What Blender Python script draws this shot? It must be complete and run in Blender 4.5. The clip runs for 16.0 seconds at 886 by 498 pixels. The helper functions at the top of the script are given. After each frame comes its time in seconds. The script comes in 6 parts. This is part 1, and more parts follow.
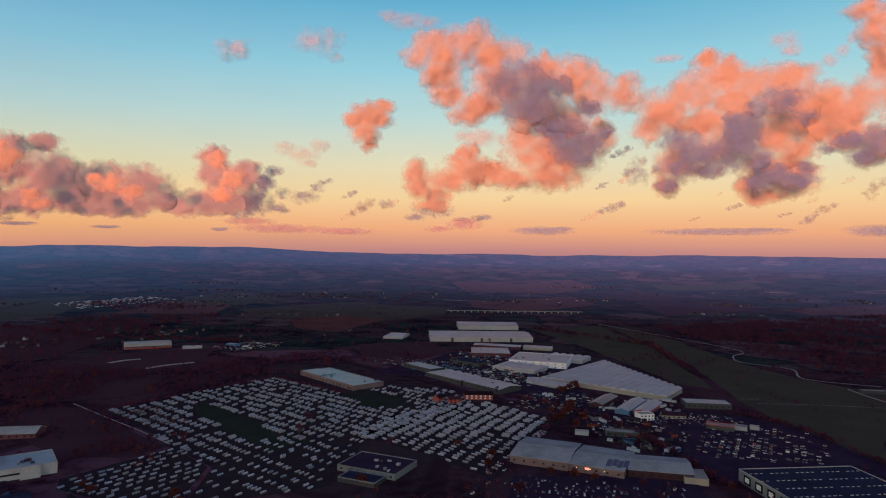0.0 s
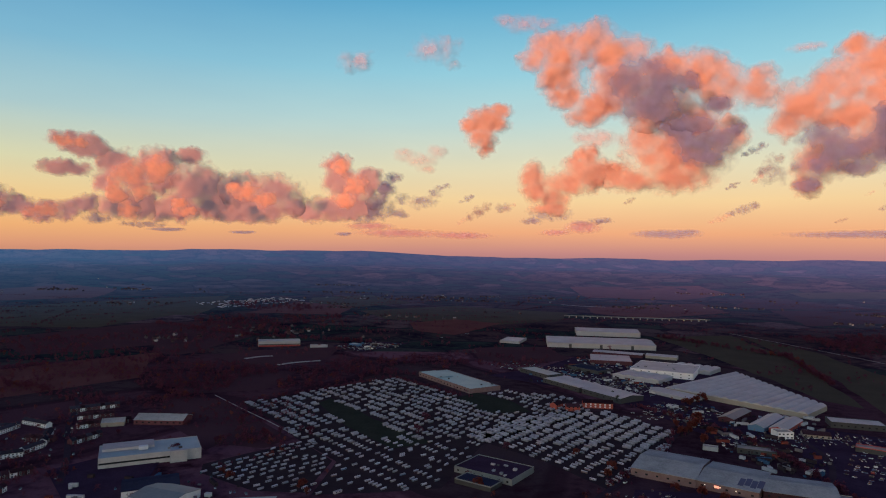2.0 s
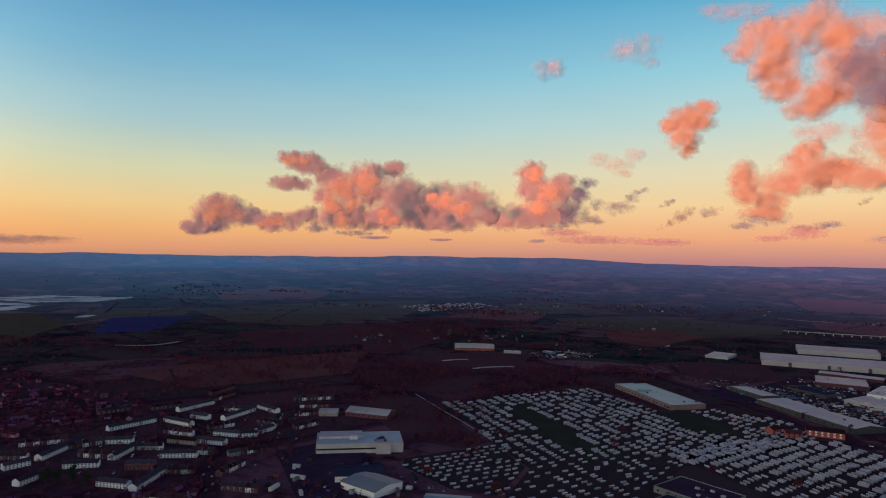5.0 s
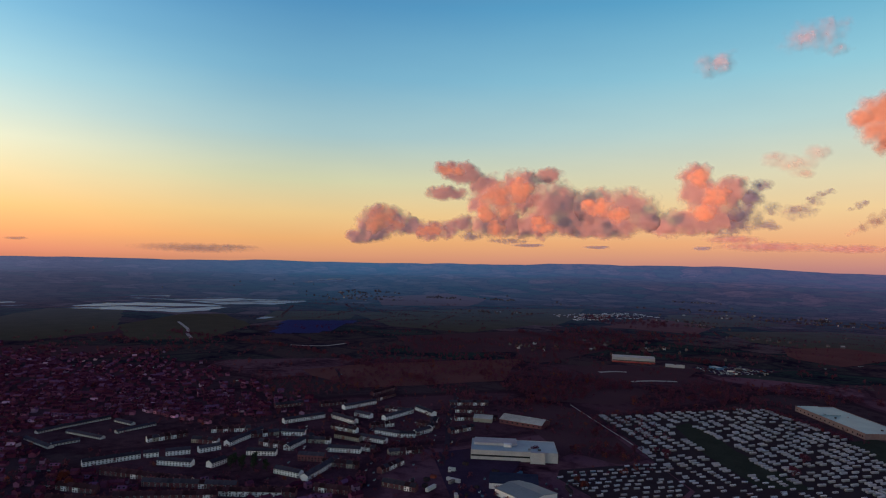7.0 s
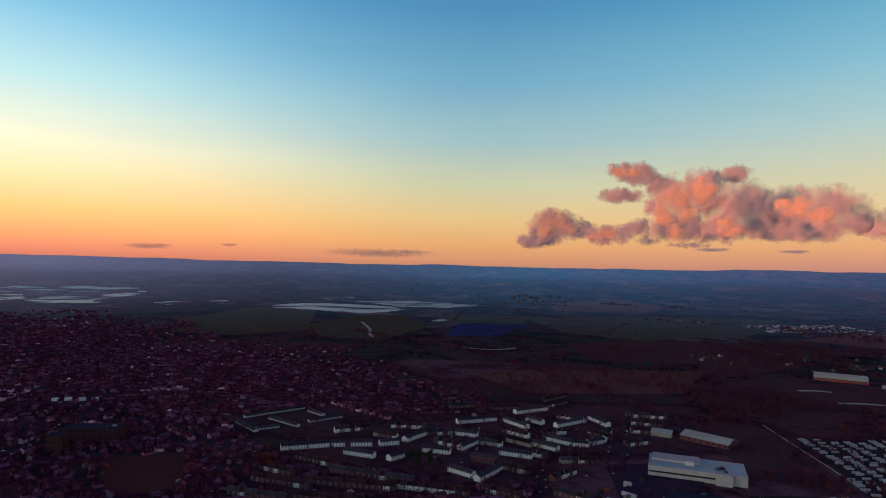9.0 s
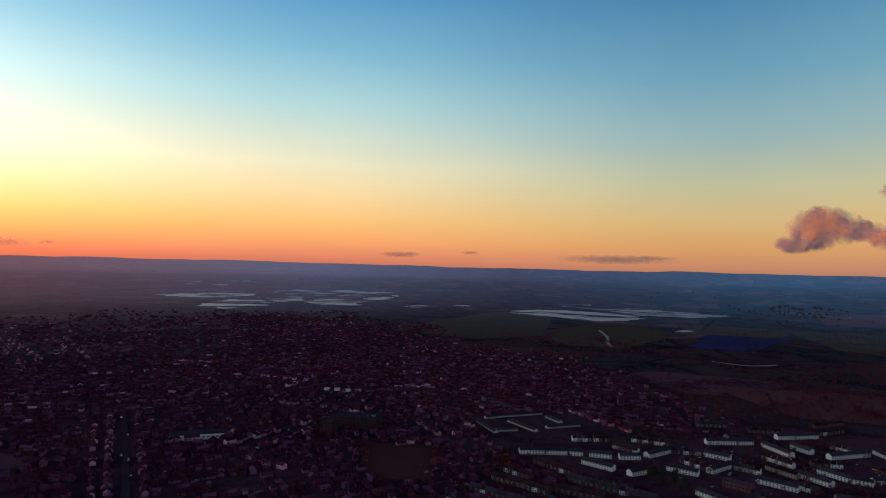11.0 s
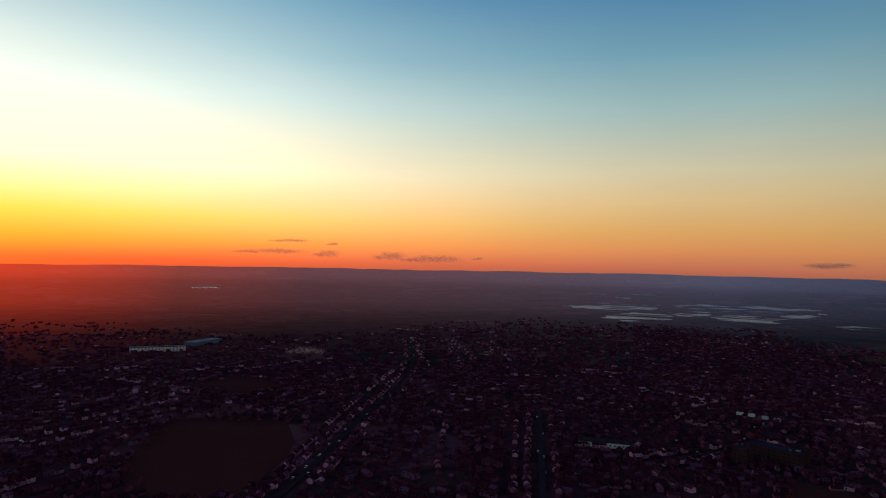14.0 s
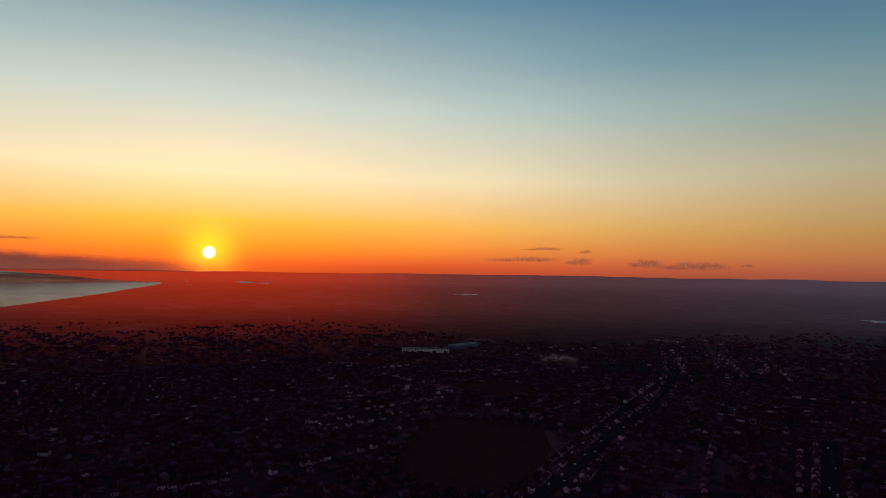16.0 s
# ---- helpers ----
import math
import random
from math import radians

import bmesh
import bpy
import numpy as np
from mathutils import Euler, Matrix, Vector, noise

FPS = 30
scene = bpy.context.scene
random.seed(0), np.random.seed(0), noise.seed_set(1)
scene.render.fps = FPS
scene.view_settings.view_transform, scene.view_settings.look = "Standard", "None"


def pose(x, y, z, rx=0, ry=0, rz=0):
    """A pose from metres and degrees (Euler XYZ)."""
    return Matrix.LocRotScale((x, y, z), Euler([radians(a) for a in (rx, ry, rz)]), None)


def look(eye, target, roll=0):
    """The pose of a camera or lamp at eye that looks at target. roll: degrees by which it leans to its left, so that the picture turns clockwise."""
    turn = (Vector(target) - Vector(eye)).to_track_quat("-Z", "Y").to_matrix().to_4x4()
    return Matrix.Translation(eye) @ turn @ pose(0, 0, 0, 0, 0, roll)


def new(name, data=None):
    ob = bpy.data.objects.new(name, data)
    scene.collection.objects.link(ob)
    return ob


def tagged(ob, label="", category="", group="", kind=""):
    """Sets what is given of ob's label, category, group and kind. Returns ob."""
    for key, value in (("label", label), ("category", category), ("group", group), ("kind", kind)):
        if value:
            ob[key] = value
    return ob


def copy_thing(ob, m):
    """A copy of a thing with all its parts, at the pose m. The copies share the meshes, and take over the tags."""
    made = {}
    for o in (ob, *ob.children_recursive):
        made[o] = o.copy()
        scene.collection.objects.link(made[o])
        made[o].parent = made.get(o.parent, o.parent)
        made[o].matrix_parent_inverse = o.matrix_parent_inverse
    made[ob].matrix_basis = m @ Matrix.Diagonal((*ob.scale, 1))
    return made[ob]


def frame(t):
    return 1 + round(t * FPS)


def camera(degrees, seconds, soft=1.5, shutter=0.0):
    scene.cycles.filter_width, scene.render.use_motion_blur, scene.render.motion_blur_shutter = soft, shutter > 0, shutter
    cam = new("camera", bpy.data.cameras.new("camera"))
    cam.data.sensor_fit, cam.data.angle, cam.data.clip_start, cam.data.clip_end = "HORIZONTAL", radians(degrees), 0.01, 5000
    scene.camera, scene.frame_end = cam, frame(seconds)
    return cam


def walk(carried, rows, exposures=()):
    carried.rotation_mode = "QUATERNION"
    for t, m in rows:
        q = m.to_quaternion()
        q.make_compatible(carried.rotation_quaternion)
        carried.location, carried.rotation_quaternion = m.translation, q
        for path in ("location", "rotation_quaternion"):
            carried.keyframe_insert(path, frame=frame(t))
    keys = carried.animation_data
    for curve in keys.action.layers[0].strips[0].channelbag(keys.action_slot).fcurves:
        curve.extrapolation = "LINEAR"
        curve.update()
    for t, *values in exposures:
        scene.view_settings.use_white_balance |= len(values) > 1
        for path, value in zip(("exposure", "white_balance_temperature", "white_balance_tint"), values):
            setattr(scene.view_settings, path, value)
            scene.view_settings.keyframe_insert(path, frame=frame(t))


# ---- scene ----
cam = camera(69.63, 16.0, soft=1.1)
EYE = (0.0, 0.0, 174.0)
# seconds, yaw, pitch, roll in degrees: a drone hovering at 174 m and turning to its left
PATH = [
    (0.0, 0.0, 0.4, -0.91), (0.5, 2.95, 0.46, -0.97), (1.0, 5.62, 0.51, -1.0), (1.5, 8.46, 0.55, -1.02), (2.0, 10.46, 0.59, -1.02),
    (2.5, 12.4, 0.63, -1.04), (3.0, 15.16, 0.69, -1.08), (3.5, 18.97, 0.77, -1.12), (4.0, 21.78, 0.77, -1.18), (6.5, 38.03, 1.2, -1.39),
    (7.0, 41.48, 1.26, -1.46), (7.5, 44.94, 1.3, -1.51), (8.0, 48.43, 1.31, -1.55), (8.5, 52.16, 1.32, -1.62), (9.0, 56.77, 1.29, -1.66),
    (11.5, 83.22, 1.36, -1.51), (12.0, 88.8, 1.4, -1.47), (12.5, 94.94, 1.46, -1.35), (13.0, 101.38, 1.52, -1.23), (13.5, 106.82, 1.59, -1.24),
    (14.0, 112.75, 1.67, -1.2), (14.5, 118.14, 1.75, -1.15), (15.0, 123.15, 1.8, -1.19), (15.5, 128.84, 1.87, -1.14), (16.0, 135.21, 1.95, -1.06)]
walk(cam, [(t, pose(*EYE, 90 + p, r, y)) for t, y, p, r in PATH],
     [(0.0, 0.0, 6200, 11), (9.0, -0.1, 6200, 11), (11.5, -0.45, 6350, 11), (12.5, -0.66, 6450, 12), (13.5, -0.86, 6550, 12), (14.5, -0.98, 6600, 12), (15.0, -1.1, 6600, 12), (15.5, -1.42, 6600, 12), (16.0, -1.55, 6600, 12)])

# ---- light: a low sun just over the western horizon and the evening sky ----
SUN_AZ, SUN_EL = 155.4, 0.95


def heading(az, el=0.0):
    a, e = radians(az), radians(el)
    return Vector((-math.sin(a) * math.cos(e), math.cos(a) * math.cos(e), math.sin(e)))


def lin(r, g, b, gain=1.0):
    return tuple((c / 255 / 12.92 if c < 11 else ((c / 255 + 0.055) / 1.055) ** 2.4) * gain for c in (r, g, b))


lamp = bpy.data.lights.new("sun", "SUN")
lamp.energy, lamp.angle, lamp.color = 3.5, radians(0.5), (1.0, 0.3, 0.13)
sun = new("sun", lamp)
sun.matrix_world = look(heading(SUN_AZ, SUN_EL) * 4000, (0, 0, 0))

world = bpy.data.worlds.new("evening_sky")
world.use_nodes = True
scene.world = world
WT = world.node_tree
WT.nodes.clear()


def node(tree, kind, **values):
    n = tree.nodes.new(kind)
    for k, v in values.items():
        n.inputs[int(k[1:])].default_value = v
    return n


def calc(tree, op, a, b=None, c=None, clamp=False):
    n = tree.nodes.new("ShaderNodeMath")
    n.operation, n.use_clamp = op, clamp
    for i, v in enumerate((a, b, c)):
        if v is None:
            continue
        if isinstance(v, (int, float)):
            n.inputs[i].default_value = v
        else:
            tree.links.new(v, n.inputs[i])
    return n.outputs[0]


def span(tree, v, lo, hi, out_lo=0.0, out_hi=1.0, smooth=False):
    n = tree.nodes.new("ShaderNodeMapRange")
    n.interpolation_type = "SMOOTHSTEP" if smooth else "LINEAR"
    for i, x in enumerate((lo, hi, out_lo, out_hi)):
        n.inputs[i + 1].default_value = x
    tree.links.new(v, n.inputs[0])
    return n.outputs[0]


def blend(tree, fac, a, b, mode="MIX"):
    n = tree.nodes.new("ShaderNodeMix")
    n.data_type, n.blend_type, n.clamp_result = "RGBA", mode, False
    for i, v in ((0, fac), (6, a), (7, b)):
        if isinstance(v, (int, float)):
            n.inputs[i].default_value = v
        elif isinstance(v, tuple):
            n.inputs[i].default_value = (*v[:3], 1)
        else:
            tree.links.new(v, n.inputs[i])
    return n.outputs[2]


def ramp(tree, fac, stops):
    n = tree.nodes.new("ShaderNodeValToRGB")
    e = n.color_ramp.elements
    while len(e) < len(stops):
        e.new(0.5)
    for el, (p, c) in zip(e, sorted(stops)):
        el.position, el.color = p, (*c, 1)
    tree.links.new(fac, n.inputs[0])
    return n.outputs[0]


def sky():
    tc = WT.nodes.new("ShaderNodeTexCoord")
    way = tc.outputs["Generated"]
    sep = WT.nodes.new("ShaderNodeSeparateXYZ")
    WT.links.new(way, sep.inputs[0])
    up = calc(WT, "ARCSINE", sep.outputs[2])
    el = calc(WT, "MULTIPLY", up, 180 / math.pi)
    fac = calc(WT, "DIVIDE", calc(WT, "ADD", el, 2.0), 62.0, clamp=True)
    s = heading(SUN_AZ)
    flat = calc(WT, "SQRT", calc(WT, "ADD", calc(WT, "MULTIPLY", sep.outputs[0], sep.outputs[0]), calc(WT, "ADD", calc(WT, "MULTIPLY", sep.outputs[1], sep.outputs[1]), 1e-6)))
    toward = calc(WT, "DIVIDE", calc(WT, "ADD", calc(WT, "MULTIPLY", sep.outputs[0], s.x), calc(WT, "MULTIPLY", sep.outputs[1], s.y)), flat)

    def band(*rows):
        return ramp(WT, fac, [((e + 2) / 62, lin(r, g, b, 0.125 * k)) for e, r, g, b, k in rows])
    away = band((-2, 120, 90, 110, 1), (0.3, 196, 136, 131, 1), (2.2, 241, 171, 125, 1), (5, 245, 208, 152, 1), (8, 227, 217, 180, 1), (12, 188, 215, 208, 1), (16, 150, 205, 216, 1), (22, 92, 170, 202, 1), (34, 56, 36, 106, 1), (60, 46, 15, 80, 1))
    side = band((-2, 120, 85, 90, 1), (0.3, 226, 156, 115, 1), (1.8, 241, 178, 114, 1), (4, 240, 202, 138, 1), (7, 213, 212, 170, 1), (11, 165, 198, 200, 1), (16, 120, 176, 201, 1), (22, 82, 146, 188, 1), (34, 56, 36, 106, 1), (60, 46, 15, 80, 1))
    near = band((-2, 120, 70, 70, 1), (0.3, 222, 128, 98, 1.4), (1.8, 240, 158, 100, 1.5), (3.5, 240, 184, 112, 1.5), (6, 240, 208, 152, 1.5), (8.6, 228, 220, 184, 1.5), (13.6, 172, 206, 205, 1.5), (18, 124, 176, 198, 1.5), (22.8, 84, 145, 186, 1.5), (34, 58, 40, 106, 1), (60, 46, 15, 80, 1))
    facing = band((-2, 140, 60, 40, 1), (0.3, 232, 100, 58, 2.3), (0.9, 240, 118, 64, 2.5), (2, 248, 152, 72, 2.6), (4, 252, 197, 110, 2.6), (8, 245, 231, 192, 2.65), (14, 194, 214, 210, 2.5), (18, 148, 184, 194, 2.45), (23.3, 102, 150, 176, 2.35), (34, 62, 46, 106, 1), (60, 46, 15, 80, 1))
    core = band((-2, 140, 60, 40, 1), (0.3, 240, 82, 40, 2.6), (2, 255, 140, 40, 3.1), (4, 255, 184, 66, 3.1), (8, 253, 233, 184, 3.0), (14, 214, 226, 214, 2.7), (23, 112, 158, 178, 2.45), (34, 66, 50, 106, 1), (60, 46, 15, 80, 1))
    off = calc(WT, "MULTIPLY", calc(WT, "ARCCOSINE", calc(WT, "MINIMUM", calc(WT, "MAXIMUM", toward, -1.0), 1.0)), 180 / math.pi)
    c = blend(WT, span(WT, off, 160, 92, smooth=True), away, side)
    c = blend(WT, span(WT, off, 104, 60, smooth=True), c, near)
    c = blend(WT, span(WT, off, 66, 14, smooth=True), c, facing)
    c = blend(WT, span(WT, off, 40, 0, smooth=True), c, core)
    # soft unevenness of the thin high haze
    nz = node(WT, "ShaderNodeTexNoise", i2=5.0, i3=3.0)
    st = node(WT, "ShaderNodeMapping", i3=(1.0, 1.0, 5.0))
    WT.links.new(way, st.inputs[0])
    WT.links.new(st.outputs[0], nz.inputs[0])
    c = blend(WT, 1.0, c, blend(WT, nz.outputs[0], (0.95, 0.96, 0.98), (1.05, 1.04, 1.02)), "MULTIPLY")
    c = blend(WT, 1.0, c, (8.0, 8.0, 8.0), "MULTIPLY")
    # the sun's disc and the glow round it
    dot = WT.nodes.new("ShaderNodeVectorMath")
    dot.operation = "DOT_PRODUCT"
    dot.inputs[1].default_value = heading(155.4, 1.2)
    WT.links.new(way, dot.inputs[0])
    ang = calc(WT, "MULTIPLY", calc(WT, "ARCCOSINE", calc(WT, "MINIMUM", dot.outputs["Value"], 0.9999999)), 180 / math.pi)
    disc = span(WT, ang, 0.6, 0.25, 0, 12.0, True)
    halo = calc(WT, "EXPONENT", calc(WT, "MULTIPLY", calc(WT, "POWER", calc(WT, "DIVIDE", ang, 1.9), 2.0), -1.0))
    wide = calc(WT, "EXPONENT", calc(WT, "DIVIDE", ang, -7.0))
    for f, col in ((disc, (1.0, 0.85, 0.5)), (halo, (3.6, 1.5, 0.04)), (wide, (0.45, 0.1, 0.0))):
        glow = WT.nodes.new("ShaderNodeVectorMath")
        glow.operation = "SCALE"
        glow.inputs[0].default_value = col
        WT.links.new(f, glow.inputs[3])
        c = blend(WT, 1.0, c, glow.outputs[0], "ADD")
    tex = WT.nodes.new("ShaderNodeTexSky")
    tex.sky_type, tex.sun_disc = "NISHITA", False
    tex.sun_elevation, tex.sun_rotation = radians(SUN_EL), radians(-SUN_AZ)
    one, two = node(WT, "ShaderNodeBackground", i1=0.03), node(WT, "ShaderNodeBackground", i1=0.97)
    WT.links.new(tex.outputs[0], one.inputs[0])
    WT.links.new(c, two.inputs[0])
    add = WT.nodes.new("ShaderNodeAddShader")
    WT.links.new(one.outputs[0], add.inputs[0])
    WT.links.new(two.outputs[0], add.inputs[1])
    WT.links.new(add.outputs[0], WT.nodes.new("ShaderNodeOutputWorld").inputs[0])


sky()

# ---- materials ----


def material(name):
    m = bpy.data.materials.new(name)
    m.use_nodes = True
    t = m.node_tree
    return m, t, t.nodes["Principled BSDF"]


def noise_of(t, scale, detail=4.0, coords="Object", rough=0.55):
    tc = t.nodes.new("ShaderNodeTexCoord")
    n = node(t, "ShaderNodeTexNoise", i2=scale, i3=detail, i4=rough)
    t.links.new(tc.outputs[coords], n.inputs[0])
    return n.outputs[0]


def plain(name, a, b, rough=0.7, coarse=0.12, fine=1.5, metal=0.0, vary=0.0, island=False, bump=0.15, spec=0.5):
    """Colour between a and b by stains and grain; vary: how far pieces differ from each other."""
    m, t, p = material(name)
    f = calc(t, "ADD", calc(t, "MULTIPLY", noise_of(t, coarse), 0.6), calc(t, "MULTIPLY", noise_of(t, fine), 0.4))
    c = blend(t, span(t, f, 0.35, 0.65), a, b)
    if vary:
        if island:
            r = t.nodes.new("ShaderNodeNewGeometry").outputs["Random Per Island"]
        else:
            r = t.nodes.new("ShaderNodeObjectInfo").outputs["Random"]
        c = blend(t, 1.0, c, blend(t, r, (1 - vary,) * 3, (1 + vary,) * 3), "MULTIPLY")
    t.links.new(c, p.inputs["Base Color"])
    p.inputs["Roughness"].default_value, p.inputs["Metallic"].default_value = rough, metal
    p.inputs["Specular IOR Level"].default_value = spec if rough < 0.75 else 0.0
    if bump:
        bm = node(t, "ShaderNodeBump", i0=bump)
        t.links.new(f, bm.inputs[3 if bm.inputs[2].name != "Height" else 2])
        t.links.new(bm.outputs[0], p.inputs["Normal"])
    return m


def tinted(name, stops, rough=0.7, island=True):
    """A material whose pieces take one of several colours each."""
    m, t, p = material(name)
    if island:
        r = t.nodes.new("ShaderNodeNewGeometry").outputs["Random Per Island"]
    else:
        r = t.nodes.new("ShaderNodeObjectInfo").outputs["Random"]
    c = ramp(t, r, stops)
    t.nodes[-1].color_ramp.interpolation = "CONSTANT"
    f = noise_of(t, 0.8)
    c = blend(t, 1.0, c, blend(t, f, (0.7, 0.7, 0.7), (1.25, 1.25, 1.25)), "MULTIPLY")
    t.links.new(c, p.inputs["Base Color"])
    p.inputs["Roughness"].default_value = rough
    p.inputs["Specular IOR Level"].default_value = 0.5 if rough < 0.6 else 0.0
    return m


def land(name, soil, grass, hedge, cell, scrub=0.42, hedged=1.0):
    """Open country: patchwork of small fields and scrub with dark hedges, at three scales."""
    m, t, p = material(name)
    tc = t.nodes.new("ShaderNodeTexCoord")
    warp = node(t, "ShaderNodeTexNoise", i2=0.006, i3=3.0)
    t.links.new(tc.outputs["Object"], warp.inputs[0])
    off = t.nodes.new("ShaderNodeVectorMath")
    off.operation = "MULTIPLY_ADD"
    off.inputs[1].default_value = (90, 90, 0)
    t.links.new(warp.outputs[1], off.inputs[0])
    t.links.new(tc.outputs["Object"], off.inputs[2])
    v1 = node(t, "ShaderNodeTexVoronoi", i2=1 / cell)
    v2 = node(t, "ShaderNodeTexVoronoi", i2=1 / cell)
    v2.feature = "DISTANCE_TO_EDGE"
    for v in (v1, v2):
        v.voronoi_dimensions = "2D"
        t.links.new(off.outputs[0], v.inputs[0])
    pick = t.nodes.new("ShaderNodeSeparateColor")
    t.links.new(v1.outputs["Color"], pick.inputs[0])
    c = blend(t, span(t, pick.outputs[0], 0.4, 0.75), soil, grass)
    c = blend(t, span(t, pick.outputs[1], 0.7, 0.95), c, tuple(1.9 * x for x in soil))
    f = calc(t, "ADD", calc(t, "MULTIPLY", noise_of(t, 0.012, 6.0), 0.6), calc(t, "MULTIPLY", noise_of(t, 0.09, 5.0), 0.4))
    c = blend(t, span(t, f, scrub, scrub + 0.16), hedge, c)
    c = blend(t, span(t, v2.outputs["Distance"], 0.03, 0.055, 1.0 - hedged), hedge, c)
    c = blend(t, 1.0, c, blend(t, noise_of(t, 0.5), (0.7, 0.7, 0.7), (1.3, 1.3, 1.3)), "MULTIPLY")
    return m, t, p, c


def painted_haze(t, p):
    """Haze between the eye and the far backdrop, painted as emission with added glare sunward: violet away from the
    sun, blue beside it, red-brown towards it.
    """
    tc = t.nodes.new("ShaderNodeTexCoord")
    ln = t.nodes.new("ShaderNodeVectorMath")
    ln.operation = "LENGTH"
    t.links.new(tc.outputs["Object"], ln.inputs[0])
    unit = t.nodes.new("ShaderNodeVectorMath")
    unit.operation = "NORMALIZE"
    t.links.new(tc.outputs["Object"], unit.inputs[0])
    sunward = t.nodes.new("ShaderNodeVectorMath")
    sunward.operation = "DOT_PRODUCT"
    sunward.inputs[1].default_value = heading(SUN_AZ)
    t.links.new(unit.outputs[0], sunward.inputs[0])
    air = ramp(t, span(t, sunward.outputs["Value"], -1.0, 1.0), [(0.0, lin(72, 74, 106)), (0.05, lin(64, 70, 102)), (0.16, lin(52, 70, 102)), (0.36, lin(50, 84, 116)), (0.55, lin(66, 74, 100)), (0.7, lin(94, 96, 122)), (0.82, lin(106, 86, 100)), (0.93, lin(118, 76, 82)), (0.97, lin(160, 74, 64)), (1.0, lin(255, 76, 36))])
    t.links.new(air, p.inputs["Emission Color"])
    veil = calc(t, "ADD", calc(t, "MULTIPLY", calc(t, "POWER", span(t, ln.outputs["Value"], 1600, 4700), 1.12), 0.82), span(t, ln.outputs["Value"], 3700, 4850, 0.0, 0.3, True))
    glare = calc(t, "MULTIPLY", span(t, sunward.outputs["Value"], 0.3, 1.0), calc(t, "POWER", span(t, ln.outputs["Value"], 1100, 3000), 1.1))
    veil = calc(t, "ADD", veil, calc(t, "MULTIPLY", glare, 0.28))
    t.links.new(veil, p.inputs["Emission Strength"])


MAT = {}
m, t, p, c = land("scrub_and_grass", (0.1, 0.046, 0.06), (0.074, 0.047, 0.053), (0.038, 0.016, 0.025), 260.0, 0.37, 0.6)
t.links.new(c, p.inputs["Base Color"])
p.inputs["Roughness"].default_value = 0.95
p.inputs["Specular IOR Level"].default_value = 0.0
MAT["ground"] = m
# far country: the same patchwork, its blue distance haze painted as emission
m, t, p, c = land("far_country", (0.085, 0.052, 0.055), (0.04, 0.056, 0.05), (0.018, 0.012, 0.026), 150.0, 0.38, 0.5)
painted_haze(t, p)
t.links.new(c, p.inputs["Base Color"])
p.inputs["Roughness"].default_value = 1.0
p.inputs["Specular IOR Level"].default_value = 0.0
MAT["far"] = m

MAT["pasture"] = plain("winter_pasture", (0.08, 0.068, 0.05), (0.11, 0.09, 0.064), 0.95, 0.02, 0.3)
MAT["park"] = plain("dim_park_grass", (0.085, 0.03, 0.032), (0.105, 0.042, 0.04), 0.95, 0.02, 0.3)
MAT["stubble"] = plain("stubble_field", (0.135, 0.054, 0.054), (0.185, 0.078, 0.07), 0.95, 0.015, 0.25, spec=0.0)
MAT["rough"] = plain("rough_grass", (0.086, 0.042, 0.052), (0.102, 0.05, 0.058), 0.95, 0.02, 0.3, spec=0.0)
# far copies of the fields carry the same haze, painted into their emission
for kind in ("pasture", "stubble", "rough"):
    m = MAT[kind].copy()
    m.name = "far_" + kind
    painted_haze(m.node_tree, m.node_tree.nodes["Principled BSDF"])
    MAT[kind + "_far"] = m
MAT["lawn"] = plain("dark_mown_grass", (0.034, 0.04, 0.03), (0.05, 0.054, 0.04), 0.95, 0.05, 0.4)
MAT["pitch"] = plain("dark_caravan_pitches", (0.042, 0.028, 0.034), (0.06, 0.043, 0.046), 0.95, 0.06, 0.5)
MAT["yard"] = plain("worn_asphalt", (0.0416, 0.0234, 0.0462), (0.0702, 0.0429, 0.0742), 0.85, 0.05, 0.8, spec=0.0)
MAT["road"] = plain("road_asphalt", (0.054, 0.035, 0.047), (0.074, 0.05, 0.064), 0.8, 0.05, 0.8)
MAT["gravel"] = plain("pale_gravel", (0.4, 0.35, 0.32), (0.52, 0.46, 0.42), 0.9, 0.1, 1.0)
MAT["white"] = plain("white_cladding", (0.321, 0.309, 0.326), (0.394, 0.38, 0.402), 0.55, 0.06, 0.6, bump=0.05)
MAT["render"] = plain("white_render", (0.72, 0.7, 0.7), (0.84, 0.82, 0.82), 0.8, 0.15, 1.2, bump=0.05)
MAT["fascia"] = plain("dull_white_boarding", (0.4, 0.38, 0.39), (0.52, 0.5, 0.5), 0.8, 0.15, 1.2, bump=0.05)
MAT["cream"] = plain("cream_cladding", (0.281, 0.236, 0.191), (0.349, 0.304, 0.259), 0.6, 0.08, 0.8)
MAT["pale_roof"] = plain("weathered_pale_roof", (0.36, 0.361, 0.371), (0.52, 0.508, 0.517), 0.5, 0.05, 0.5)
MAT["grey_roof"] = plain("grey_sheet_roof", (0.136, 0.146, 0.156), (0.211, 0.221, 0.231), 0.45, 0.05, 0.5)
MAT["teal_roof"] = plain("grey_green_membrane_roof", (0.13, 0.235, 0.28), (0.2, 0.33, 0.37), 0.4, 0.05, 0.6)
MAT["factory_roof"] = plain("pale_blue_grey_membrane_roof", (0.24, 0.31, 0.35), (0.34, 0.42, 0.46), 0.5, 0.05, 0.6)
MAT["mossy_roof"] = plain("mossy_fibre_cement_roof", (0.27, 0.28, 0.27), (0.48, 0.49, 0.47), 0.8, 0.07, 0.7)
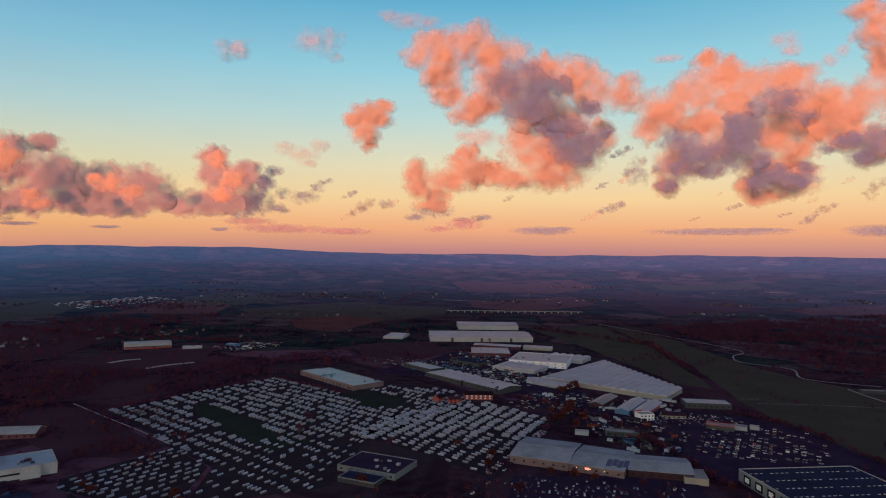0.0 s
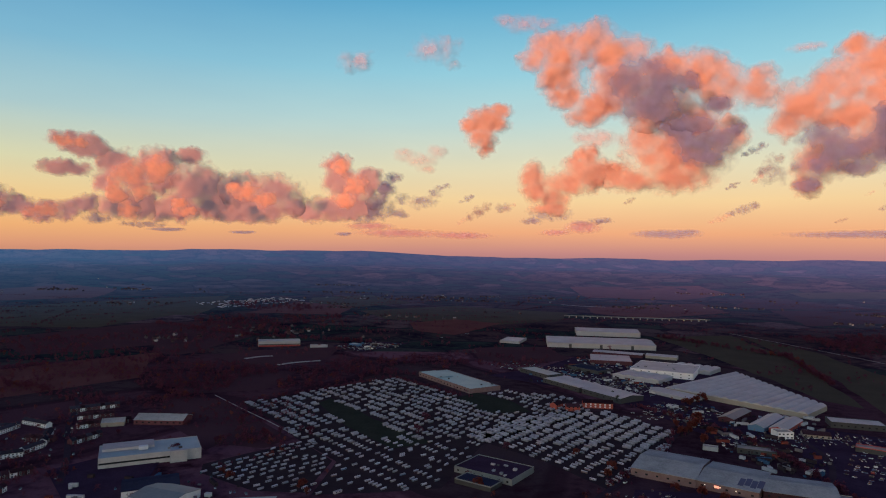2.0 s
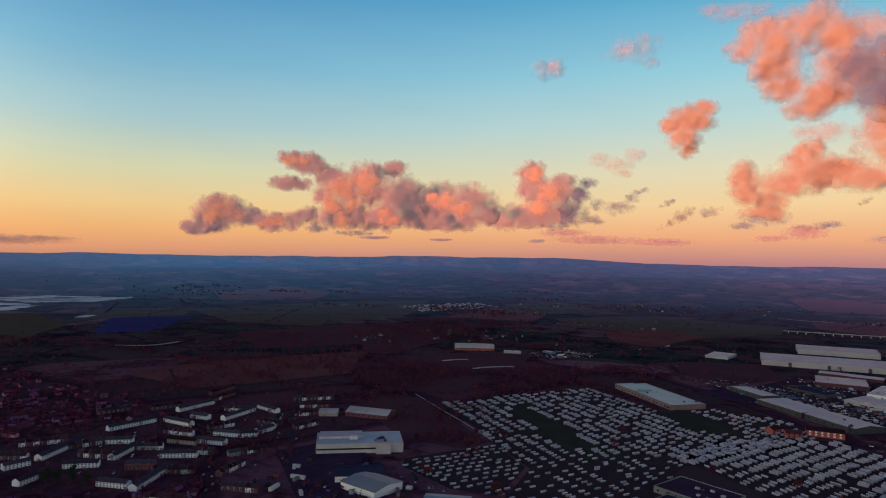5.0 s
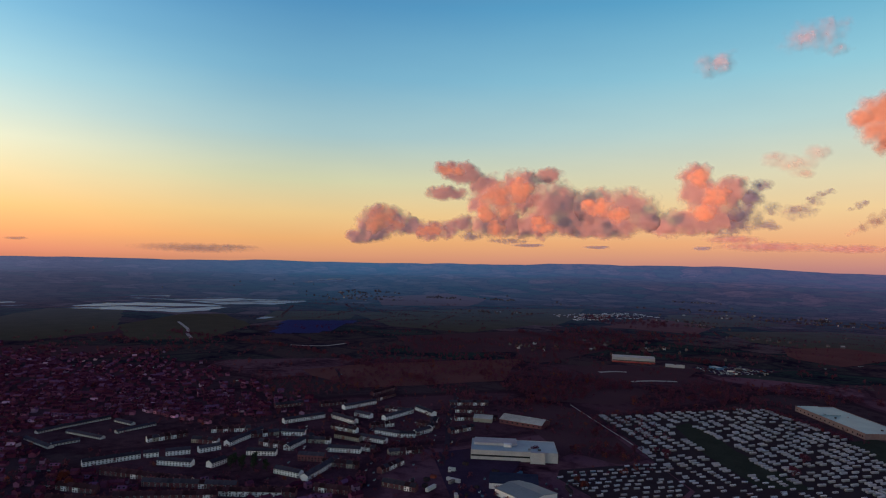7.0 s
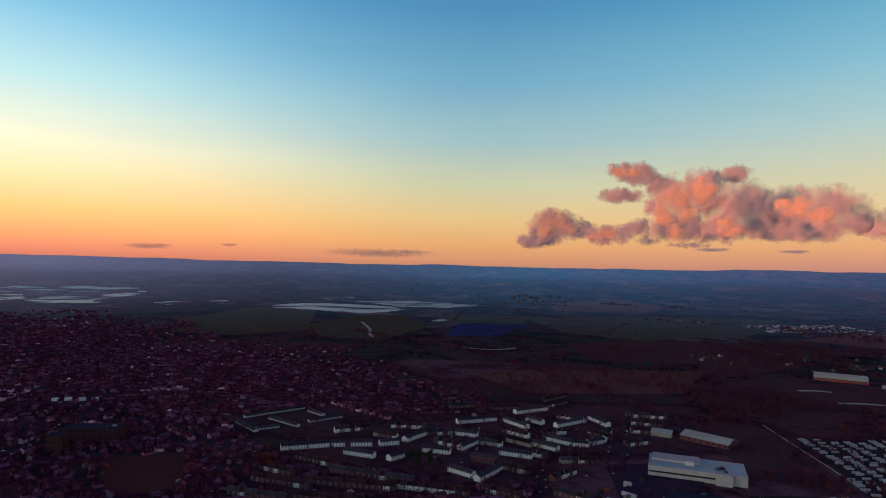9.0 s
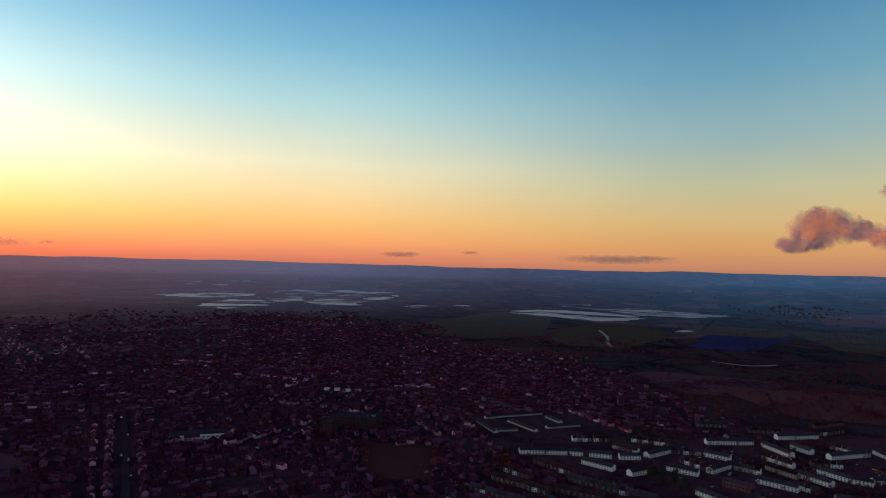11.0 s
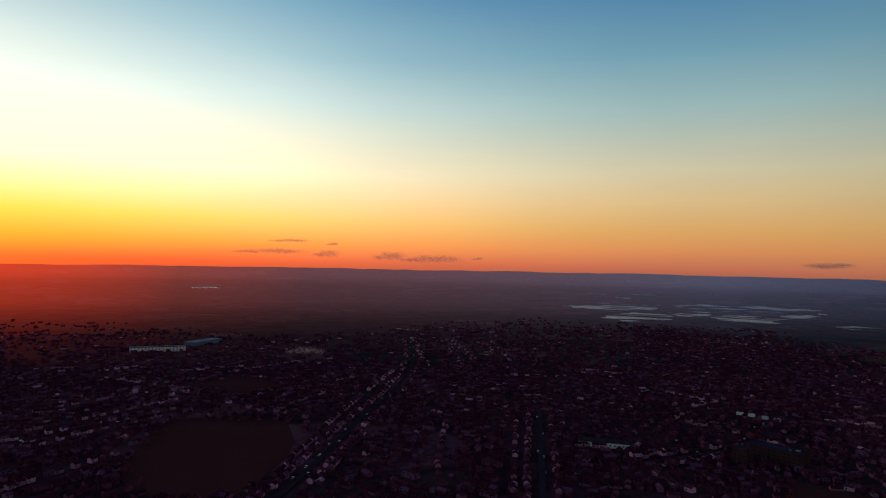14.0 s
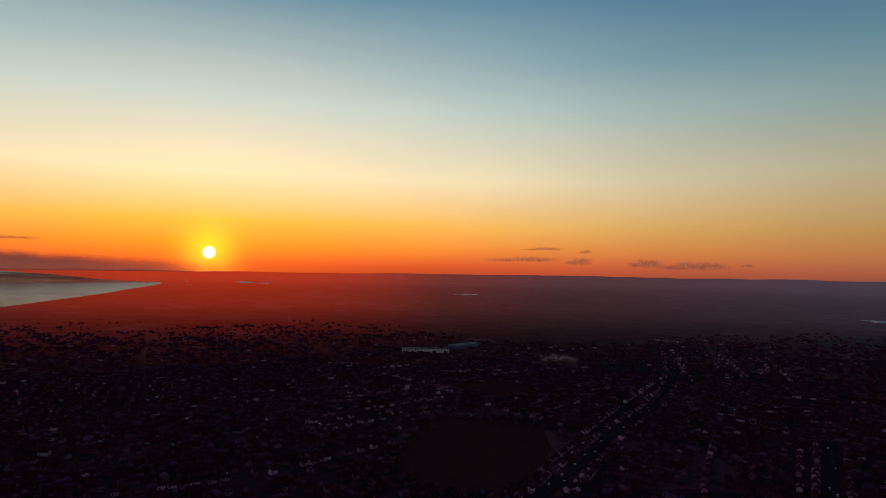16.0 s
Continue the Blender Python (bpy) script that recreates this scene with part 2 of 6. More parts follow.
MAT["dark_roof"] = plain("dark_blue_membrane_roof", (0.03, 0.034, 0.06), (0.045, 0.05, 0.085), 0.8, 0.06, 0.6)
MAT["tile"] = plain("brown_clay_tile", (0.0346, 0.0166, 0.0234), (0.0585, 0.031, 0.0414), 0.8, 0.3, 2.0, vary=0.4)
MAT["slate"] = plain("grey_slate", (0.0356, 0.0337, 0.0491), (0.0652, 0.0606, 0.0842), 0.8, 0.3, 2.0, vary=0.3)
MAT["brick"] = plain("red_brick", (0.0988, 0.0378, 0.048), (0.148, 0.063, 0.072), 0.85, 0.3, 3.0, vary=0.3)
MAT["inn_brick"] = plain("bright_red_brick", (0.3, 0.075, 0.06), (0.4, 0.11, 0.085), 0.85, 0.3, 3.0, vary=0.2)
MAT["glass"] = plain("dark_window_glass", (0.015, 0.017, 0.02), (0.03, 0.033, 0.04), 0.12, 0.5, 3.0, bump=0)
MAT["frame"] = plain("white_window_frame", (0.6, 0.6, 0.6), (0.75, 0.75, 0.75), 0.5, bump=0)
MAT["dark"] = plain("dark_painted_steel", (0.03, 0.03, 0.035), (0.05, 0.05, 0.055), 0.6)
MAT["red"] = plain("red_painted_steel", (0.3, 0.03, 0.03), (0.38, 0.05, 0.045), 0.55)
MAT["blue"] = plain("blue_painted_steel", (0.06, 0.14, 0.26), (0.09, 0.19, 0.32), 0.5)
MAT["panel"] = plain("solar_panel_glass", (0.008, 0.014, 0.08), (0.014, 0.02, 0.11), 0.4, 0.1, 1.0, bump=0)
MAT["pink_brick"] = plain("pinkish_brick", (0.17, 0.11, 0.115), (0.24, 0.165, 0.165), 0.85, 0.2, 2.0)
MAT["stained"] = plain("stained_dark_concrete", (0.05, 0.024, 0.03), (0.075, 0.038, 0.044), 0.85, 0.2, 1.5)
MAT["bark"] = plain("bark", (0.04, 0.028, 0.022), (0.06, 0.045, 0.035), 0.95)
MAT["tyre"] = plain("black_rubber", (0.012, 0.012, 0.013), (0.02, 0.02, 0.02), 0.9, bump=0)
MAT["twigs"] = plain("bare_winter_twigs", (0.05, 0.0157, 0.038), (0.1, 0.0358, 0.07), 0.95, 0.03, 0.4, vary=0.45, island=True, bump=0, spec=0.0)
MAT["rust"] = plain("rust_brown_dead_leaves", (0.0852, 0.0246, 0.024), (0.137, 0.0445, 0.036), 0.95, 0.05, 0.5, vary=0.45, island=True, bump=0, spec=0.0)
MAT["evergreen"] = plain("dark_evergreen_leaves", (0.0228, 0.036, 0.024), (0.0475, 0.063, 0.036), 0.9, 0.05, 0.5, vary=0.4, island=True, bump=0, spec=0.0)
MAT["caravan"] = tinted("caravan_cladding", [(0.0, (0.37, 0.332, 0.38)), (0.3, (0.31, 0.271, 0.299)), (0.5, (0.408, 0.37, 0.44)), (0.72, (0.238, 0.204, 0.217)), (0.84, (0.185, 0.192, 0.223)), (0.92, (0.197, 0.124, 0.126)), (0.97, (0.119, 0.172, 0.269))], 0.5, island=False)
MAT["caravan_all"] = tinted("caravan_cladding_mixed", [(0.0, (0.313, 0.289, 0.33)), (0.3, (0.265, 0.24, 0.258)), (0.55, (0.342, 0.32, 0.384)), (0.8, (0.19, 0.172, 0.181))], 0.5)
MAT["caravan_roof"] = plain("caravan_roof_sheet", (0.4, 0.39, 0.43), (0.58, 0.57, 0.62), 0.45, 0.2, 1.0, vary=0.45, island=False)
MAT["car"] = tinted("car_paint", [(0.0, (0.55, 0.55, 0.56)), (0.22, (0.3, 0.31, 0.33)), (0.42, (0.03, 0.03, 0.035)), (0.6, (0.05, 0.09, 0.2)), (0.74, (0.25, 0.03, 0.03)), (0.84, (0.6, 0.6, 0.6))], 0.3, island=False)
MAT["car_all"] = tinted("car_paint_mixed", [(0.0, (0.55, 0.55, 0.56)), (0.25, (0.3, 0.31, 0.33)), (0.45, (0.03, 0.03, 0.035)), (0.65, (0.05, 0.09, 0.2)), (0.85, (0.6, 0.6, 0.6))], 0.3)
MAT["clutter"] = tinted("painted_crates", [(0.0, (0.05, 0.035, 0.04)), (0.4, (0.2, 0.17, 0.17)), (0.6, (0.5, 0.48, 0.48)), (0.75, (0.06, 0.12, 0.2)), (0.86, (0.2, 0.05, 0.04)), (0.94, (0.6, 0.58, 0.56))], 0.7)
MAT["town_wall"] = tinted("town_brick_and_render", [(0.0, (0.138, 0.0297, 0.0603)), (0.55, (0.202, 0.0544, 0.0998)), (0.82, (0.284, 0.101, 0.174)), (0.95, (0.296, 0.164, 0.25)), (0.985, (0.614, 0.374, 0.444))], 0.85)
MAT["street_wall"] = tinted("pale_street_fronts", [(0.0, (0.172, 0.052, 0.0839)), (0.4, (0.447, 0.186, 0.279)), (0.75, (0.841, 0.401, 0.619)), (0.93, (0.708, 0.397, 0.554))], 0.85)
MAT["village"] = tinted("village_render_and_brick", [(0.0, (0.1, 0.06, 0.065)), (0.6, (0.15, 0.12, 0.125)), (0.92, (0.36, 0.33, 0.35))], 0.85)
MAT["village_roof"] = tinted("village_roof_tiles", [(0.0, (0.06, 0.035, 0.042)), (0.7, (0.1, 0.075, 0.085)), (0.95, (0.26, 0.24, 0.26))], 0.8)
MAT["town_roof"] = tinted("town_roof_tiles", [(0.0, (0.0647, 0.0152, 0.037)), (0.5, (0.108, 0.0317, 0.0664)), (0.8, (0.166, 0.071, 0.153)), (0.985, (0.603, 0.356, 0.476))], 0.75)

m, t, p = material("still_water")
# blue in the base colour stands in for higher sky mirrored by ripples
p.inputs["Base Color"].default_value = (0.13, 0.145, 0.33, 1)
p.inputs["Roughness"].default_value = 0.36
p.inputs["Specular IOR Level"].default_value = 0.36
p.inputs["IOR"].default_value = 1.33
b = node(t, "ShaderNodeBump", i0=0.25)
t.links.new(noise_of(t, 0.25, 3.0), b.inputs[3 if b.inputs[2].name != "Height" else 2])
t.links.new(b.outputs[0], p.inputs["Normal"])
MAT["water"] = m
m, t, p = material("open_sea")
# red-brown base colour paints in the sunset's reflection
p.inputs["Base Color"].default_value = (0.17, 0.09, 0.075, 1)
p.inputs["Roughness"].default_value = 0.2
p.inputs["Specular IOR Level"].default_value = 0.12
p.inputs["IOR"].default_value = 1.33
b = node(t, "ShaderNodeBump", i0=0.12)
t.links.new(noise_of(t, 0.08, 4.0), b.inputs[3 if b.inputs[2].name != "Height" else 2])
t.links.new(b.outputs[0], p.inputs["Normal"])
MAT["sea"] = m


# twiggy crowns let the low light through
for kind, c in (("twigs", (0.26, 0.075, 0.085)), ("rust", (0.34, 0.09, 0.06))):
    t = MAT[kind].node_tree
    tr = node(t, "ShaderNodeBsdfTranslucent", i0=(*c, 1))
    mix = node(t, "ShaderNodeMixShader", i0=0.4)
    t.links.new(t.nodes["Principled BSDF"].outputs[0], mix.inputs[1])
    t.links.new(tr.outputs[0], mix.inputs[2])
    t.links.new(mix.outputs[0], t.nodes["Material Output"].inputs[0])


def lit(name, colour, power):
    m, t, p = material(name)
    p.inputs["Emission Color"].default_value = (*colour, 1)
    p.inputs["Emission Strength"].default_value = power
    return m


MAT["lamp"] = lit("lamp_glow", (1.0, 0.75, 0.45), 2.0)
MAT["sign"] = lit("orange_sign_glow", (1.0, 0.22, 0.05), 1.0)
MAT["tail"] = lit("red_tail_light", (1.0, 0.03, 0.02), 3.0)


def cloud_material(name, colour, lo, hi, through_light=0.25, wispy=0.7):
    m, t, p = material(name)
    t.nodes.remove(p)
    at = t.nodes.new("ShaderNodeAttribute")
    at.attribute_name = "thickness"
    wisp = calc(t, "SUBTRACT", noise_of(t, 0.006, 6.0, "Object", 0.52), 0.5)
    a = calc(t, "ADD", at.outputs["Fac"], calc(t, "MULTIPLY", wisp, wispy))
    alpha = span(t, a, lo, hi, 0.0, 1.0, True)
    d = node(t, "ShaderNodeBsdfDiffuse", i0=(*colour, 1))
    tr = node(t, "ShaderNodeBsdfTranslucent", i0=(*colour, 1))
    both = node(t, "ShaderNodeMixShader", i0=through_light)
    clear = t.nodes.new("ShaderNodeBsdfTransparent")
    mix = t.nodes.new("ShaderNodeMixShader")
    b = node(t, "ShaderNodeBump", i0=0.08, i1=22.0)
    t.links.new(noise_of(t, 0.007, 4.0, "Object", 0.5), b.inputs[3 if b.inputs[2].name != "Height" else 2])
    t.links.new(b.outputs[0], d.inputs[2])
    t.links.new(d.outputs[0], both.inputs[1])
    t.links.new(tr.outputs[0], both.inputs[2])
    t.links.new(alpha, mix.inputs[0])
    t.links.new(clear.outputs[0], mix.inputs[1])
    t.links.new(both.outputs[0], mix.inputs[2])
    t.links.new(mix.outputs[0], t.nodes["Material Output"].inputs[0])
    return m


# sunset pink, mauve shade and dusk grey are put into the vapours' base colours
MAT["cumulus"] = cloud_material("cumulus_vapour", (0.71, 0.48, 0.37), 0.0, 1.5, 0.2, 0.85)
MAT["bank_cumulus"] = cloud_material("cumulus_bank_vapour", (0.6, 0.49, 0.5), 0.0, 1.35, 0.12, 0.85)
# paler cumulus copy whose base colour holds the sunlight
MAT["glow_cumulus"] = cloud_material("painted_sunlight_vapour", (0.98, 0.57, 0.38), 0.0, 1.5, 0.12, 0.9)
MAT["wisp"] = cloud_material("thin_pink_vapour", (0.8, 0.5, 0.46), 0.1, 3.1, 0.25, 0.6)
MAT["stratus"] = cloud_material("dusky_grey_vapour", (0.3, 0.34, 0.5), 0.1, 2.0, 0.2, 0.8)
# darker, bluer cumulus vapour: cloud shade put into its colour
MAT["shade"] = cloud_material("painted_shade_vapour", (0.21, 0.26, 0.46), -0.1, 1.6, 0.1, 0.8)
MAT["slate_streak"] = cloud_material("slate_blue_vapour", (0.34, 0.4, 0.6), 0.1, 1.8, 0.2, 0.25)
MAT["streak"] = cloud_material("smooth_dusky_vapour", (0.52, 0.42, 0.47), 0.1, 2.3, 0.25, 0.2)
MAT["smoke"] = cloud_material("drifting_smoke", (0.42, 0.3, 0.32), 0.1, 2.2, 0.5, 0.8)
MAT["shred"] = cloud_material("dusk_shreds", (0.55, 0.4, 0.42), 0.1, 2.4, 0.6, 0.5)
MAT["bank"] = cloud_material("dusky_haze_bank", (0.5, 0.34, 0.34), 0.0, 1.3, 0.6, 0.2)
MAT["pink_streak"] = cloud_material("smooth_pink_vapour", (0.72, 0.5, 0.52), 0.1, 1.8, 0.3, 0.25)

# ---- building helpers ----


class Shape:
    """Collects boxes and faces for one mesh."""

    def __init__(self):
        self.v, self.f = [], []

    def face(self, *pts):
        n = len(self.v)
        self.v += [tuple(q) for q in pts]
        self.f.append(tuple(range(n, n + len(pts))))
        return self

    def box(self, x0, y0, z0, x1, y1, z1, taper=0.0):
        n, k = len(self.v), taper
        self.v += [(x0, y0, z0), (x1, y0, z0), (x1, y1, z0), (x0, y1, z0), (x0 + k, y0 + k, z1), (x1 - k, y0 + k, z1), (x1 - k, y1 - k, z1), (x0 + k, y1 - k, z1)]
        self.f += [tuple(n + i for i in q) for q in ((3, 2, 1, 0), (4, 5, 6, 7), (0, 1, 5, 4), (1, 2, 6, 5), (2, 3, 7, 6), (3, 0, 4, 7))]
        return self

    def prism(self, outline, y0, y1):
        """A solid with the outline (x, z) pushed along y."""
        n, k = len(self.v), len(outline)
        self.v += [(x, y0, z) for x, z in outline] + [(x, y1, z) for x, z in outline]
        self.f.append(tuple(n + i for i in range(k)))
        self.f.append(tuple(n + k + i for i in reversed(range(k))))
        for i in range(k):
            j = (i + 1) % k
            self.f.append((n + j, n + i, n + k + i, n + k + j))
        return self

    def extend(self, verts, faces, move=None):
        n = len(self.v)
        self.v += [tuple(move @ Vector(q)) for q in verts] if move else verts
        self.f += [tuple(n + i for i in q) for q in faces]
        return self

    def mesh(self, name, mat, smooth=False):
        me = bpy.data.meshes.new(name)
        me.from_pydata(self.v, [], self.f)
        if mat:
            me.materials.append(mat)
        if smooth:
            me.polygons.foreach_set("use_smooth", [True] * len(me.polygons))
        return me


def part(name, shape, mat, parent, label="", at=None):
    """One mesh object under a thing or a part; shape is a Shape or a mesh to share."""
    me = shape if isinstance(shape, bpy.types.Mesh) else shape.mesh(name, MAT[mat])
    ob = new(name, me)
    ob.parent = parent
    if at is not None:
        ob.matrix_basis = at if isinstance(at, Matrix) else pose(*at)
    return tagged(ob, label)


def thing(name, m, label, category, group="", kind=""):
    ob = new(name)
    ob.matrix_basis = m
    ob.empty_display_size = 2
    return tagged(ob, label, category, group, kind)


def inside(x, y, pts):
    c = False
    for i in range(len(pts)):
        (x1, y1), (x2, y2) = pts[i - 1], pts[i]
        if (y1 > y) != (y2 > y) and x < (x2 - x1) * (y - y1) / (y2 - y1) + x1:
            c = not c
    return c

# ---- the land: flat plain, rising to low hills all round ----
SKYLINE = ((-60, 0.2), (-22, 0.19), (-11, -0.04), (4, -0.07), (10, 0.0), (17, 0.26), (28, 0.24), (35, 0.05), (45, -0.1), (57, -0.19), (76, -0.28),
           (95, -0.2), (113, -0.25), (130, -0.28), (153, -0.38), (170, -0.4), (200, -0.3), (300, 0.2))
SKY_A, SKY_E = [a for a, e in SKYLINE], [e for a, e in SKYLINE]
RISE, RIM = 3000.0, 4850.0


def terrain(x, y):
    r = math.hypot(x, y)
    if r <= RISE:
        return 0.0
    az = math.degrees(math.atan2(-x, y))
    az += 360 if az < -60 else 0
    top = EYE[2] + RIM * math.tan(radians(float(np.interp(az, SKY_A, SKY_E))))
    s = min((r - RISE) / (RIM - RISE), 1.0)
    rough = noise.fractal(Vector((x * 0.0016, y * 0.0016, 3.0)), 1.0, 2.0, 5) * 9.0 * min(1.0, s * 2.5)
    wide = 1.0 if az < 60 else 0.6
    ridge = max(0.0, s - 0.62) / 0.38
    dip = 4 * ridge * (1 - ridge) * 0.12 * top
    crest = noise.fractal(Vector((x * 0.006, y * 0.006, 7.0)), 1.0, 2.0, 3) * 5.0 * ridge
    return top * s ** 1.5 - dip + rough * wide + crest


def ring_sheet(name, radii, mat, label, category):
    s = Shape()
    n = 360
    for r in radii:
        for i in range(n):
            h = heading(i * 360 / n)
            s.v.append((h.x * r, h.y * r, terrain(h.x * r, h.y * r)))
    for j in range(len(radii) - 1):
        for i in range(n):
            k = (i + 1) % n
            s.f.append((j * n + i, j * n + k, (j + 1) * n + k, (j + 1) * n + i)[::-1])
    ob = new(name, s.mesh(name, MAT[mat], True))
    return tagged(ob, label, category, kind="structure")


ring_sheet("ground", [0.0, 60, 150, 300, 500, 800, 1150], "ground", "flat dark plain of winter scrub and grass", "ground")
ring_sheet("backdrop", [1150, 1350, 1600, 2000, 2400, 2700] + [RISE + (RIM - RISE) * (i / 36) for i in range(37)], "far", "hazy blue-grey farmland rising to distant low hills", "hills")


def drape(name, pts, mat, lift, label, category, ragged=0.0):
    """A sheet with the outline pts laid on the land."""
    out = []
    for i, a in enumerate(pts):
        b = pts[(i + 1) % len(pts)]
        d = math.dist(a, b)
        n = max(1, int(d / (24 if ragged > 20 else 45)))
        for k in range(n):
            x, y = a[0] + (b[0] - a[0]) * k / n, a[1] + (b[1] - a[1]) * k / n
            if ragged:
                w = noise.noise_vector(Vector((x * 0.02, y * 0.02, 9.0))) * ragged
                x, y = x + w.x, y + w.y
                w = noise.noise_vector(Vector((x * 0.07, y * 0.07, 4.0))) * ragged * 0.55
                x, y = x + w.x, y + w.y
            out.append((x, y))
    bm = bmesh.new()
    bm.faces.new([bm.verts.new((x, y, 0)) for x, y in out])
    bmesh.ops.triangulate(bm, faces=bm.faces)
    if max(math.hypot(*q) for q in out) > RISE - 100:
        bmesh.ops.subdivide_edges(bm, edges=bm.edges, cuts=3, use_grid_fill=True)
    for v in bm.verts:
        v.co.z = terrain(v.co.x, v.co.y) + lift
    bmesh.ops.recalc_face_normals(bm, faces=bm.faces)
    if sum(f.normal.z for f in bm.faces) < 0:
        bmesh.ops.reverse_faces(bm, faces=bm.faces)
    me = bpy.data.meshes.new(name)
    bm.to_mesh(me)
    bm.free()
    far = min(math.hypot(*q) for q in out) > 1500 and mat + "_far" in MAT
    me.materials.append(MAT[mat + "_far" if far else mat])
    return tagged(new(name, me), label, category, kind="structure")


LAYER = [0]
ROAD_LINE = []


def field(kind, *pts):
    LAYER[0] += 1
    label = {"pasture": "dark green winter pasture with hedged edges", "stubble": "brown stubble field among hedges",
             "rough": "rough brownish grassland and scrub", "yard": "worn dark asphalt yard", "park": "dim town park of short grass"}[kind]
    drape(kind, pts, kind, 0.1 + 0.006 * LAYER[0], label, "field" if kind != "yard" else "yard", 9.0 if kind != "yard" else 0.0)


def lake(name, *pts):
    LAYER[0] += 1
    drape(name, pts, "water", 0.7 + 0.006 * LAYER[0], "calm pale lake reflecting the evening sky", "lake", 34.0)
    # low banks of reeds and mud that break the water up
    rng = random.Random(LAYER[0])
    xs, ys = [q[0] for q in pts], [q[1] for q in pts]
    if max(xs) - min(xs) + max(ys) - min(ys) < 330:
        return
    for k in range(11):
        x, y = rng.uniform(min(xs), max(xs)), rng.uniform(min(ys), max(ys))
        if not inside(x, y, pts):
            continue
        r = math.hypot(x, y)
        u = Vector((x / r, y / r))
        w = Vector((-u.y, u.x)) + u * rng.uniform(-0.5, 0.5)
        half, deep = rng.uniform(80, 260), rng.uniform(9, 32) * r / 2600
        c = Vector((x, y))
        out = [c - w * half, c - w * half * 0.4 - u * deep, c + w * half * 0.5 - u * deep * 0.6, c + w * half, c + w * half * 0.3 + u * deep, c - w * half * 0.5 + u * deep * 0.5]
        drape("reed_bank", [tuple(q) for q in out], "rough", 1.5 + 0.02 * k, "dark low bank of reeds between sheets of water", "bank", 22.0)


def ribbon(name, width, pts, mat, lift, label, category):
    """A strip of even width along a smoothed line."""
    line = []
    for i in range(len(pts) - 1):
        p0, p1, p2, p3 = pts[max(i - 1, 0)], pts[i], pts[i + 1], pts[min(i + 2, len(pts) - 1)]
        for k in range(6):
            u = k / 6
            line.append(tuple(0.5 * (2 * b + (c - a) * u + (2 * a - 5 * b + 4 * c - d) * u * u + (3 * b - a - 3 * c + d) * u ** 3) for a, b, c, d in zip(p0, p1, p2, p3)))
    line.append(pts[-1])
    if name == "road":
        ROAD_LINE.extend(line)
    s = Shape()
    for i, (x, y) in enumerate(line):
        (ax, ay), (bx, by) = line[max(i - 1, 0)], line[min(i + 1, len(line) - 1)]
        d = math.hypot(bx - ax, by - ay) or 1
        nx, ny = -(by - ay) / d * width / 2, (bx - ax) / d * width / 2
        for q in ((x + nx, y + ny), (x - nx, y - ny)):
            s.v.append((*q, terrain(*q) + lift))
        if i:
            k = 2 * i
            s.f.append((k - 1, k + 1, k, k - 2))
    return tagged(new(name, s.mesh(name, MAT[mat])), label, category, kind="structure")


def track(name, width, *pts):
    label = {"gravel_path": "pale gravel path across the fields", "concrete_strip": "pale concrete strip among the fields",
             "sand_heap": "pale bank of sand beside a pitch", "fence_line": "pale fence line along a field"}[name]
    LAYER[0] += 1
    ribbon(name, width, pts, "gravel", 0.66 + 0.002 * LAYER[0], label, "path")


def road(name, width, *pts):
    LAYER[0] += 1
    ribbon(name, min(width, 9.0) * 0.65, pts, "road", 0.62 + 0.002 * LAYER[0], "grey asphalt road", "road")


# the sea and its curved bay
COAST = ((1900, 190), (2200, 180), (2600, 174), (2999, 169.9), (3207, 167.8), (3505, 164.5), (3850, 161.3), (4054, 159.3), (4140, 158.9), (4223, 159.7),
         (4303, 161.3), (4463, 163.3), (4648, 166.4), (4760, 170.0))
shore = Shape()
sea_r = [1900 + (4760 - 1900) * i / 90 for i in range(91)]
for r in sea_r:
    a0 = float(np.interp(r, [q[0] for q in COAST], [q[1] for q in COAST]))
    for k in range(31):
        h = heading(a0 + (250 - a0) * (k / 30) ** 1.6) * r
        shore.v.append((h.x, h.y, terrain(h.x, h.y) + 1.5))
for j in range(90):
    for k in range(30):
        shore.f.append((j * 31 + k, (j + 1) * 31 + k, (j + 1) * 31 + k + 1, j * 31 + k + 1))
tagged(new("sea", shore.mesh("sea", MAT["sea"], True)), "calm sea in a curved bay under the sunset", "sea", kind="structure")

lake("lake", (-3302, -921), (-3392, -708), (-3307, -699), (-3223, -892))
lake("lake", (-3702, -688), (-3735, -592), (-3596, -392), (-3499, -428), (-3583, -600))
lake("lake", (-2397, -374), (-2793, -316), (-2785, -180), (-2604, -100), (-2380, -164), (-2286, -299))
lake("lake", (-3043, -648), (-3259, -516), (-3304, -228), (-3091, -227), (-2850, -373), (-2937, -544))
lake("lake", (-3817, -434), (-3893, -68), (-3829, -83), (-3769, -394))
lake("lake", (-3286, -198), (-3432, 0), (-3396, 284), (-3335, 469), (-3122, 287), (-3135, -27))
lake("lake", (-3028, -209), (-3047, 0), (-2799, -12), (-2672, -103))
lake("lake", (-2726, 0), (-3043, 154), (-2787, 252), (-2523, 191), (-2578, 44))
lake("lake", (-2526, 376), (-2601, 531), (-2479, 678), (-2350, 553), (-2410, 416))
lake("lake", (-2576, 173), (-3026, 278), (-3232, 480), (-3081, 433))
lake("lake", (-2274, 722), (-2391, 863), (-2391, 1027), (-2154, 1201), (-2015, 1168), (-1907, 947), (-2086, 841))
lake("lake", (-2501, 1125), (-2553, 1423), (-2348, 1522), (-2192, 1622), (-2072, 1395), (-2172, 1235), (-2400, 1190))
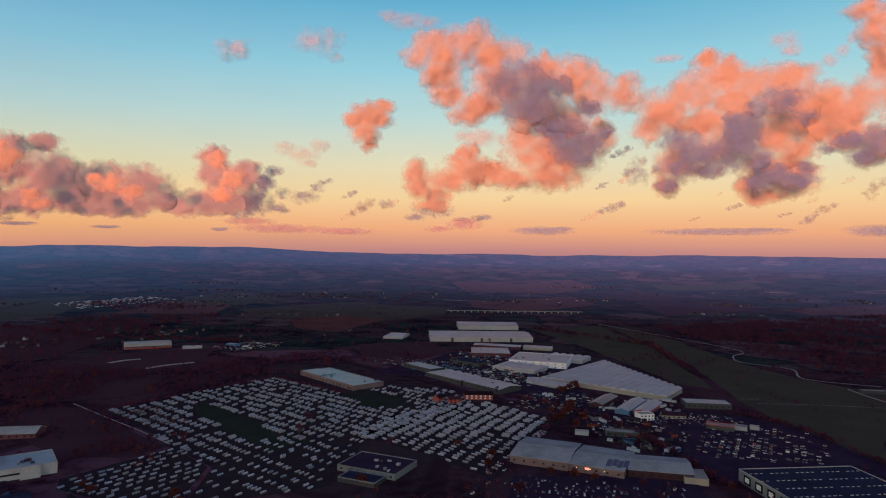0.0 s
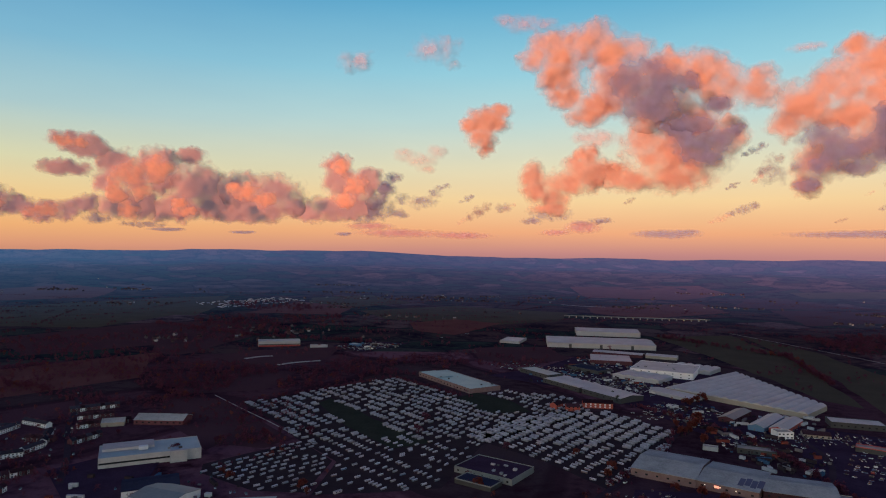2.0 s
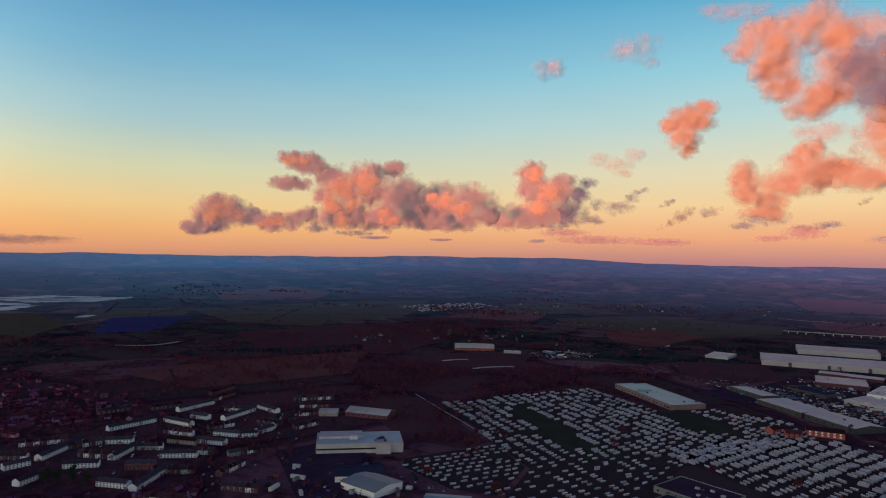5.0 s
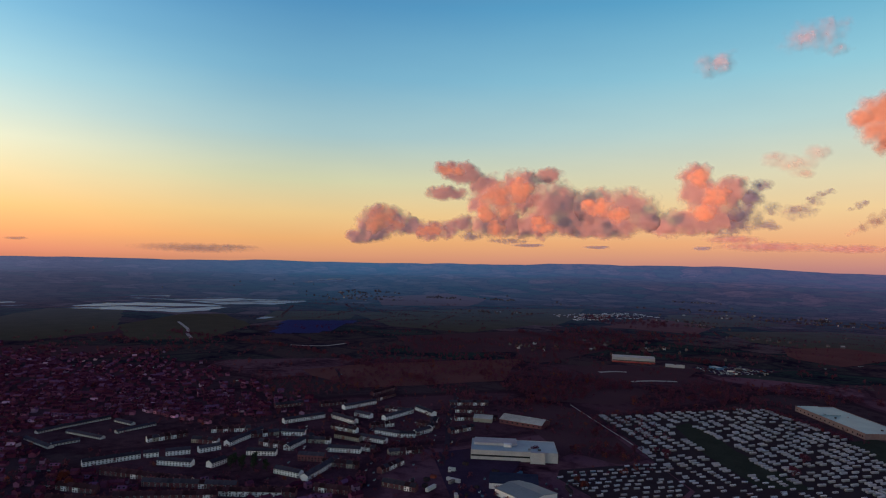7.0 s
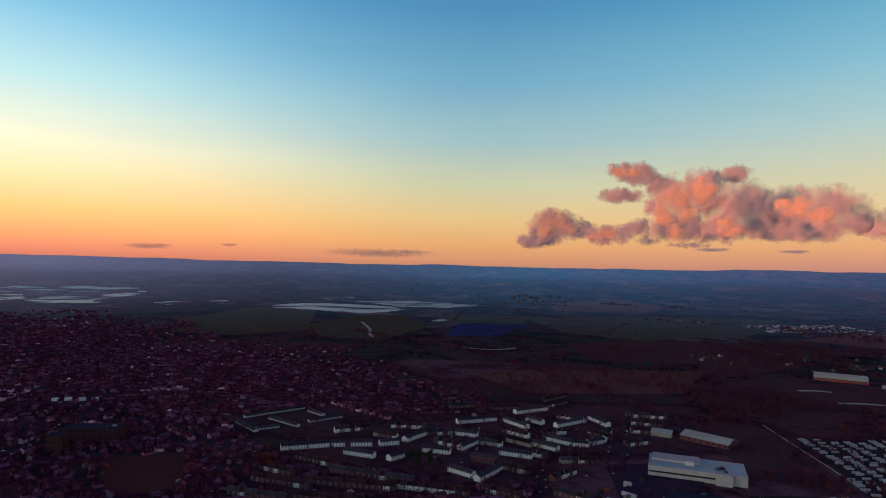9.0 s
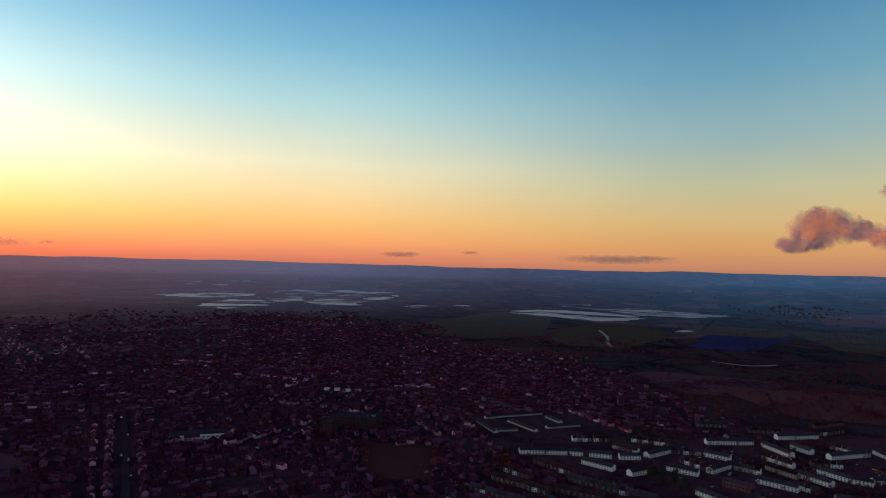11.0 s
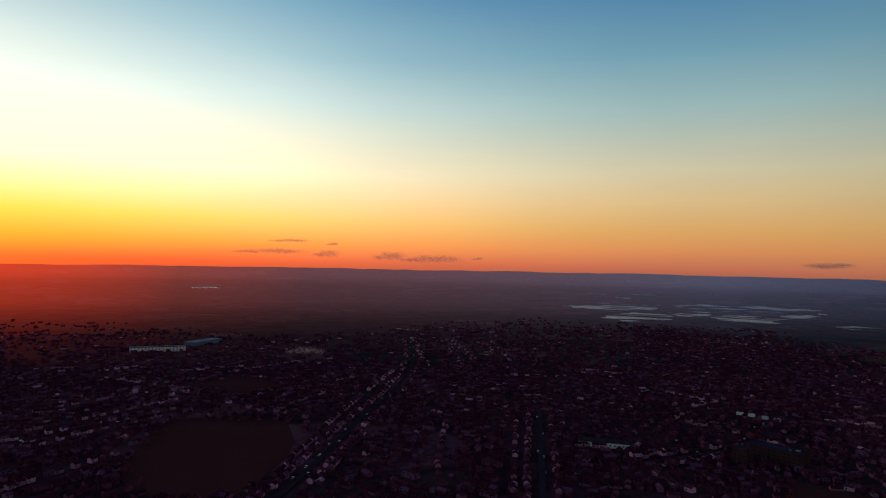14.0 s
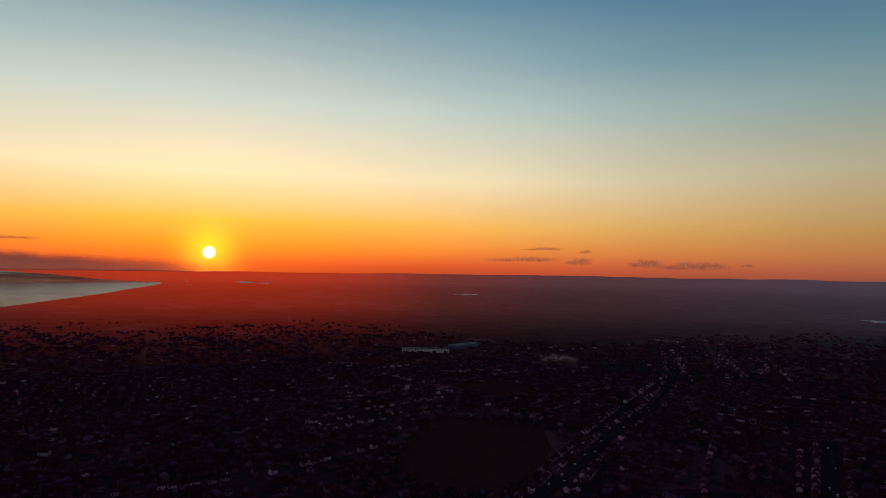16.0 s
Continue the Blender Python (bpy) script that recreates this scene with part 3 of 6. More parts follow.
lake("lake", (-2674, 1077), (-2767, 1188), (-2612, 1256), (-2569, 1150))
lake("lake", (-2477, 453), (-2634, 672), (-2436, 682), (-2351, 490))
lake("lake", (-1611, 1008), (-1641, 1066), (-1639, 1111), (-1592, 1044))
lake("lake", (-3101, 2282), (-3129, 2450), (-2908, 2554), (-2914, 2385))
lake("lake", (-3909, -200), (-3958, 177), (-3892, 140), (-3858, -164))
lake("lake", (-2692, -2616), (-2821, -2536), (-2770, -2510), (-2678, -2595))
lake("lake", (-1518, -4099), (-1731, -4101), (-1841, -3969), (-1673, -3960))
lake("lake", (-1942, -3898), (-2219, -3886), (-2173, -3732), (-1965, -3792))
lake("lake", (-2792, 1148), (-2763, 1321), (-2677, 1269), (-2689, 1125))
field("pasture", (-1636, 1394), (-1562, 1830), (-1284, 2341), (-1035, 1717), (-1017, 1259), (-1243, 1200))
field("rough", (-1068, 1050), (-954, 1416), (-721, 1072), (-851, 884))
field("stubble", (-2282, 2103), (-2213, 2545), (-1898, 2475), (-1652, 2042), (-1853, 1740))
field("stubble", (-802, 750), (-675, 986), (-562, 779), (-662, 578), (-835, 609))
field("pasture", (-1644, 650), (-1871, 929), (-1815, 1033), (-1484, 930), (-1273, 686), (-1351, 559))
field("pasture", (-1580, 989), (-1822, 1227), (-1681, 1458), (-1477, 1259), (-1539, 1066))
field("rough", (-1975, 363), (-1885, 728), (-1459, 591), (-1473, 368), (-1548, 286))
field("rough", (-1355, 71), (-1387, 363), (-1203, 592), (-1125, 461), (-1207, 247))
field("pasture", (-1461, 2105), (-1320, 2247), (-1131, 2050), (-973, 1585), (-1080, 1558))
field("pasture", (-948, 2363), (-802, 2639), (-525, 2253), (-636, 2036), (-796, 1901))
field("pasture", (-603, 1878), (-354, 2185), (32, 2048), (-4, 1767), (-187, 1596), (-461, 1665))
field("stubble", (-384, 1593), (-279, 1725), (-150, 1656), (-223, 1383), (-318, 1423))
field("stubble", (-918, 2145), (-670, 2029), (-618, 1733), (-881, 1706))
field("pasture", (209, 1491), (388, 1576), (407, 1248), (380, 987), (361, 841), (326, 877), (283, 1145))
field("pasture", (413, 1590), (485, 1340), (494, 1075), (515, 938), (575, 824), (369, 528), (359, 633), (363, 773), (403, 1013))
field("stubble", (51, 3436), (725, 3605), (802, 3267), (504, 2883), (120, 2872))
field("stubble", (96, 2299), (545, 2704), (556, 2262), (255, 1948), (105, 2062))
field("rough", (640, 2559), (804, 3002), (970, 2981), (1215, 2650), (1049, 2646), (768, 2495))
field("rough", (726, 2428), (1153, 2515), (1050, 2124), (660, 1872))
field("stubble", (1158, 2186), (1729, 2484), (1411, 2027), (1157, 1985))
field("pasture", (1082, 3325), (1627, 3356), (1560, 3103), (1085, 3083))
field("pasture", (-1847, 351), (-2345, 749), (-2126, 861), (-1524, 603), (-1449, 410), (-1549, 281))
field("park", (-374, -430), (-464, -505), (-542, -545), (-589, -499), (-589, -427), (-523, -370), (-424, -329), (-384, -323), (-354, -381))
field("park", (-559, 48), (-612, 65), (-598, 126), (-496, 105), (-512, 59))
field("park", (-698, -683), (-781, -664), (-770, -553), (-681, -568))
field("rough", (-566, 970), (-524, 1057), (-394, 1133), (-381, 978), (-475, 899))
field("rough", (-502, 766), (-473, 859), (-372, 885), (-365, 755), (-453, 705))
field("rough", (-392, 652), (-345, 650), (-242, 566), (-247, 528), (-310, 532), (-377, 593))
drape("lawn", [(-274, 705), (-271, 732), (-196, 653), (-112, 580), (-147, 555), (-208, 619)], "lawn", 0.35, "dark mown grass between caravan rows", "lawn", 6.0)
drape("lawn", [(-122, 771), (-101, 811), (-54, 766), (-27, 719), (-81, 702)], "lawn", 0.35, "dark mown grass between caravan rows", "lawn", 6.0)
field("rough", (-473, 696), (-398, 695), (-296, 601), (-301, 508), (-387, 581))
field("rough", (-162, 1205), (-24, 1256), (19, 1118), (-55, 1024), (-134, 1074))
field("rough", (-952, 1373), (-804, 1506), (-622, 1228), (-622, 973), (-671, 970))
track("gravel_path", 8, (-1648, 808), (-1545, 772), (-1454, 738), (-1387, 702), (-1300, 667))
track("concrete_strip", 70, (-3087, 2274), (-3060, 2460), (-2888, 2503))
track("gravel_path", 1.5, (-408, 709), (-340, 652), (-284, 606), (-240, 567))
track("gravel_path", 3, (398, 1615), (504, 1359), (558, 1192), (514, 1124), (500, 1063), (550, 1002), (526, 922), (603, 874))
track("gravel_path", 3, (545, 854), (543, 812), (545, 781))
track("concrete_strip", 9, (-427, 923), (-409, 953), (-379, 979))
track("sand_heap", 10, (-502, 963), (-489, 988), (-472, 1001))
track("concrete_strip", 14, (5, 2394), (78, 2352), (160, 2340))
track("concrete_strip", 20, (1509, 3002), (1641, 2942))
track("concrete_strip", 9, (-1085, 767), (-1034, 808), (-1036, 870))
road("road", 11, (-346, 1081), (-302, 1211), (-247, 1318), (-181, 1442), (-116, 1594), (-35, 1763), (29, 1840))
road("road", 8, (-361, 413), (-404, 470), (-476, 555), (-526, 626), (-579, 683))
road("road", 7, (-672, 566), (-739, 613), (-803, 657))
road("road", 11, (-396, -296), (-482, -319), (-643, -367), (-810, -409), (-1066, -504), (-1393, -672))
road("road", 9, (-468, -112), (-582, -142), (-766, -190))
road("road", 10, (-463, -718), (-544, -690), (-639, -684), (-646, -631))
road("road", 8, (-393, -607), (-469, -593), (-585, -571))
road("road", 8, (-1068, -499), (-1394, -668))
road("road", 6, (-1404, -577), (-1110, -411))
road("road", 6, (-1414, -480), (-1211, -376))
road("road", 7, (-614, -53), (-710, 36), (-751, 91))
road("road", 8, (164, 462), (228, 590), (227, 691), (162, 797), (127, 899))
road("road", 7, (17, 455), (76, 565), (114, 660), (162, 797))
track("fence_line", 1.2, (368, 785), (393, 786))
track("fence_line", 0.8, (378, 762), (451, 759), (522, 748))
field("yard", (218, 493), (200, 558), (220, 638), (218, 725), (276, 725), (365, 679), (380, 539), (348, 496))
field("yard", (-102, 928), (-29, 1015), (29, 1146), (246, 1073), (246, 957), (162, 928), (188, 754), (218, 696), (160, 638), (87, 783), (0, 870))
field("yard", (44, 435), (58, 500), (203, 508), (188, 435))
field("yard", (-348, 536), (-304, 435), (-203, 362), (-290, 348), (-392, 435))
field("yard", (-420, 1146), (-370, 1225), (-290, 1218), (-341, 1088))


# ---- clouds ----
def fbm(u, v, seed, octaves=5, scale=1.0):
    """Smooth random field over arrays u, v."""
    out, amp, tot = np.zeros_like(u), 1.0, 0.0
    for o in range(octaves):
        rng = np.random.RandomState(seed * 31 + o)
        tab = rng.rand(256, 256)
        x, y = u * scale * 2 ** o + 17.3 * o, v * scale * 2 ** o + 9.1 * o
        xi, yi = np.floor(x).astype(int), np.floor(y).astype(int)
        fx, fy = x - xi, y - yi
        fx, fy = fx * fx * (3 - 2 * fx), fy * fy * (3 - 2 * fy)
        g = lambda i, j: tab[(xi + i) % 256, (yi + j) % 256]
        out += amp * ((g(0, 0) * (1 - fx) + g(1, 0) * fx) * (1 - fy) + (g(0, 1) * (1 - fx) + g(1, 1) * fx) * fy)
        tot += amp
        amp *= 0.55
    return out / tot - 0.5


def cloud(label, mat, seed, puffs, far=4600.0, step=0.13, depth=95.0, flat=0.0, edge=0.55, rag=1.0, low=-0.5, name="cloud", warp=1.0):
    """Heaped vapour built of puffs (azimuth, elevation, half width, half height in degrees as seen from over the plain)."""
    a0, a1 = min(p[0] - p[2] for p in puffs) - 1, max(p[0] + p[2] for p in puffs) + 1
    e0, e1 = max(low, min(p[1] - p[3] for p in puffs) - 1), max(p[1] + p[3] for p in puffs) + 1
    nu, nv = int((a1 - a0) / step) + 2, int((e1 - e0) / step) + 2
    A, E = np.meshgrid(np.linspace(a0, a1, nu), np.linspace(e0, e1, nv))
    size = sum(p[3] for p in puffs) / len(puffs)
    wa = A + fbm(A, E, seed, 4, 0.8 / size) * size * 1.3 * rag * warp + fbm(A, E, seed + 7, 3, 3.2 / size) * size * 0.5 * rag
    we = E + fbm(A, E, seed + 1, 4, 0.8 / size) * size * 1.1 * rag * warp + fbm(A, E, seed + 8, 3, 3.2 / size) * size * 0.5 * rag
    body, cover = np.zeros_like(A), -np.ones_like(A)
    for az, el, rx, ry in puffs:
        q = 1 - ((wa - az) / rx) ** 2 - ((we - el) / ry) ** 2
        body += (np.sqrt(np.clip(q, 0, 1)) * min(rx, ry)) ** 4
        cover = np.maximum(cover, np.clip(q, -1, 1))
    body = body ** 0.25
    fine = fbm(A, E, seed + 2, 6, 1.3 / size)
    lumps = fbm(A, E, seed + 3, 3, 0.7 / size)
    thick = 0.35 + cover * edge * 1.9 + fine * 1.5 * rag + 1.6 * np.minimum(cover + 0.35, 0)
    relief = depth * (body * 1.0 + lumps * size * 1.1 + fine * size * 0.12)
    s = Shape()
    keep = thick > -0.45
    # one connected body: fill from the thickest point
    body_of, todo = np.zeros_like(keep), [tuple(int(k) for k in np.unravel_index(np.argmax(cover), cover.shape))]
    body_of[todo[0]] = True
    while todo:
        j, i = todo.pop()
        for y, x in ((j + 1, i), (j - 1, i), (j, i + 1), (j, i - 1)):
            if 0 <= y < nv and 0 <= x < nu and keep[y, x] and not body_of[y, x]:
                body_of[y, x] = True
                todo.append((y, x))
    keep = body_of
    idx = -np.ones(A.shape, int)
    vals = []
    for j in range(nv):
        for i in range(nu):
            box = keep[max(j - 1, 0):j + 2, max(i - 1, 0):i + 2]
            if box.any():
                idx[j, i] = len(s.v)
                s.v.append(tuple(Vector(EYE) * flat + heading(A[j, i], E[j, i]) * (far - relief[j, i]) + Vector((0, 0, EYE[2] * (1 - flat)))))
                vals.append(float(thick[j, i]))
    for j in range(nv - 1):
        for i in range(nu - 1):
            q = (idx[j, i], idx[j, i + 1], idx[j + 1, i + 1], idx[j + 1, i])
            if min(q) >= 0:
                s.f.append(tuple(int(k) for k in q))
    me = s.mesh(name, MAT[mat], True)
    me.attributes.new("thickness", "FLOAT", "POINT").data.foreach_set("value", vals)
    return tagged(new(name, me), label, name.split("_")[0], "evening clouds" if name == "cloud" else "")


PINK = "heaped cumulus cloud lit salmon pink by the low sun"
cloud(PINK, 'cumulus', 1, [(-2, 18.5, 3.4, 1.6), (0.5, 17.5, 3, 2.1), (2.4, 17.1, 1.5, 1.3), (0.2, 15.6, 2.4, 1.9), (-0.3, 14, 2, 1.4), (-4.3, 17.5, 3.4, 1.9), (-8.6, 16, 3.2, 1.9), (-11.4, 15.1, 2.9, 2), (-13.3, 14, 2.6, 2.1), (-5.6, 14.9, 3.6, 2.7), (-8.2, 12.9, 3.6, 2.4), (-10.7, 11.7, 3.1, 1.9), (-3.6, 13.2, 2.3, 1.5), (-15.5, 13.7, 2.3, 1.9), (-2.1, 12.7, 2.3, 1.4)], depth=50, rag=0.75, warp=0.6)
cloud(PINK, 'cumulus', 5, [(-7, 10.1, 2, 1.5), (-8, 8.8, 3.1, 2.2), (-9, 7.3, 3.8, 1.9), (-6.5, 6.7, 3, 1.3), (-4.8, 7, 2.7, 1.2), (-11.2, 8.8, 3.1, 2), (-12.9, 10, 2.2, 1.5), (-10, 10.5, 2.9, 1.7), (-13.7, 11.1, 1.4, 1)], depth=50, rag=0.75, warp=0.6)
cloud(PINK, 'cumulus', 9, [(-2.1, 8.7, 1.3, 1.5), (-2.2, 7.6, 2.4, 1.6), (-0.5, 6.6, 2.6, 1.4), (0.8, 5.5, 2.1, 1), (2.6, 7.2, 1.5, 1.5), (2.2, 6, 1.4, 1.3), (-3.8, 7.6, 2, 1), (1.3, 4.4, 2, 0.7)], depth=50, rag=0.75, warp=0.6)
cloud(PINK, 'wisp', 11, [(-3.4, 10.3, 2.2, 0.9), (-1.9, 10.5, 1.3, 0.7)], depth=50, rag=0.75, warp=0.6)
cloud(PINK, 'cumulus', 13, [(-22.3, 16, 1.4, 1), (-23.8, 14.5, 3, 1.7), (-21.6, 13.5, 3.1, 2), (-19.2, 12.4, 2.9, 2.1), (-17.9, 10.9, 2, 1.4), (-24.4, 12.4, 2.9, 2.2), (-22.3, 11.3, 3.4, 1.7), (-26.3, 13.8, 2.7, 1.9), (-28.3, 13.9, 2.4, 1.6), (-28.5, 11.8, 2.8, 2.2), (-27.2, 9.8, 2.7, 2.2), (-24.5, 9.5, 2.9, 2.3), (-22.4, 8.7, 3.4, 1.9), (-20.2, 7.9, 2.4, 1.9), (-26.6, 7.6, 2.2, 1.7), (-28.6, 8.7, 2.1, 1.5), (-19.3, 6.1, 1.4, 1), (-21.9, 7.3, 2.2, 0.9)], depth=50, rag=0.75, warp=0.6)
cloud(PINK, 'cumulus', 15, [(-30.8, 12.1, 2.3, 1.7), (-31.9, 10.9, 2.4, 1.7), (-33.2, 12.2, 1.9, 2), (-30.1, 10.2, 2.1, 1.4), (-34.2, 14.3, 1.2, 2.2), (-32.3, 9.2, 2.1, 1.3), (-34.1, 8.8, 1.6, 1.6), (-35.3, 12.7, 1.6, 2.8), (-35.8, 16.2, 2, 3.1), (-34, 17.2, 1.4, 1.7), (-33.1, 18.4, 1.3, 0.9), (-33.9, 7.6, 1.5, 0.9)], depth=50, rag=0.75, warp=0.6)
cloud(PINK, 'cumulus', 17, [(-27.4, 6.4, 2.1, 1.4), (-28.6, 5.9, 2.3, 1.3), (-26.4, 5.1, 1.9, 0.9), (-29.4, 7, 1.6, 0.8), (-25.8, 5.8, 1.3, 1)], depth=50, rag=0.75, warp=0.6)
cloud(PINK, 'cumulus', 19, [(6.7, 12, 2.1, 1.5), (7.2, 10.6, 1.5, 1.4), (5.5, 12.8, 1.4, 0.8), (8, 11.5, 1.2, 1), (6.8, 9.4, 0.9, 0.7)], depth=50, rag=0.75, warp=0.6)
cloud(PINK, 'wisp', 20, [(4.5, 12.1, 1.4, 0.9), (3.7, 11.2, 1, 0.6), (8, 12.7, 0.9, 0.5)], depth=50, rag=0.75, warp=0.6)
cloud("thin fading puff of pale pink cloud", 'wisp', 23, [(3.6, 20, 2, 0.9), (5.1, 20.3, 1.2, 0.6), (1.6, 20, 1.2, 0.6)], depth=50, rag=0.75, warp=0.6)
cloud("thin fading puff of pale pink cloud", 'wisp', 25, [(-27.9, 16.9, 1.4, 0.7), (-28.5, 16.2, 0.9, 0.6)], depth=50, rag=0.75, warp=0.6)
cloud("thin fading puff of pale pink cloud", 'wisp', 27, [(-31.9, 15.6, 0.7, 0.6), (-31.2, 15, 0.7, 0.6), (-32.6, 16.5, 0.5, 0.6)], depth=50, rag=0.75, warp=0.6)
cloud("thin fading puff of pale pink cloud", 'wisp', 29, [(14.1, 8.9, 1.2, 0.7), (12.4, 8.5, 1.5, 0.8), (11.2, 9.3, 1.1, 0.7), (12.1, 7.7, 1, 0.5)], depth=50, rag=0.75, warp=0.6)
cloud("thin fading puff of pale pink cloud", 'wisp', 30, [(-19.1, 16.4, 1.6, 0.4)], depth=50, rag=0.75, warp=0.6)
BANK = "long bank of cumulus lit salmon pink with grey bases"
cloud(BANK, 'bank_cumulus', 31, [(37.6, 7.1, 1.79, 1.12), (36.5, 5.8, 2.24, 1.68), (34.7, 7.1, 1.9, 1.46), (37.6, 4, 1.79, 1.79), (36, 3.6, 1.9, 1.46), (34.3, 5.9, 1.57, 1.68), (38.6, 5.4, 1.12, 1.12)], depth=28, rag=0.9, warp=0.5, edge=0.6)
cloud(BANK, 'bank_cumulus', 33, [(31.8, 5.3, 2.58, 2.13), (33, 3.7, 2.13, 1.34), (30.3, 4.1, 2.24, 1.46), (34.1, 3.2, 1.34, 0.78)], depth=28, rag=0.9, warp=0.5, edge=0.6)
cloud(BANK, 'bank_cumulus', 36, [(28.4, 5.1, 2.24, 1.68), (26.9, 5.4, 2.69, 1.57), (25.1, 5, 2.46, 1.79), (26.3, 3.7, 3.36, 1.23), (28.8, 3.4, 2.46, 0.9), (23.8, 4, 1.46, 1.12)], depth=28, rag=0.9, warp=0.5, edge=0.6)
cloud(BANK, 'bank_cumulus', 39, [(20.1, 7.9, 1.34, 1.23), (19.8, 6.4, 1.9, 1.57), (18.8, 5.6, 2.58, 1.9), (17.5, 6.2, 1.68, 1.57), (20.3, 4.1, 3.02, 1.23), (22.3, 3.5, 2.02, 0.78), (18.2, 4.1, 2.24, 1.23)], depth=28, rag=0.9, warp=0.5, edge=0.6)
cloud(BANK, 'bank_cumulus', 40, [(47.1, 3.8, 2.24, 1.34), (47.7, 2.9, 1.9, 1.12), (45.9, 3.5, 1.57, 1.23), (44.4, 3.2, 1.34, 0.78), (48.9, 2.3, 1.34, 0.67), (42.9, 2.9, 1.57, 0.9), (41.1, 3.1, 1.34, 0.9), (39.9, 3.6, 1.23, 0.9), (42.4, 3.1, 2.24, 0.67)], depth=28, rag=0.9, warp=0.5, edge=0.6)
cloud(BANK, 'bank_cumulus', 42, [(40.5, 8.3, 2.24, 0.9), (41.2, 6.3, 2.13, 0.67), (39.5, 7.8, 1.68, 0.78)], depth=28, rag=0.9, warp=0.5, edge=0.6)
cloud(BANK, 'bank_cumulus', 43, [(32.3, 7.9, 1.57, 0.78)], depth=28, rag=0.9, warp=0.5, edge=0.6)
# lighter salmon layers before the bank stand in for its sunlit patches
GLOW = "bright salmon layer painted as the sunlit crown of a cumulus cloud"
cloud(GLOW, 'glow_cumulus', 231, [(36.6, 6.1, 1.8, 1.2), (34.7, 6.7, 1.4, 1.2), (37.7, 4.5, 0.8, 1.2), (35.8, 4.8, 1.1, 0.9)], far=4250, depth=16, rag=1.0, warp=0.8, edge=0.45)
cloud(GLOW, 'glow_cumulus', 233, [(27.8, 5.1, 1.3, 0.9), (26.3, 4.6, 1.2, 0.7), (28.6, 5.4, 0.8, 0.6)], far=4250, depth=16, rag=1.0, warp=0.8, edge=0.45)
cloud(GLOW, 'glow_cumulus', 235, [(19.7, 7.6, 0.8, 0.9), (18.3, 6.2, 1.1, 1), (19.5, 4.8, 1.2, 0.8)], far=4250, depth=16, rag=1.0, warp=0.8, edge=0.45)
cloud(GLOW, 'glow_cumulus', 237, [(32.5, 3.3, 1.2, 0.5), (33, 4, 0.7, 0.5)], far=4250, depth=16, rag=1.0, warp=0.8, edge=0.45)
cloud(GLOW, 'glow_cumulus', 239, [(47, 4, 1.6, 1), (47.7, 3.3, 1.3, 0.8), (45.7, 3.5, 0.8, 0.7)], far=4250, depth=16, rag=1.0, warp=0.8, edge=0.45)
cloud(GLOW, 'glow_cumulus', 241, [(42.6, 3, 1.4, 0.6), (43.4, 2.8, 0.8, 0.5)], far=4250, depth=16, rag=1.0, warp=0.8, edge=0.45)
cloud(GLOW, 'glow_cumulus', 243, [(36.7, 3.2, 0.9, 0.9)], far=4250, depth=16, rag=1.0, warp=0.8, edge=0.45)
cloud(GLOW, 'glow_cumulus', 245, [(40.8, 8.3, 1.4, 0.5)], far=4250, depth=16, rag=1.0, warp=0.8, edge=0.45)
cloud("small puff of cloud lit salmon pink", "wisp", 21, [(18.6, 16.6, 1.7, 1.2)])
cloud("thin fading puff of pale pink cloud", "wisp", 22, [(11.3, 17.9, 2.6, 1.2), (9.8, 16.9, 1.2, 0.6)])
cloud("ragged grey wisps of cloud", "stratus", 251, [(16.5, 4.3, 1.7, 1.2), (15.7, 5.7, 1.1, 1), (17.5, 3.1, 1.2, 0.6), (14.7, 3.7, 1.2, 0.6)], depth=30, rag=1.1, warp=0.6)
cloud("ragged grey wisps of cloud", "stratus", 253, [(14.1, 5, 0.9, 0.6), (12.4, 4.7, 1.5, 0.6), (11.2, 5.5, 0.8, 0.4)], depth=30, rag=1.1, warp=0.6)
cloud("ragged grey wisps of cloud", "stratus", 255, [(15, 6.9, 0.9, 0.6), (15.7, 6.2, 0.6, 0.5)], depth=30, rag=1.1, warp=0.6)
cloud("ragged grey wisps of cloud", "stratus", 257, [(16.6, 3.9, 1.1, 0.9), (16.1, 5, 0.9, 0.9)], depth=30, rag=1.1, warp=0.6)
cloud("ragged grey wisps of cloud", "stratus", 259, [(39, 2.5, 1.3, 0.5)], depth=30, rag=1.1, warp=0.6)
cloud("ragged grey wisps of cloud", "stratus", 261, [(35.7, 2.1, 1.9, 0.3)], depth=30, rag=1.1, warp=0.6)
cloud("ragged grey wisps of cloud", "stratus", 263, [(0.8, 3.8, 2, 0.6), (2.4, 3.2, 1.2, 0.4)], depth=30, rag=1.1, warp=0.6)
cloud("ragged grey wisps of cloud", "stratus", 265, [(-3.4, 3.3, 1.3, 0.3), (-1.9, 3, 1.1, 0.3)], depth=30, rag=1.1, warp=0.6)
# mauve layers in front of the pink clouds paint in their shade
MAUVE = "soft mauve-grey layer painted as the shaded part of a cumulus cloud"
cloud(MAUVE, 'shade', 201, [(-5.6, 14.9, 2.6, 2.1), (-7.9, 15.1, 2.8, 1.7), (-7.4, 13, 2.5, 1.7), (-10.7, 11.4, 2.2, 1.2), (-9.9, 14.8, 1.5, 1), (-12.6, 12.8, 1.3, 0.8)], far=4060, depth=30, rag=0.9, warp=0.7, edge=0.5)
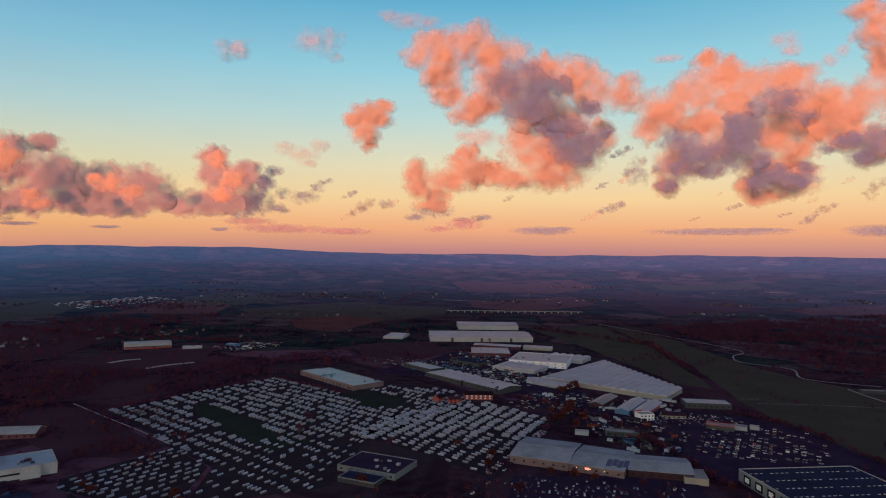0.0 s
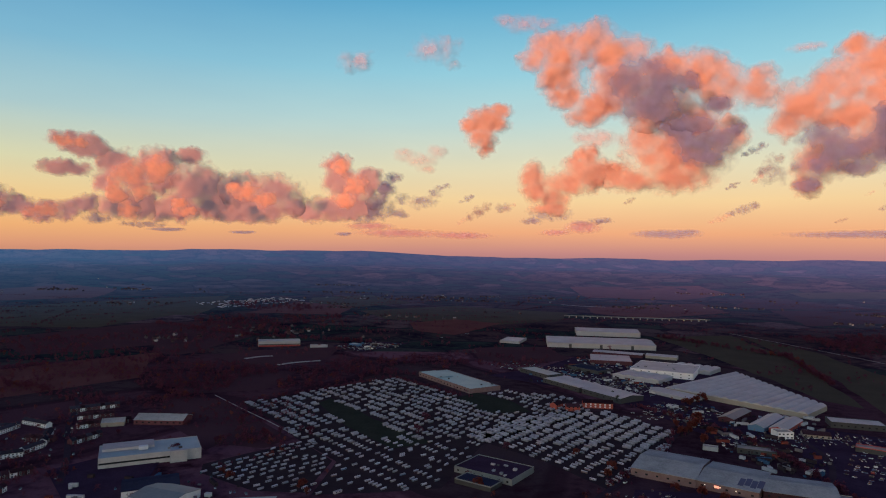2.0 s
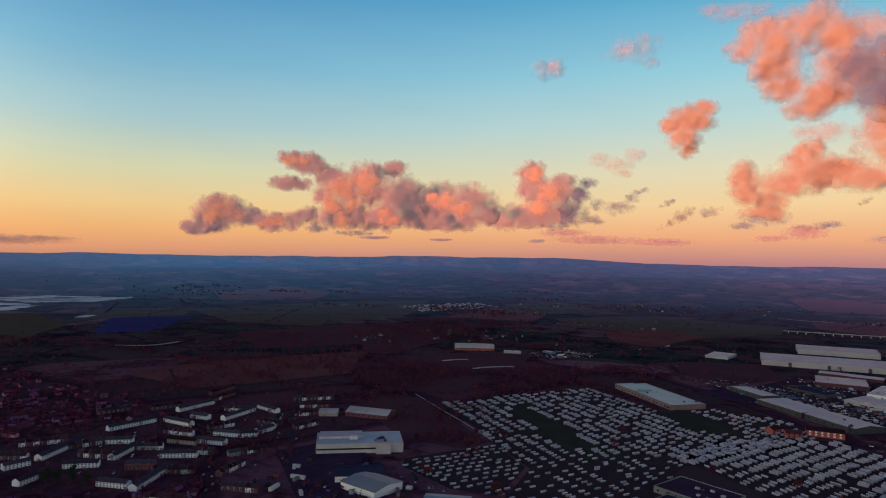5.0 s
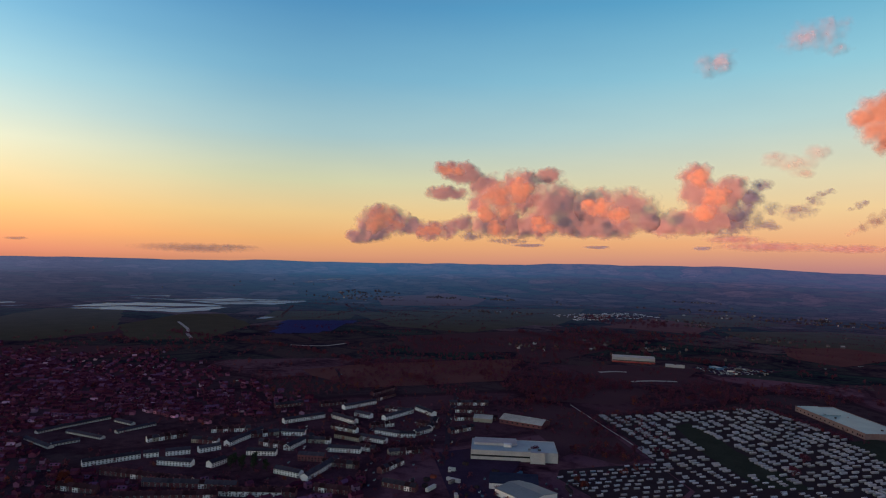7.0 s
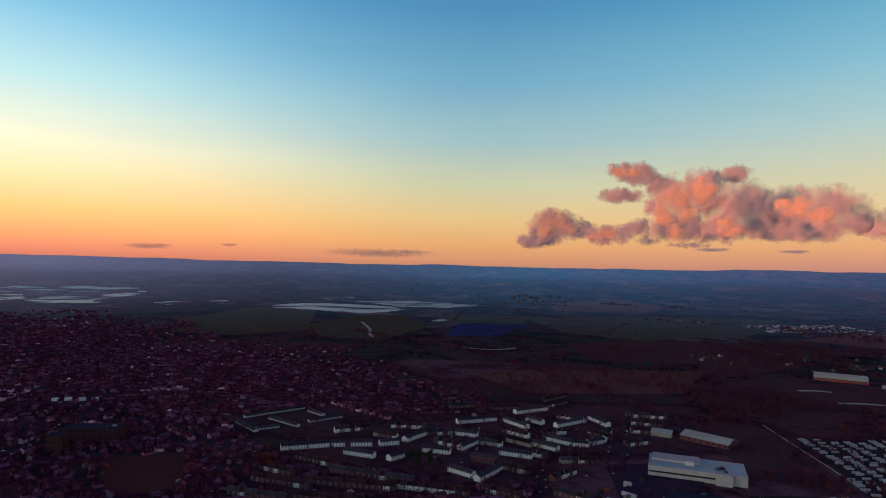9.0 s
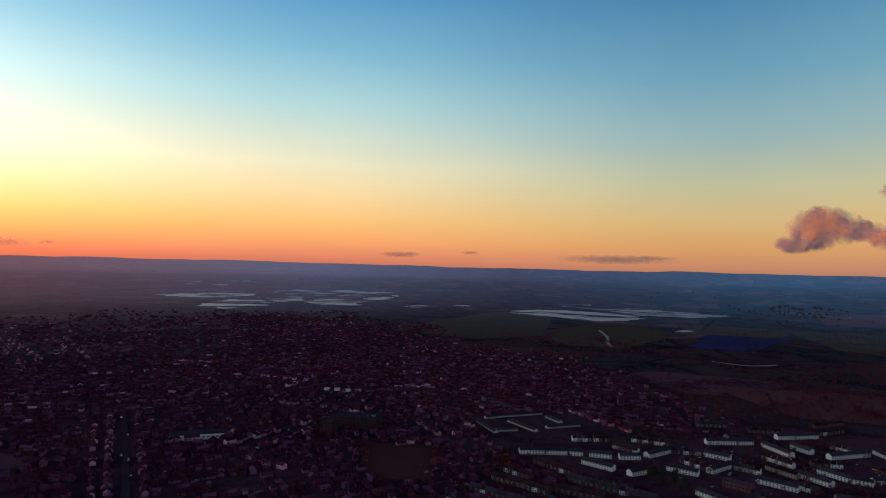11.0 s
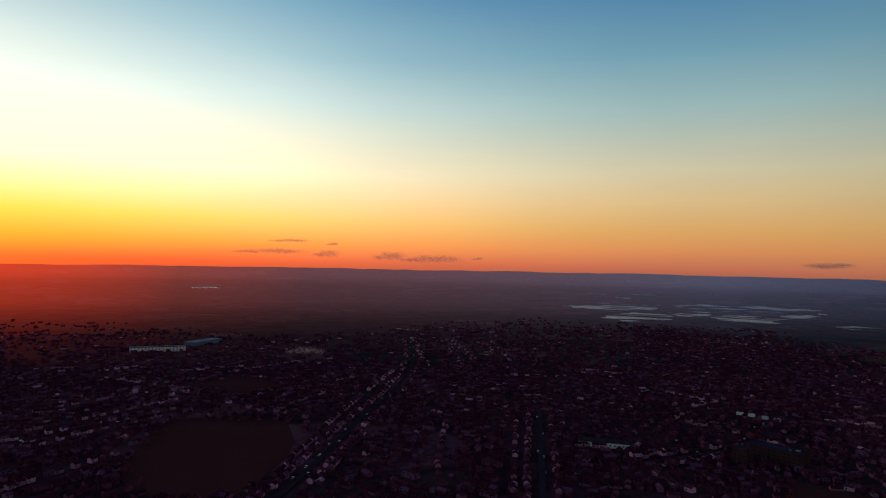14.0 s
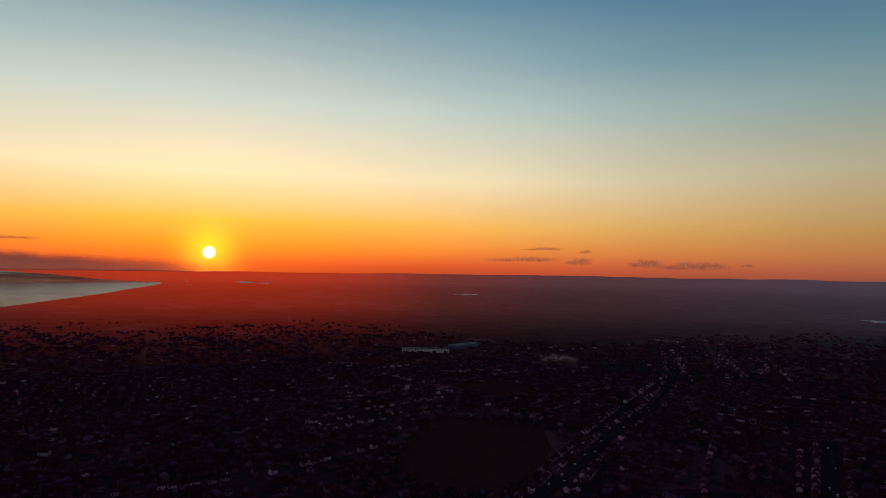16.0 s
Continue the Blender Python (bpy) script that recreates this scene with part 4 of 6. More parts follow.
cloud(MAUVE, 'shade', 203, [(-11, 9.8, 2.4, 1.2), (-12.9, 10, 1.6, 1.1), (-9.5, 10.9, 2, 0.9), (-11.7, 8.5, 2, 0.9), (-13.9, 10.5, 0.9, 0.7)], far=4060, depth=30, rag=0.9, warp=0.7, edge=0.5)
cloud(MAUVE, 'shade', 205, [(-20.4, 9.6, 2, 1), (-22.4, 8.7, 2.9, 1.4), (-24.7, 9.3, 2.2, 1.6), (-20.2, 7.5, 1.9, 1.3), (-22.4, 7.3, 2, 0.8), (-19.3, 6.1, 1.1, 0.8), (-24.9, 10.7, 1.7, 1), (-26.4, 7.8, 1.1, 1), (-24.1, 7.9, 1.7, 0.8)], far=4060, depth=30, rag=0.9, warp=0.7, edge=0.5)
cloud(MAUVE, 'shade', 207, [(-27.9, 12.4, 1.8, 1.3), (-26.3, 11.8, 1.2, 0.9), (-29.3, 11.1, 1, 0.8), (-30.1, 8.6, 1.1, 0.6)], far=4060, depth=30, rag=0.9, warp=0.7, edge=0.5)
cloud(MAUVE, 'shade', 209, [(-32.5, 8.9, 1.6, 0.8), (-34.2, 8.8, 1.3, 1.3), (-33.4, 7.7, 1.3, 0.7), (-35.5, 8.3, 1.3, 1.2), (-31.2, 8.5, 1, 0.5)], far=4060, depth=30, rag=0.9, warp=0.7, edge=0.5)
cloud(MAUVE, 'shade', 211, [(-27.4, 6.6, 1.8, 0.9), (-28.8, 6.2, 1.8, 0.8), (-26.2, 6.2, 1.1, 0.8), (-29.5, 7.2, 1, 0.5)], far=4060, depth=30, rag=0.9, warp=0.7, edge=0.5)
cloud("ragged grey wisps of cloud", "stratus", 41, [(15.2, 4.2, 1.8, 0.9), (12.2, 5.0, 1.5, 0.6), (8.0, 4.0, 1.0, 0.9), (5.0, 4.4, 0.9, 0.5)], edge=0.35)
cloud("ragged grey wisps of cloud", "stratus", 44, [(-16.8, 7.0, 1.1, 0.9), (-14.4, 4.2, 1.6, 0.7), (-29.8, 4.0, 1.4, 0.6), (-27.0, 5.0, 1.0, 0.5)], edge=0.4)
cloud("pink and grey streak of cloud low over the horizon", "pink_streak", 51, [(14.2, 1.95, 4.6, 0.42), (9.0, 1.85, 3.2, 0.35), (17.0, 2.5, 2.4, 0.4)], step=0.07, depth=40, rag=0.4)
cloud("pink and grey streak of cloud low over the horizon", "pink_streak", 53, [(-1.8, 2.7, 1.8, 0.6), (0.4, 2.2, 1.6, 0.3)], step=0.07, depth=40, rag=0.5)
for k, (az, el, rx, ry) in enumerate(((-8.8, 2.15, 3.0, 0.42), (-23.2, 2.15, 6.0, 0.34), (-34.4, 2.2, 2.4, 0.5), (34.0, 1.75, 1.6, 0.18), (62.6, 0.75, 5.2, 0.42), (81.7, 0.72, 1.9, 0.26),
                                      (75.4, 1.05, 0.8, 0.14), (28.0, 1.7, 1.2, 0.16), (19.4, 1.75, 0.8, 0.2))):
    # streaks away from the sun take bluer vapour: dusk light by colour
    cloud("slate grey streak of cloud low over the horizon", "slate_streak" if az < 35 else "streak", 60 + 3 * k, [(az, el, rx, ry), (az - rx * 0.5, el + ry * 0.4, rx * 0.5, ry * 0.6)], step=0.06, depth=40, rag=0.35)
for k, (az, el, rx, ry) in enumerate(((126.0, 2.1, 1.7, 0.16), (122.5, 1.88, 0.55, 0.16), (117.3, 0.93, 1.4, 0.42), (113.3, 0.75, 2.6, 0.36), (122.9, 1.05, 1.1, 0.34), (127.4, 1.15, 3.0, 0.26),
                                      (109.6, 0.85, 0.5, 0.14), (169.4, 1.9, 2.2, 0.16))):
    cloud("small dusky cloud low over the sunset horizon", "shred", 100 + 3 * k, [(az, el, rx, ry), (az + rx * 0.8, el - ry * 0.4, rx * 0.6, ry * 0.6)], step=0.05, depth=30, rag=0.55)
cloud("long dusky bank of cloud under the setting sun", "bank", 131, [(187.0, -0.25, 33.0, 1.35), (200.0, 0.0, 24.0, 1.3)], step=0.1, depth=25, far=4780, edge=0.9, rag=0.18)
SHREDS = [(-14.7, 4.2, 1, 0.5), (-13, 3.4, 0.8, 0.4), (-16.5, 7.7, 0.9, 0.8), (-15.5, 8.9, 0.8, 0.5), (-16, 6.8, 0.6, 0.7), (-30.9, 3.9, 0.8, 0.4), (-29.8, 3.1, 0.6, 0.4), (-30.1, 4.6, 0.4, 0.3), (-34.1, 5.3, 0.7, 0.8), (-13.9, 6.1, 0.5, 0.3), (4.8, 4.3, 0.7, 0.4), (7.3, 3.9, 1, 0.8), (8.4, 5.1, 0.6, 0.4), (8.8, 3.1, 0.4, 0.3), (-5.8, 5, 0.5, 0.3), (-24.5, 4.2, 0.6, 0.3), (-23.3, 5.2, 0.3, 0.2), (-21.5, 3.2, 0.4, 0.2), (-28.2, 3.5, 0.5, 0.2), (-32.4, 6, 0.4, 0.3), (-11.2, 6.6, 0.5, 0.2), (10.9, 6, 0.9, 0.4), (12.3, 5, 1.1, 0.4), (-2.3, 2.8, 0.9, 0.4)]
for k, (az, el, rx, ry) in enumerate(SHREDS):
    # torn bits lean up to one side
    cloud("small torn shred of pinkish grey cloud", ("stratus", "wisp", "shred")[k % 3], 150 + 3 * k, [(az, el, rx * 0.7, ry * 0.8), (az - rx * 0.7, el + ry * 0.6, rx * 0.55, ry * 0.6), (az + rx * 0.8, el - ry * 0.6, rx * 0.5, ry * 0.5)], step=0.07, depth=30, rag=1.1, edge=0.45)
cloud("thin pale smoke drifting from a garden fire", "smoke", 301, [(125.9, -7.55, 0.45, 0.3), (125.3, -7.4, 0.6, 0.36), (124.5, -7.45, 0.7, 0.34), (123.7, -7.5, 0.7, 0.28)], far=1262, step=0.04, depth=14, rag=0.9, low=-9.0, name="smoke_plume")

# ---- industrial estate ----
def hall(name, label, x, y, length, width, angle, height, roof="flat", wall_mat="white", roof_mat="pale_roof", doors=0, lights=0, units=0, category="warehouse", windows=0, storeys=1, spans=1, rise=None, plinth=None, parapet_mat=None):
    """A large building; local x runs along its length. The side of local -y carries doors and windows."""
    ob = thing(name, pose(x, y, 0, 0, 0, angle), label, category)
    a, b, h = length / 2, width / 2, height
    up = rise or width * 0.09
    if roof == "gable":
        w = Shape().prism([(-b, 0), (b, 0), (b, h), (0, h + up), (-b, h)], -a, a)
        w.v = [(-yy, xx, zz) for xx, yy, zz in w.v]
        part("wall", w, wall_mat, ob)
    else:
        part("wall", Shape().box(-a, -b, 0, a, b, h), wall_mat, ob)
    if plinth:
        part("plinth", Shape().box(-a - 0.05, -b - 0.05, 0, a + 0.05, b + 0.05, h * 0.35), plinth, ob)
    if roof == "flat":
        part("roof", Shape().box(-a + 0.4, -b + 0.4, h + 0.003, a - 0.4, b - 0.4, h + 0.2), roof_mat, ob)
        for x0, y0, x1, y1 in ((-a, -b, a, -b + 0.4), (-a, b - 0.4, a, b), (-a, -b + 0.4, -a + 0.4, b - 0.4), (a - 0.4, -b + 0.4, a, b - 0.4)):
            part("parapet", Shape().box(x0, y0, h, x1, y1, h + 0.8), parapet_mat or wall_mat, ob)
        top = h + 0.2
    else:
        if roof == "gable":
            s = Shape()
            s.prism([(-b - 0.5, h - 0.05), (0, h + up), (b + 0.5, h - 0.05), (b + 0.5, h + 0.2), (0, h + up + 0.25), (-b - 0.5, h + 0.2)], -a - 0.4, a + 0.4)
            s.v = [(-yy, xx, zz) for xx, yy, zz in s.v]
            part("roof", s, roof_mat, ob)
        else:  # row of low spans across the width
            w = length / spans
            s = Shape().prism([(-w / 2, h), (-w / 4, h + up * 0.75), (0, h + up), (w / 4, h + up * 0.75), (w / 2, h)], -b - 0.3, b + 0.3)
            me = s.mesh("roof_span", MAT[roof_mat])
            for k in range(spans):
                part("roof_span", me, roof_mat, ob, at=(-a + w * (k + 0.5), 0, 0))
        top = h
    for k in range(doors):
        px = -a + length * (k + 0.75) / (doors + 0.5)
        part("loading_door", Shape().box(px - 2.6, -b - 0.12, 0, px + 2.6, -b + 0.1, h * 0.8), "dark", ob, "dark roller door")
    if windows:
        pane = Shape().box(-0.9, -0.08, 0, 0.9, 0.05, 1.3).mesh("window", MAT["glass"])
        for st in range(storeys):
            for k in range(windows):
                part("window", pane, "glass", ob, at=(-a + length * (k + 0.5) / windows, -b, h * (st + 0.4) / storeys))
    if lights:
        me = Shape().box(-1.1, -0.4, 0, 1.1, 0.4, 0.25, 0.1).mesh("roof_light", MAT["pale_roof"])
        for k in range(lights):
            for r in range(4):
                if (k * 7 + r * 3) % 5:
                    part("roof_light", me, "frame", ob, at=(-a + length * (k + 0.5 + 0.25 * (r % 2)) / (lights + 0.5), -b + width * (r + 0.6) / 4.3, h + 0.2))
    rng = random.Random(int(x * 7 + y))
    for k in range(units):
        w, d = rng.uniform(1.5, 4), rng.uniform(1.2, 3)
        px, py = rng.uniform(-a + 4, a - 4), rng.uniform(-b + 3, b - 3)
        part("roof_unit", Shape().box(px - w / 2, py - d / 2, top, px + w / 2, py + d / 2, top + rng.uniform(0.8, 1.8)), rng.choice(("white", "grey_roof", "dark")), ob)
    return ob


o = hall("supermarket", "long store with teal flat roof and pinkish brick walls", -136, 864, 130.5, 47.9, -48, 5.4, roof_mat="teal_roof", wall_mat="pink_brick", units=5, windows=16, category="store")
part("roof_step", Shape().box(-64, -23.4, 5.62, -17, 3, 6.6), "teal_roof", o)
part("parapet", Shape().box(-65.3, -24.1, 5.4, 65.3, -23.96, 6.6), "pink_brick", o)
hall("warehouse", "long white distribution shed with dark loading bays", 77, 1314, 204.4, 101.5, 3, 9, roof="gable", doors=3, rise=4, roof_mat="pale_roof")
hall("warehouse", "long white distribution shed behind a larger one", 106, 1506, 137.8, 82.6, 2, 9.5, roof="gable", doors=0, rise=3.5, roof_mat="pale_roof")
# huge multi-span hall, wider at its far end
gh = thing("greenhouse_hall", pose(0, 0, 0), "huge pale multi-span hall with scalloped roof edge", "warehouse")
CORNERS = [Vector(q) for q in ((138, 881), (272, 768), (310, 819), (262, 1032))]


def across(u, v):
    p = CORNERS[0].lerp(CORNERS[1], u)
    return p.lerp(CORNERS[3].lerp(CORNERS[2], u), v)


for (c, d) in ((0, 1), (1, 2), (2, 3), (3, 0)):
    p, q = CORNERS[c], CORNERS[d]
    n = Vector((q.y - p.y, p.x - q.x)).normalized() * 0.3
    part("wall", Shape().face((*p, 0), (*q, 0), (*q, 5.5), (*p, 5.5)).face((*(q - n), 0), (*(p - n), 0), (*(p - n), 5.5), (*(q - n), 5.5)).face((*p, 5.5), (*q, 5.5), (*(q - n), 5.5), (*(p - n), 5.5)), "cream", gh)
for k in range(14):
    s = Shape()
    prof = ((0.0, 5.4), (0.2, 6.7), (0.5, 7.3), (0.8, 6.7), (1.0, 5.4))
    for (ua, za), (ub, zb) in zip(prof, prof[1:]):
        p0, p1, q1, q0 = across((k + ua) / 14, 0), across((k + ub) / 14, 0), across((k + ub) / 14, 1), across((k + ua) / 14, 1)
        s.face((*p0, za), (*p1, zb), (*q1, zb), (*q0, za))
    for e in (0, 1):
        s.face(*[(*across((k + u) / 14, e), z) for u, z in (prof if e == 0 else prof[::-1])])
    part("roof_span", s, "pale_roof", gh)
hall("storage_shed", "low pale grey storage shed", 146, 852, 60.9, 26.1, -47, 4.5, roof="gable", roof_mat="pale_roof", rise=1.5)
# retail centre of three joined blocks
o = hall("garden_centre", "broad store with a mossy grey roof and a lit front", 92, 551, 49.3, 58, -22, 6.5, roof="gable", roof_mat="mossy_roof", wall_mat="pink_brick", rise=3, windows=6, category="store")
o = hall("garden_centre", "broad store with a mossy grey roof and solar panels", 136, 532, 43.5, 55.1, -25, 6, roof="gable", roof_mat="mossy_roof", wall_mat="pink_brick", rise=2.5, windows=5, category="store")
for k in range(4):
    part("solar_panel", Shape().box(6 + 4.3 * k, -22 + 2 * (k % 2), 0.0, 10 + 4.3 * k, -8 + 2 * (k % 2), 0.2), "panel", o, at=pose(0, 0, 8.6, 5.2, 0, 0))
for k in range(3):
    part("shop_lamp", Shape().box(-16 + 11 * k, -27.95, 3.6, -15.4 + 11 * k, -27.6, 4.1), "lamp", o, "glowing shop lamp")
part("shop_sign", Shape().box(-9, -27.9, 3.0, -5.5, -27.6, 4.8), "sign", o, "glowing orange sign")
hall("garden_centre", "store with pale grey roof and timber yard front", 177, 518, 49.3, 40.6, -12, 6, roof="gable", roof_mat="mossy_roof", wall_mat="stained", rise=2.5, windows=7, category="store")
hall("annexe", "low flat-roofed annexe with dark front", 199, 499, 17.4, 23.2, -12, 4.5, roof_mat="grey_roof", wall_mat="cream", category="building")
o = hall("superstore", "large store with dark blue roof and white wall panels", 285, 471, 95.7, 66.7, 7, 9, roof_mat="dark_roof", wall_mat="grey_roof", parapet_mat="white", lights=22, category="store")
for k in range(4):
    part("wall_panel", Shape().box(-48.05, -26 + 14.5 * k, 1.0, -47.8, -17 + 14.5 * k, 7.5), "glass", o, "dark glazed bay")
    part("wall_poster", Shape().box(-48.25, -24 + 14.5 * k, 2.6, -48.07, -19 + 14.5 * k, 6.2), "frame", o, "white panel")
hall("showroom", "low showroom with pale roof beside the car park", 310, 746, 50.8, 24.6, -7, 5.5, roof_mat="pale_roof", wall_mat="dark", windows=8, category="building")
hall("workshop", "gabled workshop with pale sheet roof", 217, 728, 66.7, 15.9, 57, 5, roof="gable", roof_mat="pale_roof", wall_mat="blue", rise=2.6, category="building")
hall("workshop", "gabled workshop with pale sheet roof", 234, 720, 60.9, 15.9, 57, 5, roof="gable", roof_mat="pale_roof", wall_mat="red", rise=2.6, category="building")
hall("workshop", "brick workshop with grey roof", 192, 752, 55.1, 15.9, 57, 5, roof="gable", roof_mat="grey_roof", wall_mat="brick", rise=2.2, category="building", windows=6)
hall("office", "white two-storey office box with dark windows", 218, 682, 15.9, 13, 10, 6.5, roof_mat="grey_roof", wall_mat="render", windows=4, storeys=2, category="building")
hall("shop", "cream shop with brown hipped roof", 252, 692, 24.6, 13, -8, 3.6, roof="gable", roof_mat="tile", wall_mat="cream", rise=2.6, windows=5, category="building")
hall("shop", "small dark shop with grey roof", 177, 621, 31.9, 13, -12, 4, roof_mat="grey_roof", wall_mat="dark", windows=5, category="building")
hall("container_office", "white container office in a yard", 138, 622, 13, 7.2, -14, 3, roof_mat="white", wall_mat="white", category="building")
hall("petrol_canopy", "filling station canopy with grey top and red edge", 284, 648, 26.1, 13, -25, 4.6, roof_mat="grey_roof", wall_mat="dark", parapet_mat="red", category="canopy")
hall("kiosk", "small white kiosk beside a filling station", 304, 647, 13, 10.2, -25, 3.6, roof_mat="grey_roof", wall_mat="white", category="building")
hall("kiosk", "small white kiosk beside a car park", 319, 648, 8.7, 7.2, -25, 3.4, roof_mat="pale_roof", wall_mat="white", category="building")
hall("farm_shed", "small grey shed in a field", 566, 834, 31.9, 11.6, -8, 3.5, roof_mat="grey_roof", wall_mat="dark", category="shed")
hall("warehouse", "low brown warehouse with pale roof", 85, 1112, 66.7, 69.6, -2, 6, roof_mat="pale_roof", wall_mat="brick", units=3)
hall("warehouse", "pale flat-roofed factory with white walls", 161, 1025, 89.9, 84.1, -18, 9, roof_mat="pale_roof", wall_mat="render", units=6, windows=8, storeys=2)
hall("warehouse", "low factory wing with pale roof", 208, 1058, 66.7, 49.3, -30, 6, roof="spans", spans=5, rise=1.6, roof_mat="pale_roof", wall_mat="white")
hall("warehouse", "white sawtooth shed with pale roof", 119, 963, 69.6, 46.4, -32, 6, roof="spans", spans=4, rise=1.4, roof_mat="pale_roof", wall_mat="white")
hall("warehouse", "grey-green roofed unit at the estate's edge", -26, 954, 66.7, 27.6, -50, 6, roof_mat="teal_roof", wall_mat="dark", windows=6)
hall("warehouse", "row of pale-roofed industrial units", 17, 883, 72.5, 39.1, -49, 6.5, roof="spans", spans=4, rise=1.3, roof_mat="pale_roof", wall_mat="dark", windows=6)
hall("warehouse", "row of pale-roofed industrial units", 66, 828, 66.7, 39.1, -49, 6.5, roof="gable", rise=2.4, roof_mat="pale_roof", wall_mat="dark", windows=6)
hall("warehouse", "long low pale-roofed unit", 105, 1189, 87, 26.1, -15, 5, roof="gable", rise=1.6, roof_mat="pale_roof", wall_mat="brick")
hall("warehouse", "yellow-fronted unit with pale roof", 178, 1175, 52.2, 26.1, -15, 5, roof="gable", rise=1.6, roof_mat="pale_roof", wall_mat="cream")
hall("depot", "small white depot in fields", -93, 1318, 40.6, 63.8, -10, 4, roof_mat="pale_roof", wall_mat="white", category="building")
hall("dark_unit", "dark flat-roofed industrial unit", 47, 1011, 58, 34.8, -40, 5, roof_mat="dark_roof", wall_mat="dark", units=4, category="warehouse")
o = hall("red_brick_inn", "bright red brick inn with white windows and tiled roof", 45, 767, 34, 13, 2, 6, roof="gable", roof_mat="tile", wall_mat="inn_brick", rise=3, category="house")
for st in range(2):
    for k in range(6):
        part("window", Shape().box(-14.6 + 5.4 * k, -6.62, 1.2 + 2.6 * st, -12.6 + 5.4 * k, -6.45, 2.9 + 2.6 * st), "frame", o, "white sash window")
for px, py, a in ((16, 744, 14), (-2, 752, 60)):
    o = hall("red_brick_house", "red brick house with hipped tile roof beside trees", px, py, 15, 9, a, 5, roof="gable", roof_mat="tile", wall_mat="inn_brick", rise=2.8, windows=3, storeys=2, category="house")
o = hall("navy_hall", "low hall with dark navy flat roof and white parapet", -50, 515, 52.2, 37.7, -24, 4.2, roof_mat="yard", wall_mat="grey_roof", parapet_mat="grey_roof", units=7, windows=7, category="building")
hall("navy_hall", "small dark flat-roofed wing", -59, 485, 31.9, 17.4, -24, 3.2, roof_mat="dark_roof", wall_mat="dark", parapet_mat="grey_roof", category="building")
# white factory with stepped blocks
o = hall("factory", "long white factory with stepped flat roofs", -337, 485, 76.8, 37.7, 37, 8, roof_mat="factory_roof", wall_mat="fascia", units=3, category="factory")
part("upper_block", Shape().box(-36, 0, 8.1, 3, 18.2, 10.2), "fascia", o)
part("window_band", Shape().box(-38, -19.05, 3.4, 14, -18.8, 4.8), "glass", o, "dark window band")
part("stair_block", Shape().box(14, -23, 0, 27, -18.9, 9.6), "fascia", o)
part("plant_room", Shape().box(-9, -5, 8.25, -2, 0, 10.8), "frame", o)
hall("workshop", "grey low-roofed workshop with pale walls", -268, 403, 34.8, 30.4, -10, 5.5, roof="gable", roof_mat="grey_roof", wall_mat="render", rise=2, category="building")
hall("workshop", "dark-roofed workshop with pale walls", -291, 420, 37.7, 26.1, 35, 5, roof="gable", roof_mat="dark_roof", wall_mat="render", rise=2, category="building")
hall("workshop", "blue-grey sheet roofed workshop", -202, 399, 31.9, 20.3, 20, 5.5, roof="gable", roof_mat="teal_roof", wall_mat="dark", rise=2.2, category="building")
hall("clinic", "low brown-roofed hall beside trees", -435, 567, 20.3, 17.4, 30, 4, roof="gable", roof_mat="mossy_roof", wall_mat="cream", rise=2.5, category="building")
hall("clinic", "low hall with grey hipped roof", -394, 587, 49.3, 23.2, 10, 4.5, roof="gable", roof_mat="mossy_roof", wall_mat="brick", rise=4, windows=8, category="building")
# the stand by the pitch
o = hall("grandstand", "white-roofed football stand with red front", -518, 1125, 75.4, 29, 27, 9, roof_mat="white", wall_mat="white", category="grandstand")
part("red_front", Shape().box(-37.5, -18, 0.1, 37.5, -14.6, 2.4), "red", o, "red seating front")
part("dark_gap", Shape().box(-37, -14.75, 2.6, 37, -14.55, 4.2), "dark", o)
hall("clubhouse", "low white clubhouse beside the pitch", -439, 1124, 31.9, 11.6, 20, 3.5, roof_mat="pale_roof", wall_mat="white", category="building")
hall("clubhouse", "low blue-fronted sales office", -380, 1160, 23.2, 11.6, -30, 3.6, roof_mat="pale_roof", wall_mat="blue", category="building")
# town landmarks
hall("hospital_block", "grey multi-storey block with rows of windows", -673, 58, 52.2, 20.3, 62, 13, wall_mat="stained", roof_mat="dark_roof", windows=12, storeys=4, units=2, category="building")
hall("hospital_block", "grey stair tower block", -648, 29, 13, 13, 62, 15.5, wall_mat="stained", roof_mat="dark_roof", windows=3, storeys=4, category="building")
hall("school", "long pale school building", -934, -989, 99, 20.3, 137, 8, wall_mat="render", roof_mat="dark_roof", windows=16, storeys=3, category="school")
hall("school", "low school wing with blue roof edge", -1070, -1003, 87, 29, 5, 7, wall_mat="blue", roof_mat="mossy_roof", windows=10, category="school")
hall("terrace_block", "long low white terrace with slate roof", -652, -96, 49.3, 13, 98, 5, roof="gable", wall_mat="render", roof_mat="slate", windows=12, rise=2.5, category="terrace")
for k, (x, y) in enumerate(((-874, 35), (-870, 48), (-863, 62), (-857, 75))):
    hall("garage_block", "small white flat-roofed block", x, y, 7, 5, 70, 2.4, roof_mat="mossy_roof", wall_mat="render", category="building")

# viaduct of the main road
via = thing("viaduct", pose(217, 1900, 0, 0, 0, 2), "pale road viaduct on short piers across fields", "viaduct")
part("deck", Shape().box(-203, -6, 5, 203, 6, 6.2), "grey_roof", via)
part("barrier", Shape().box(-203, -6.3, 6.2, 203, -6.0, 7.2), "grey_roof", via)
pier = Shape().box(-0.8, -5, 0, 0.8, 5, 5).mesh("pier", MAT["gravel"])
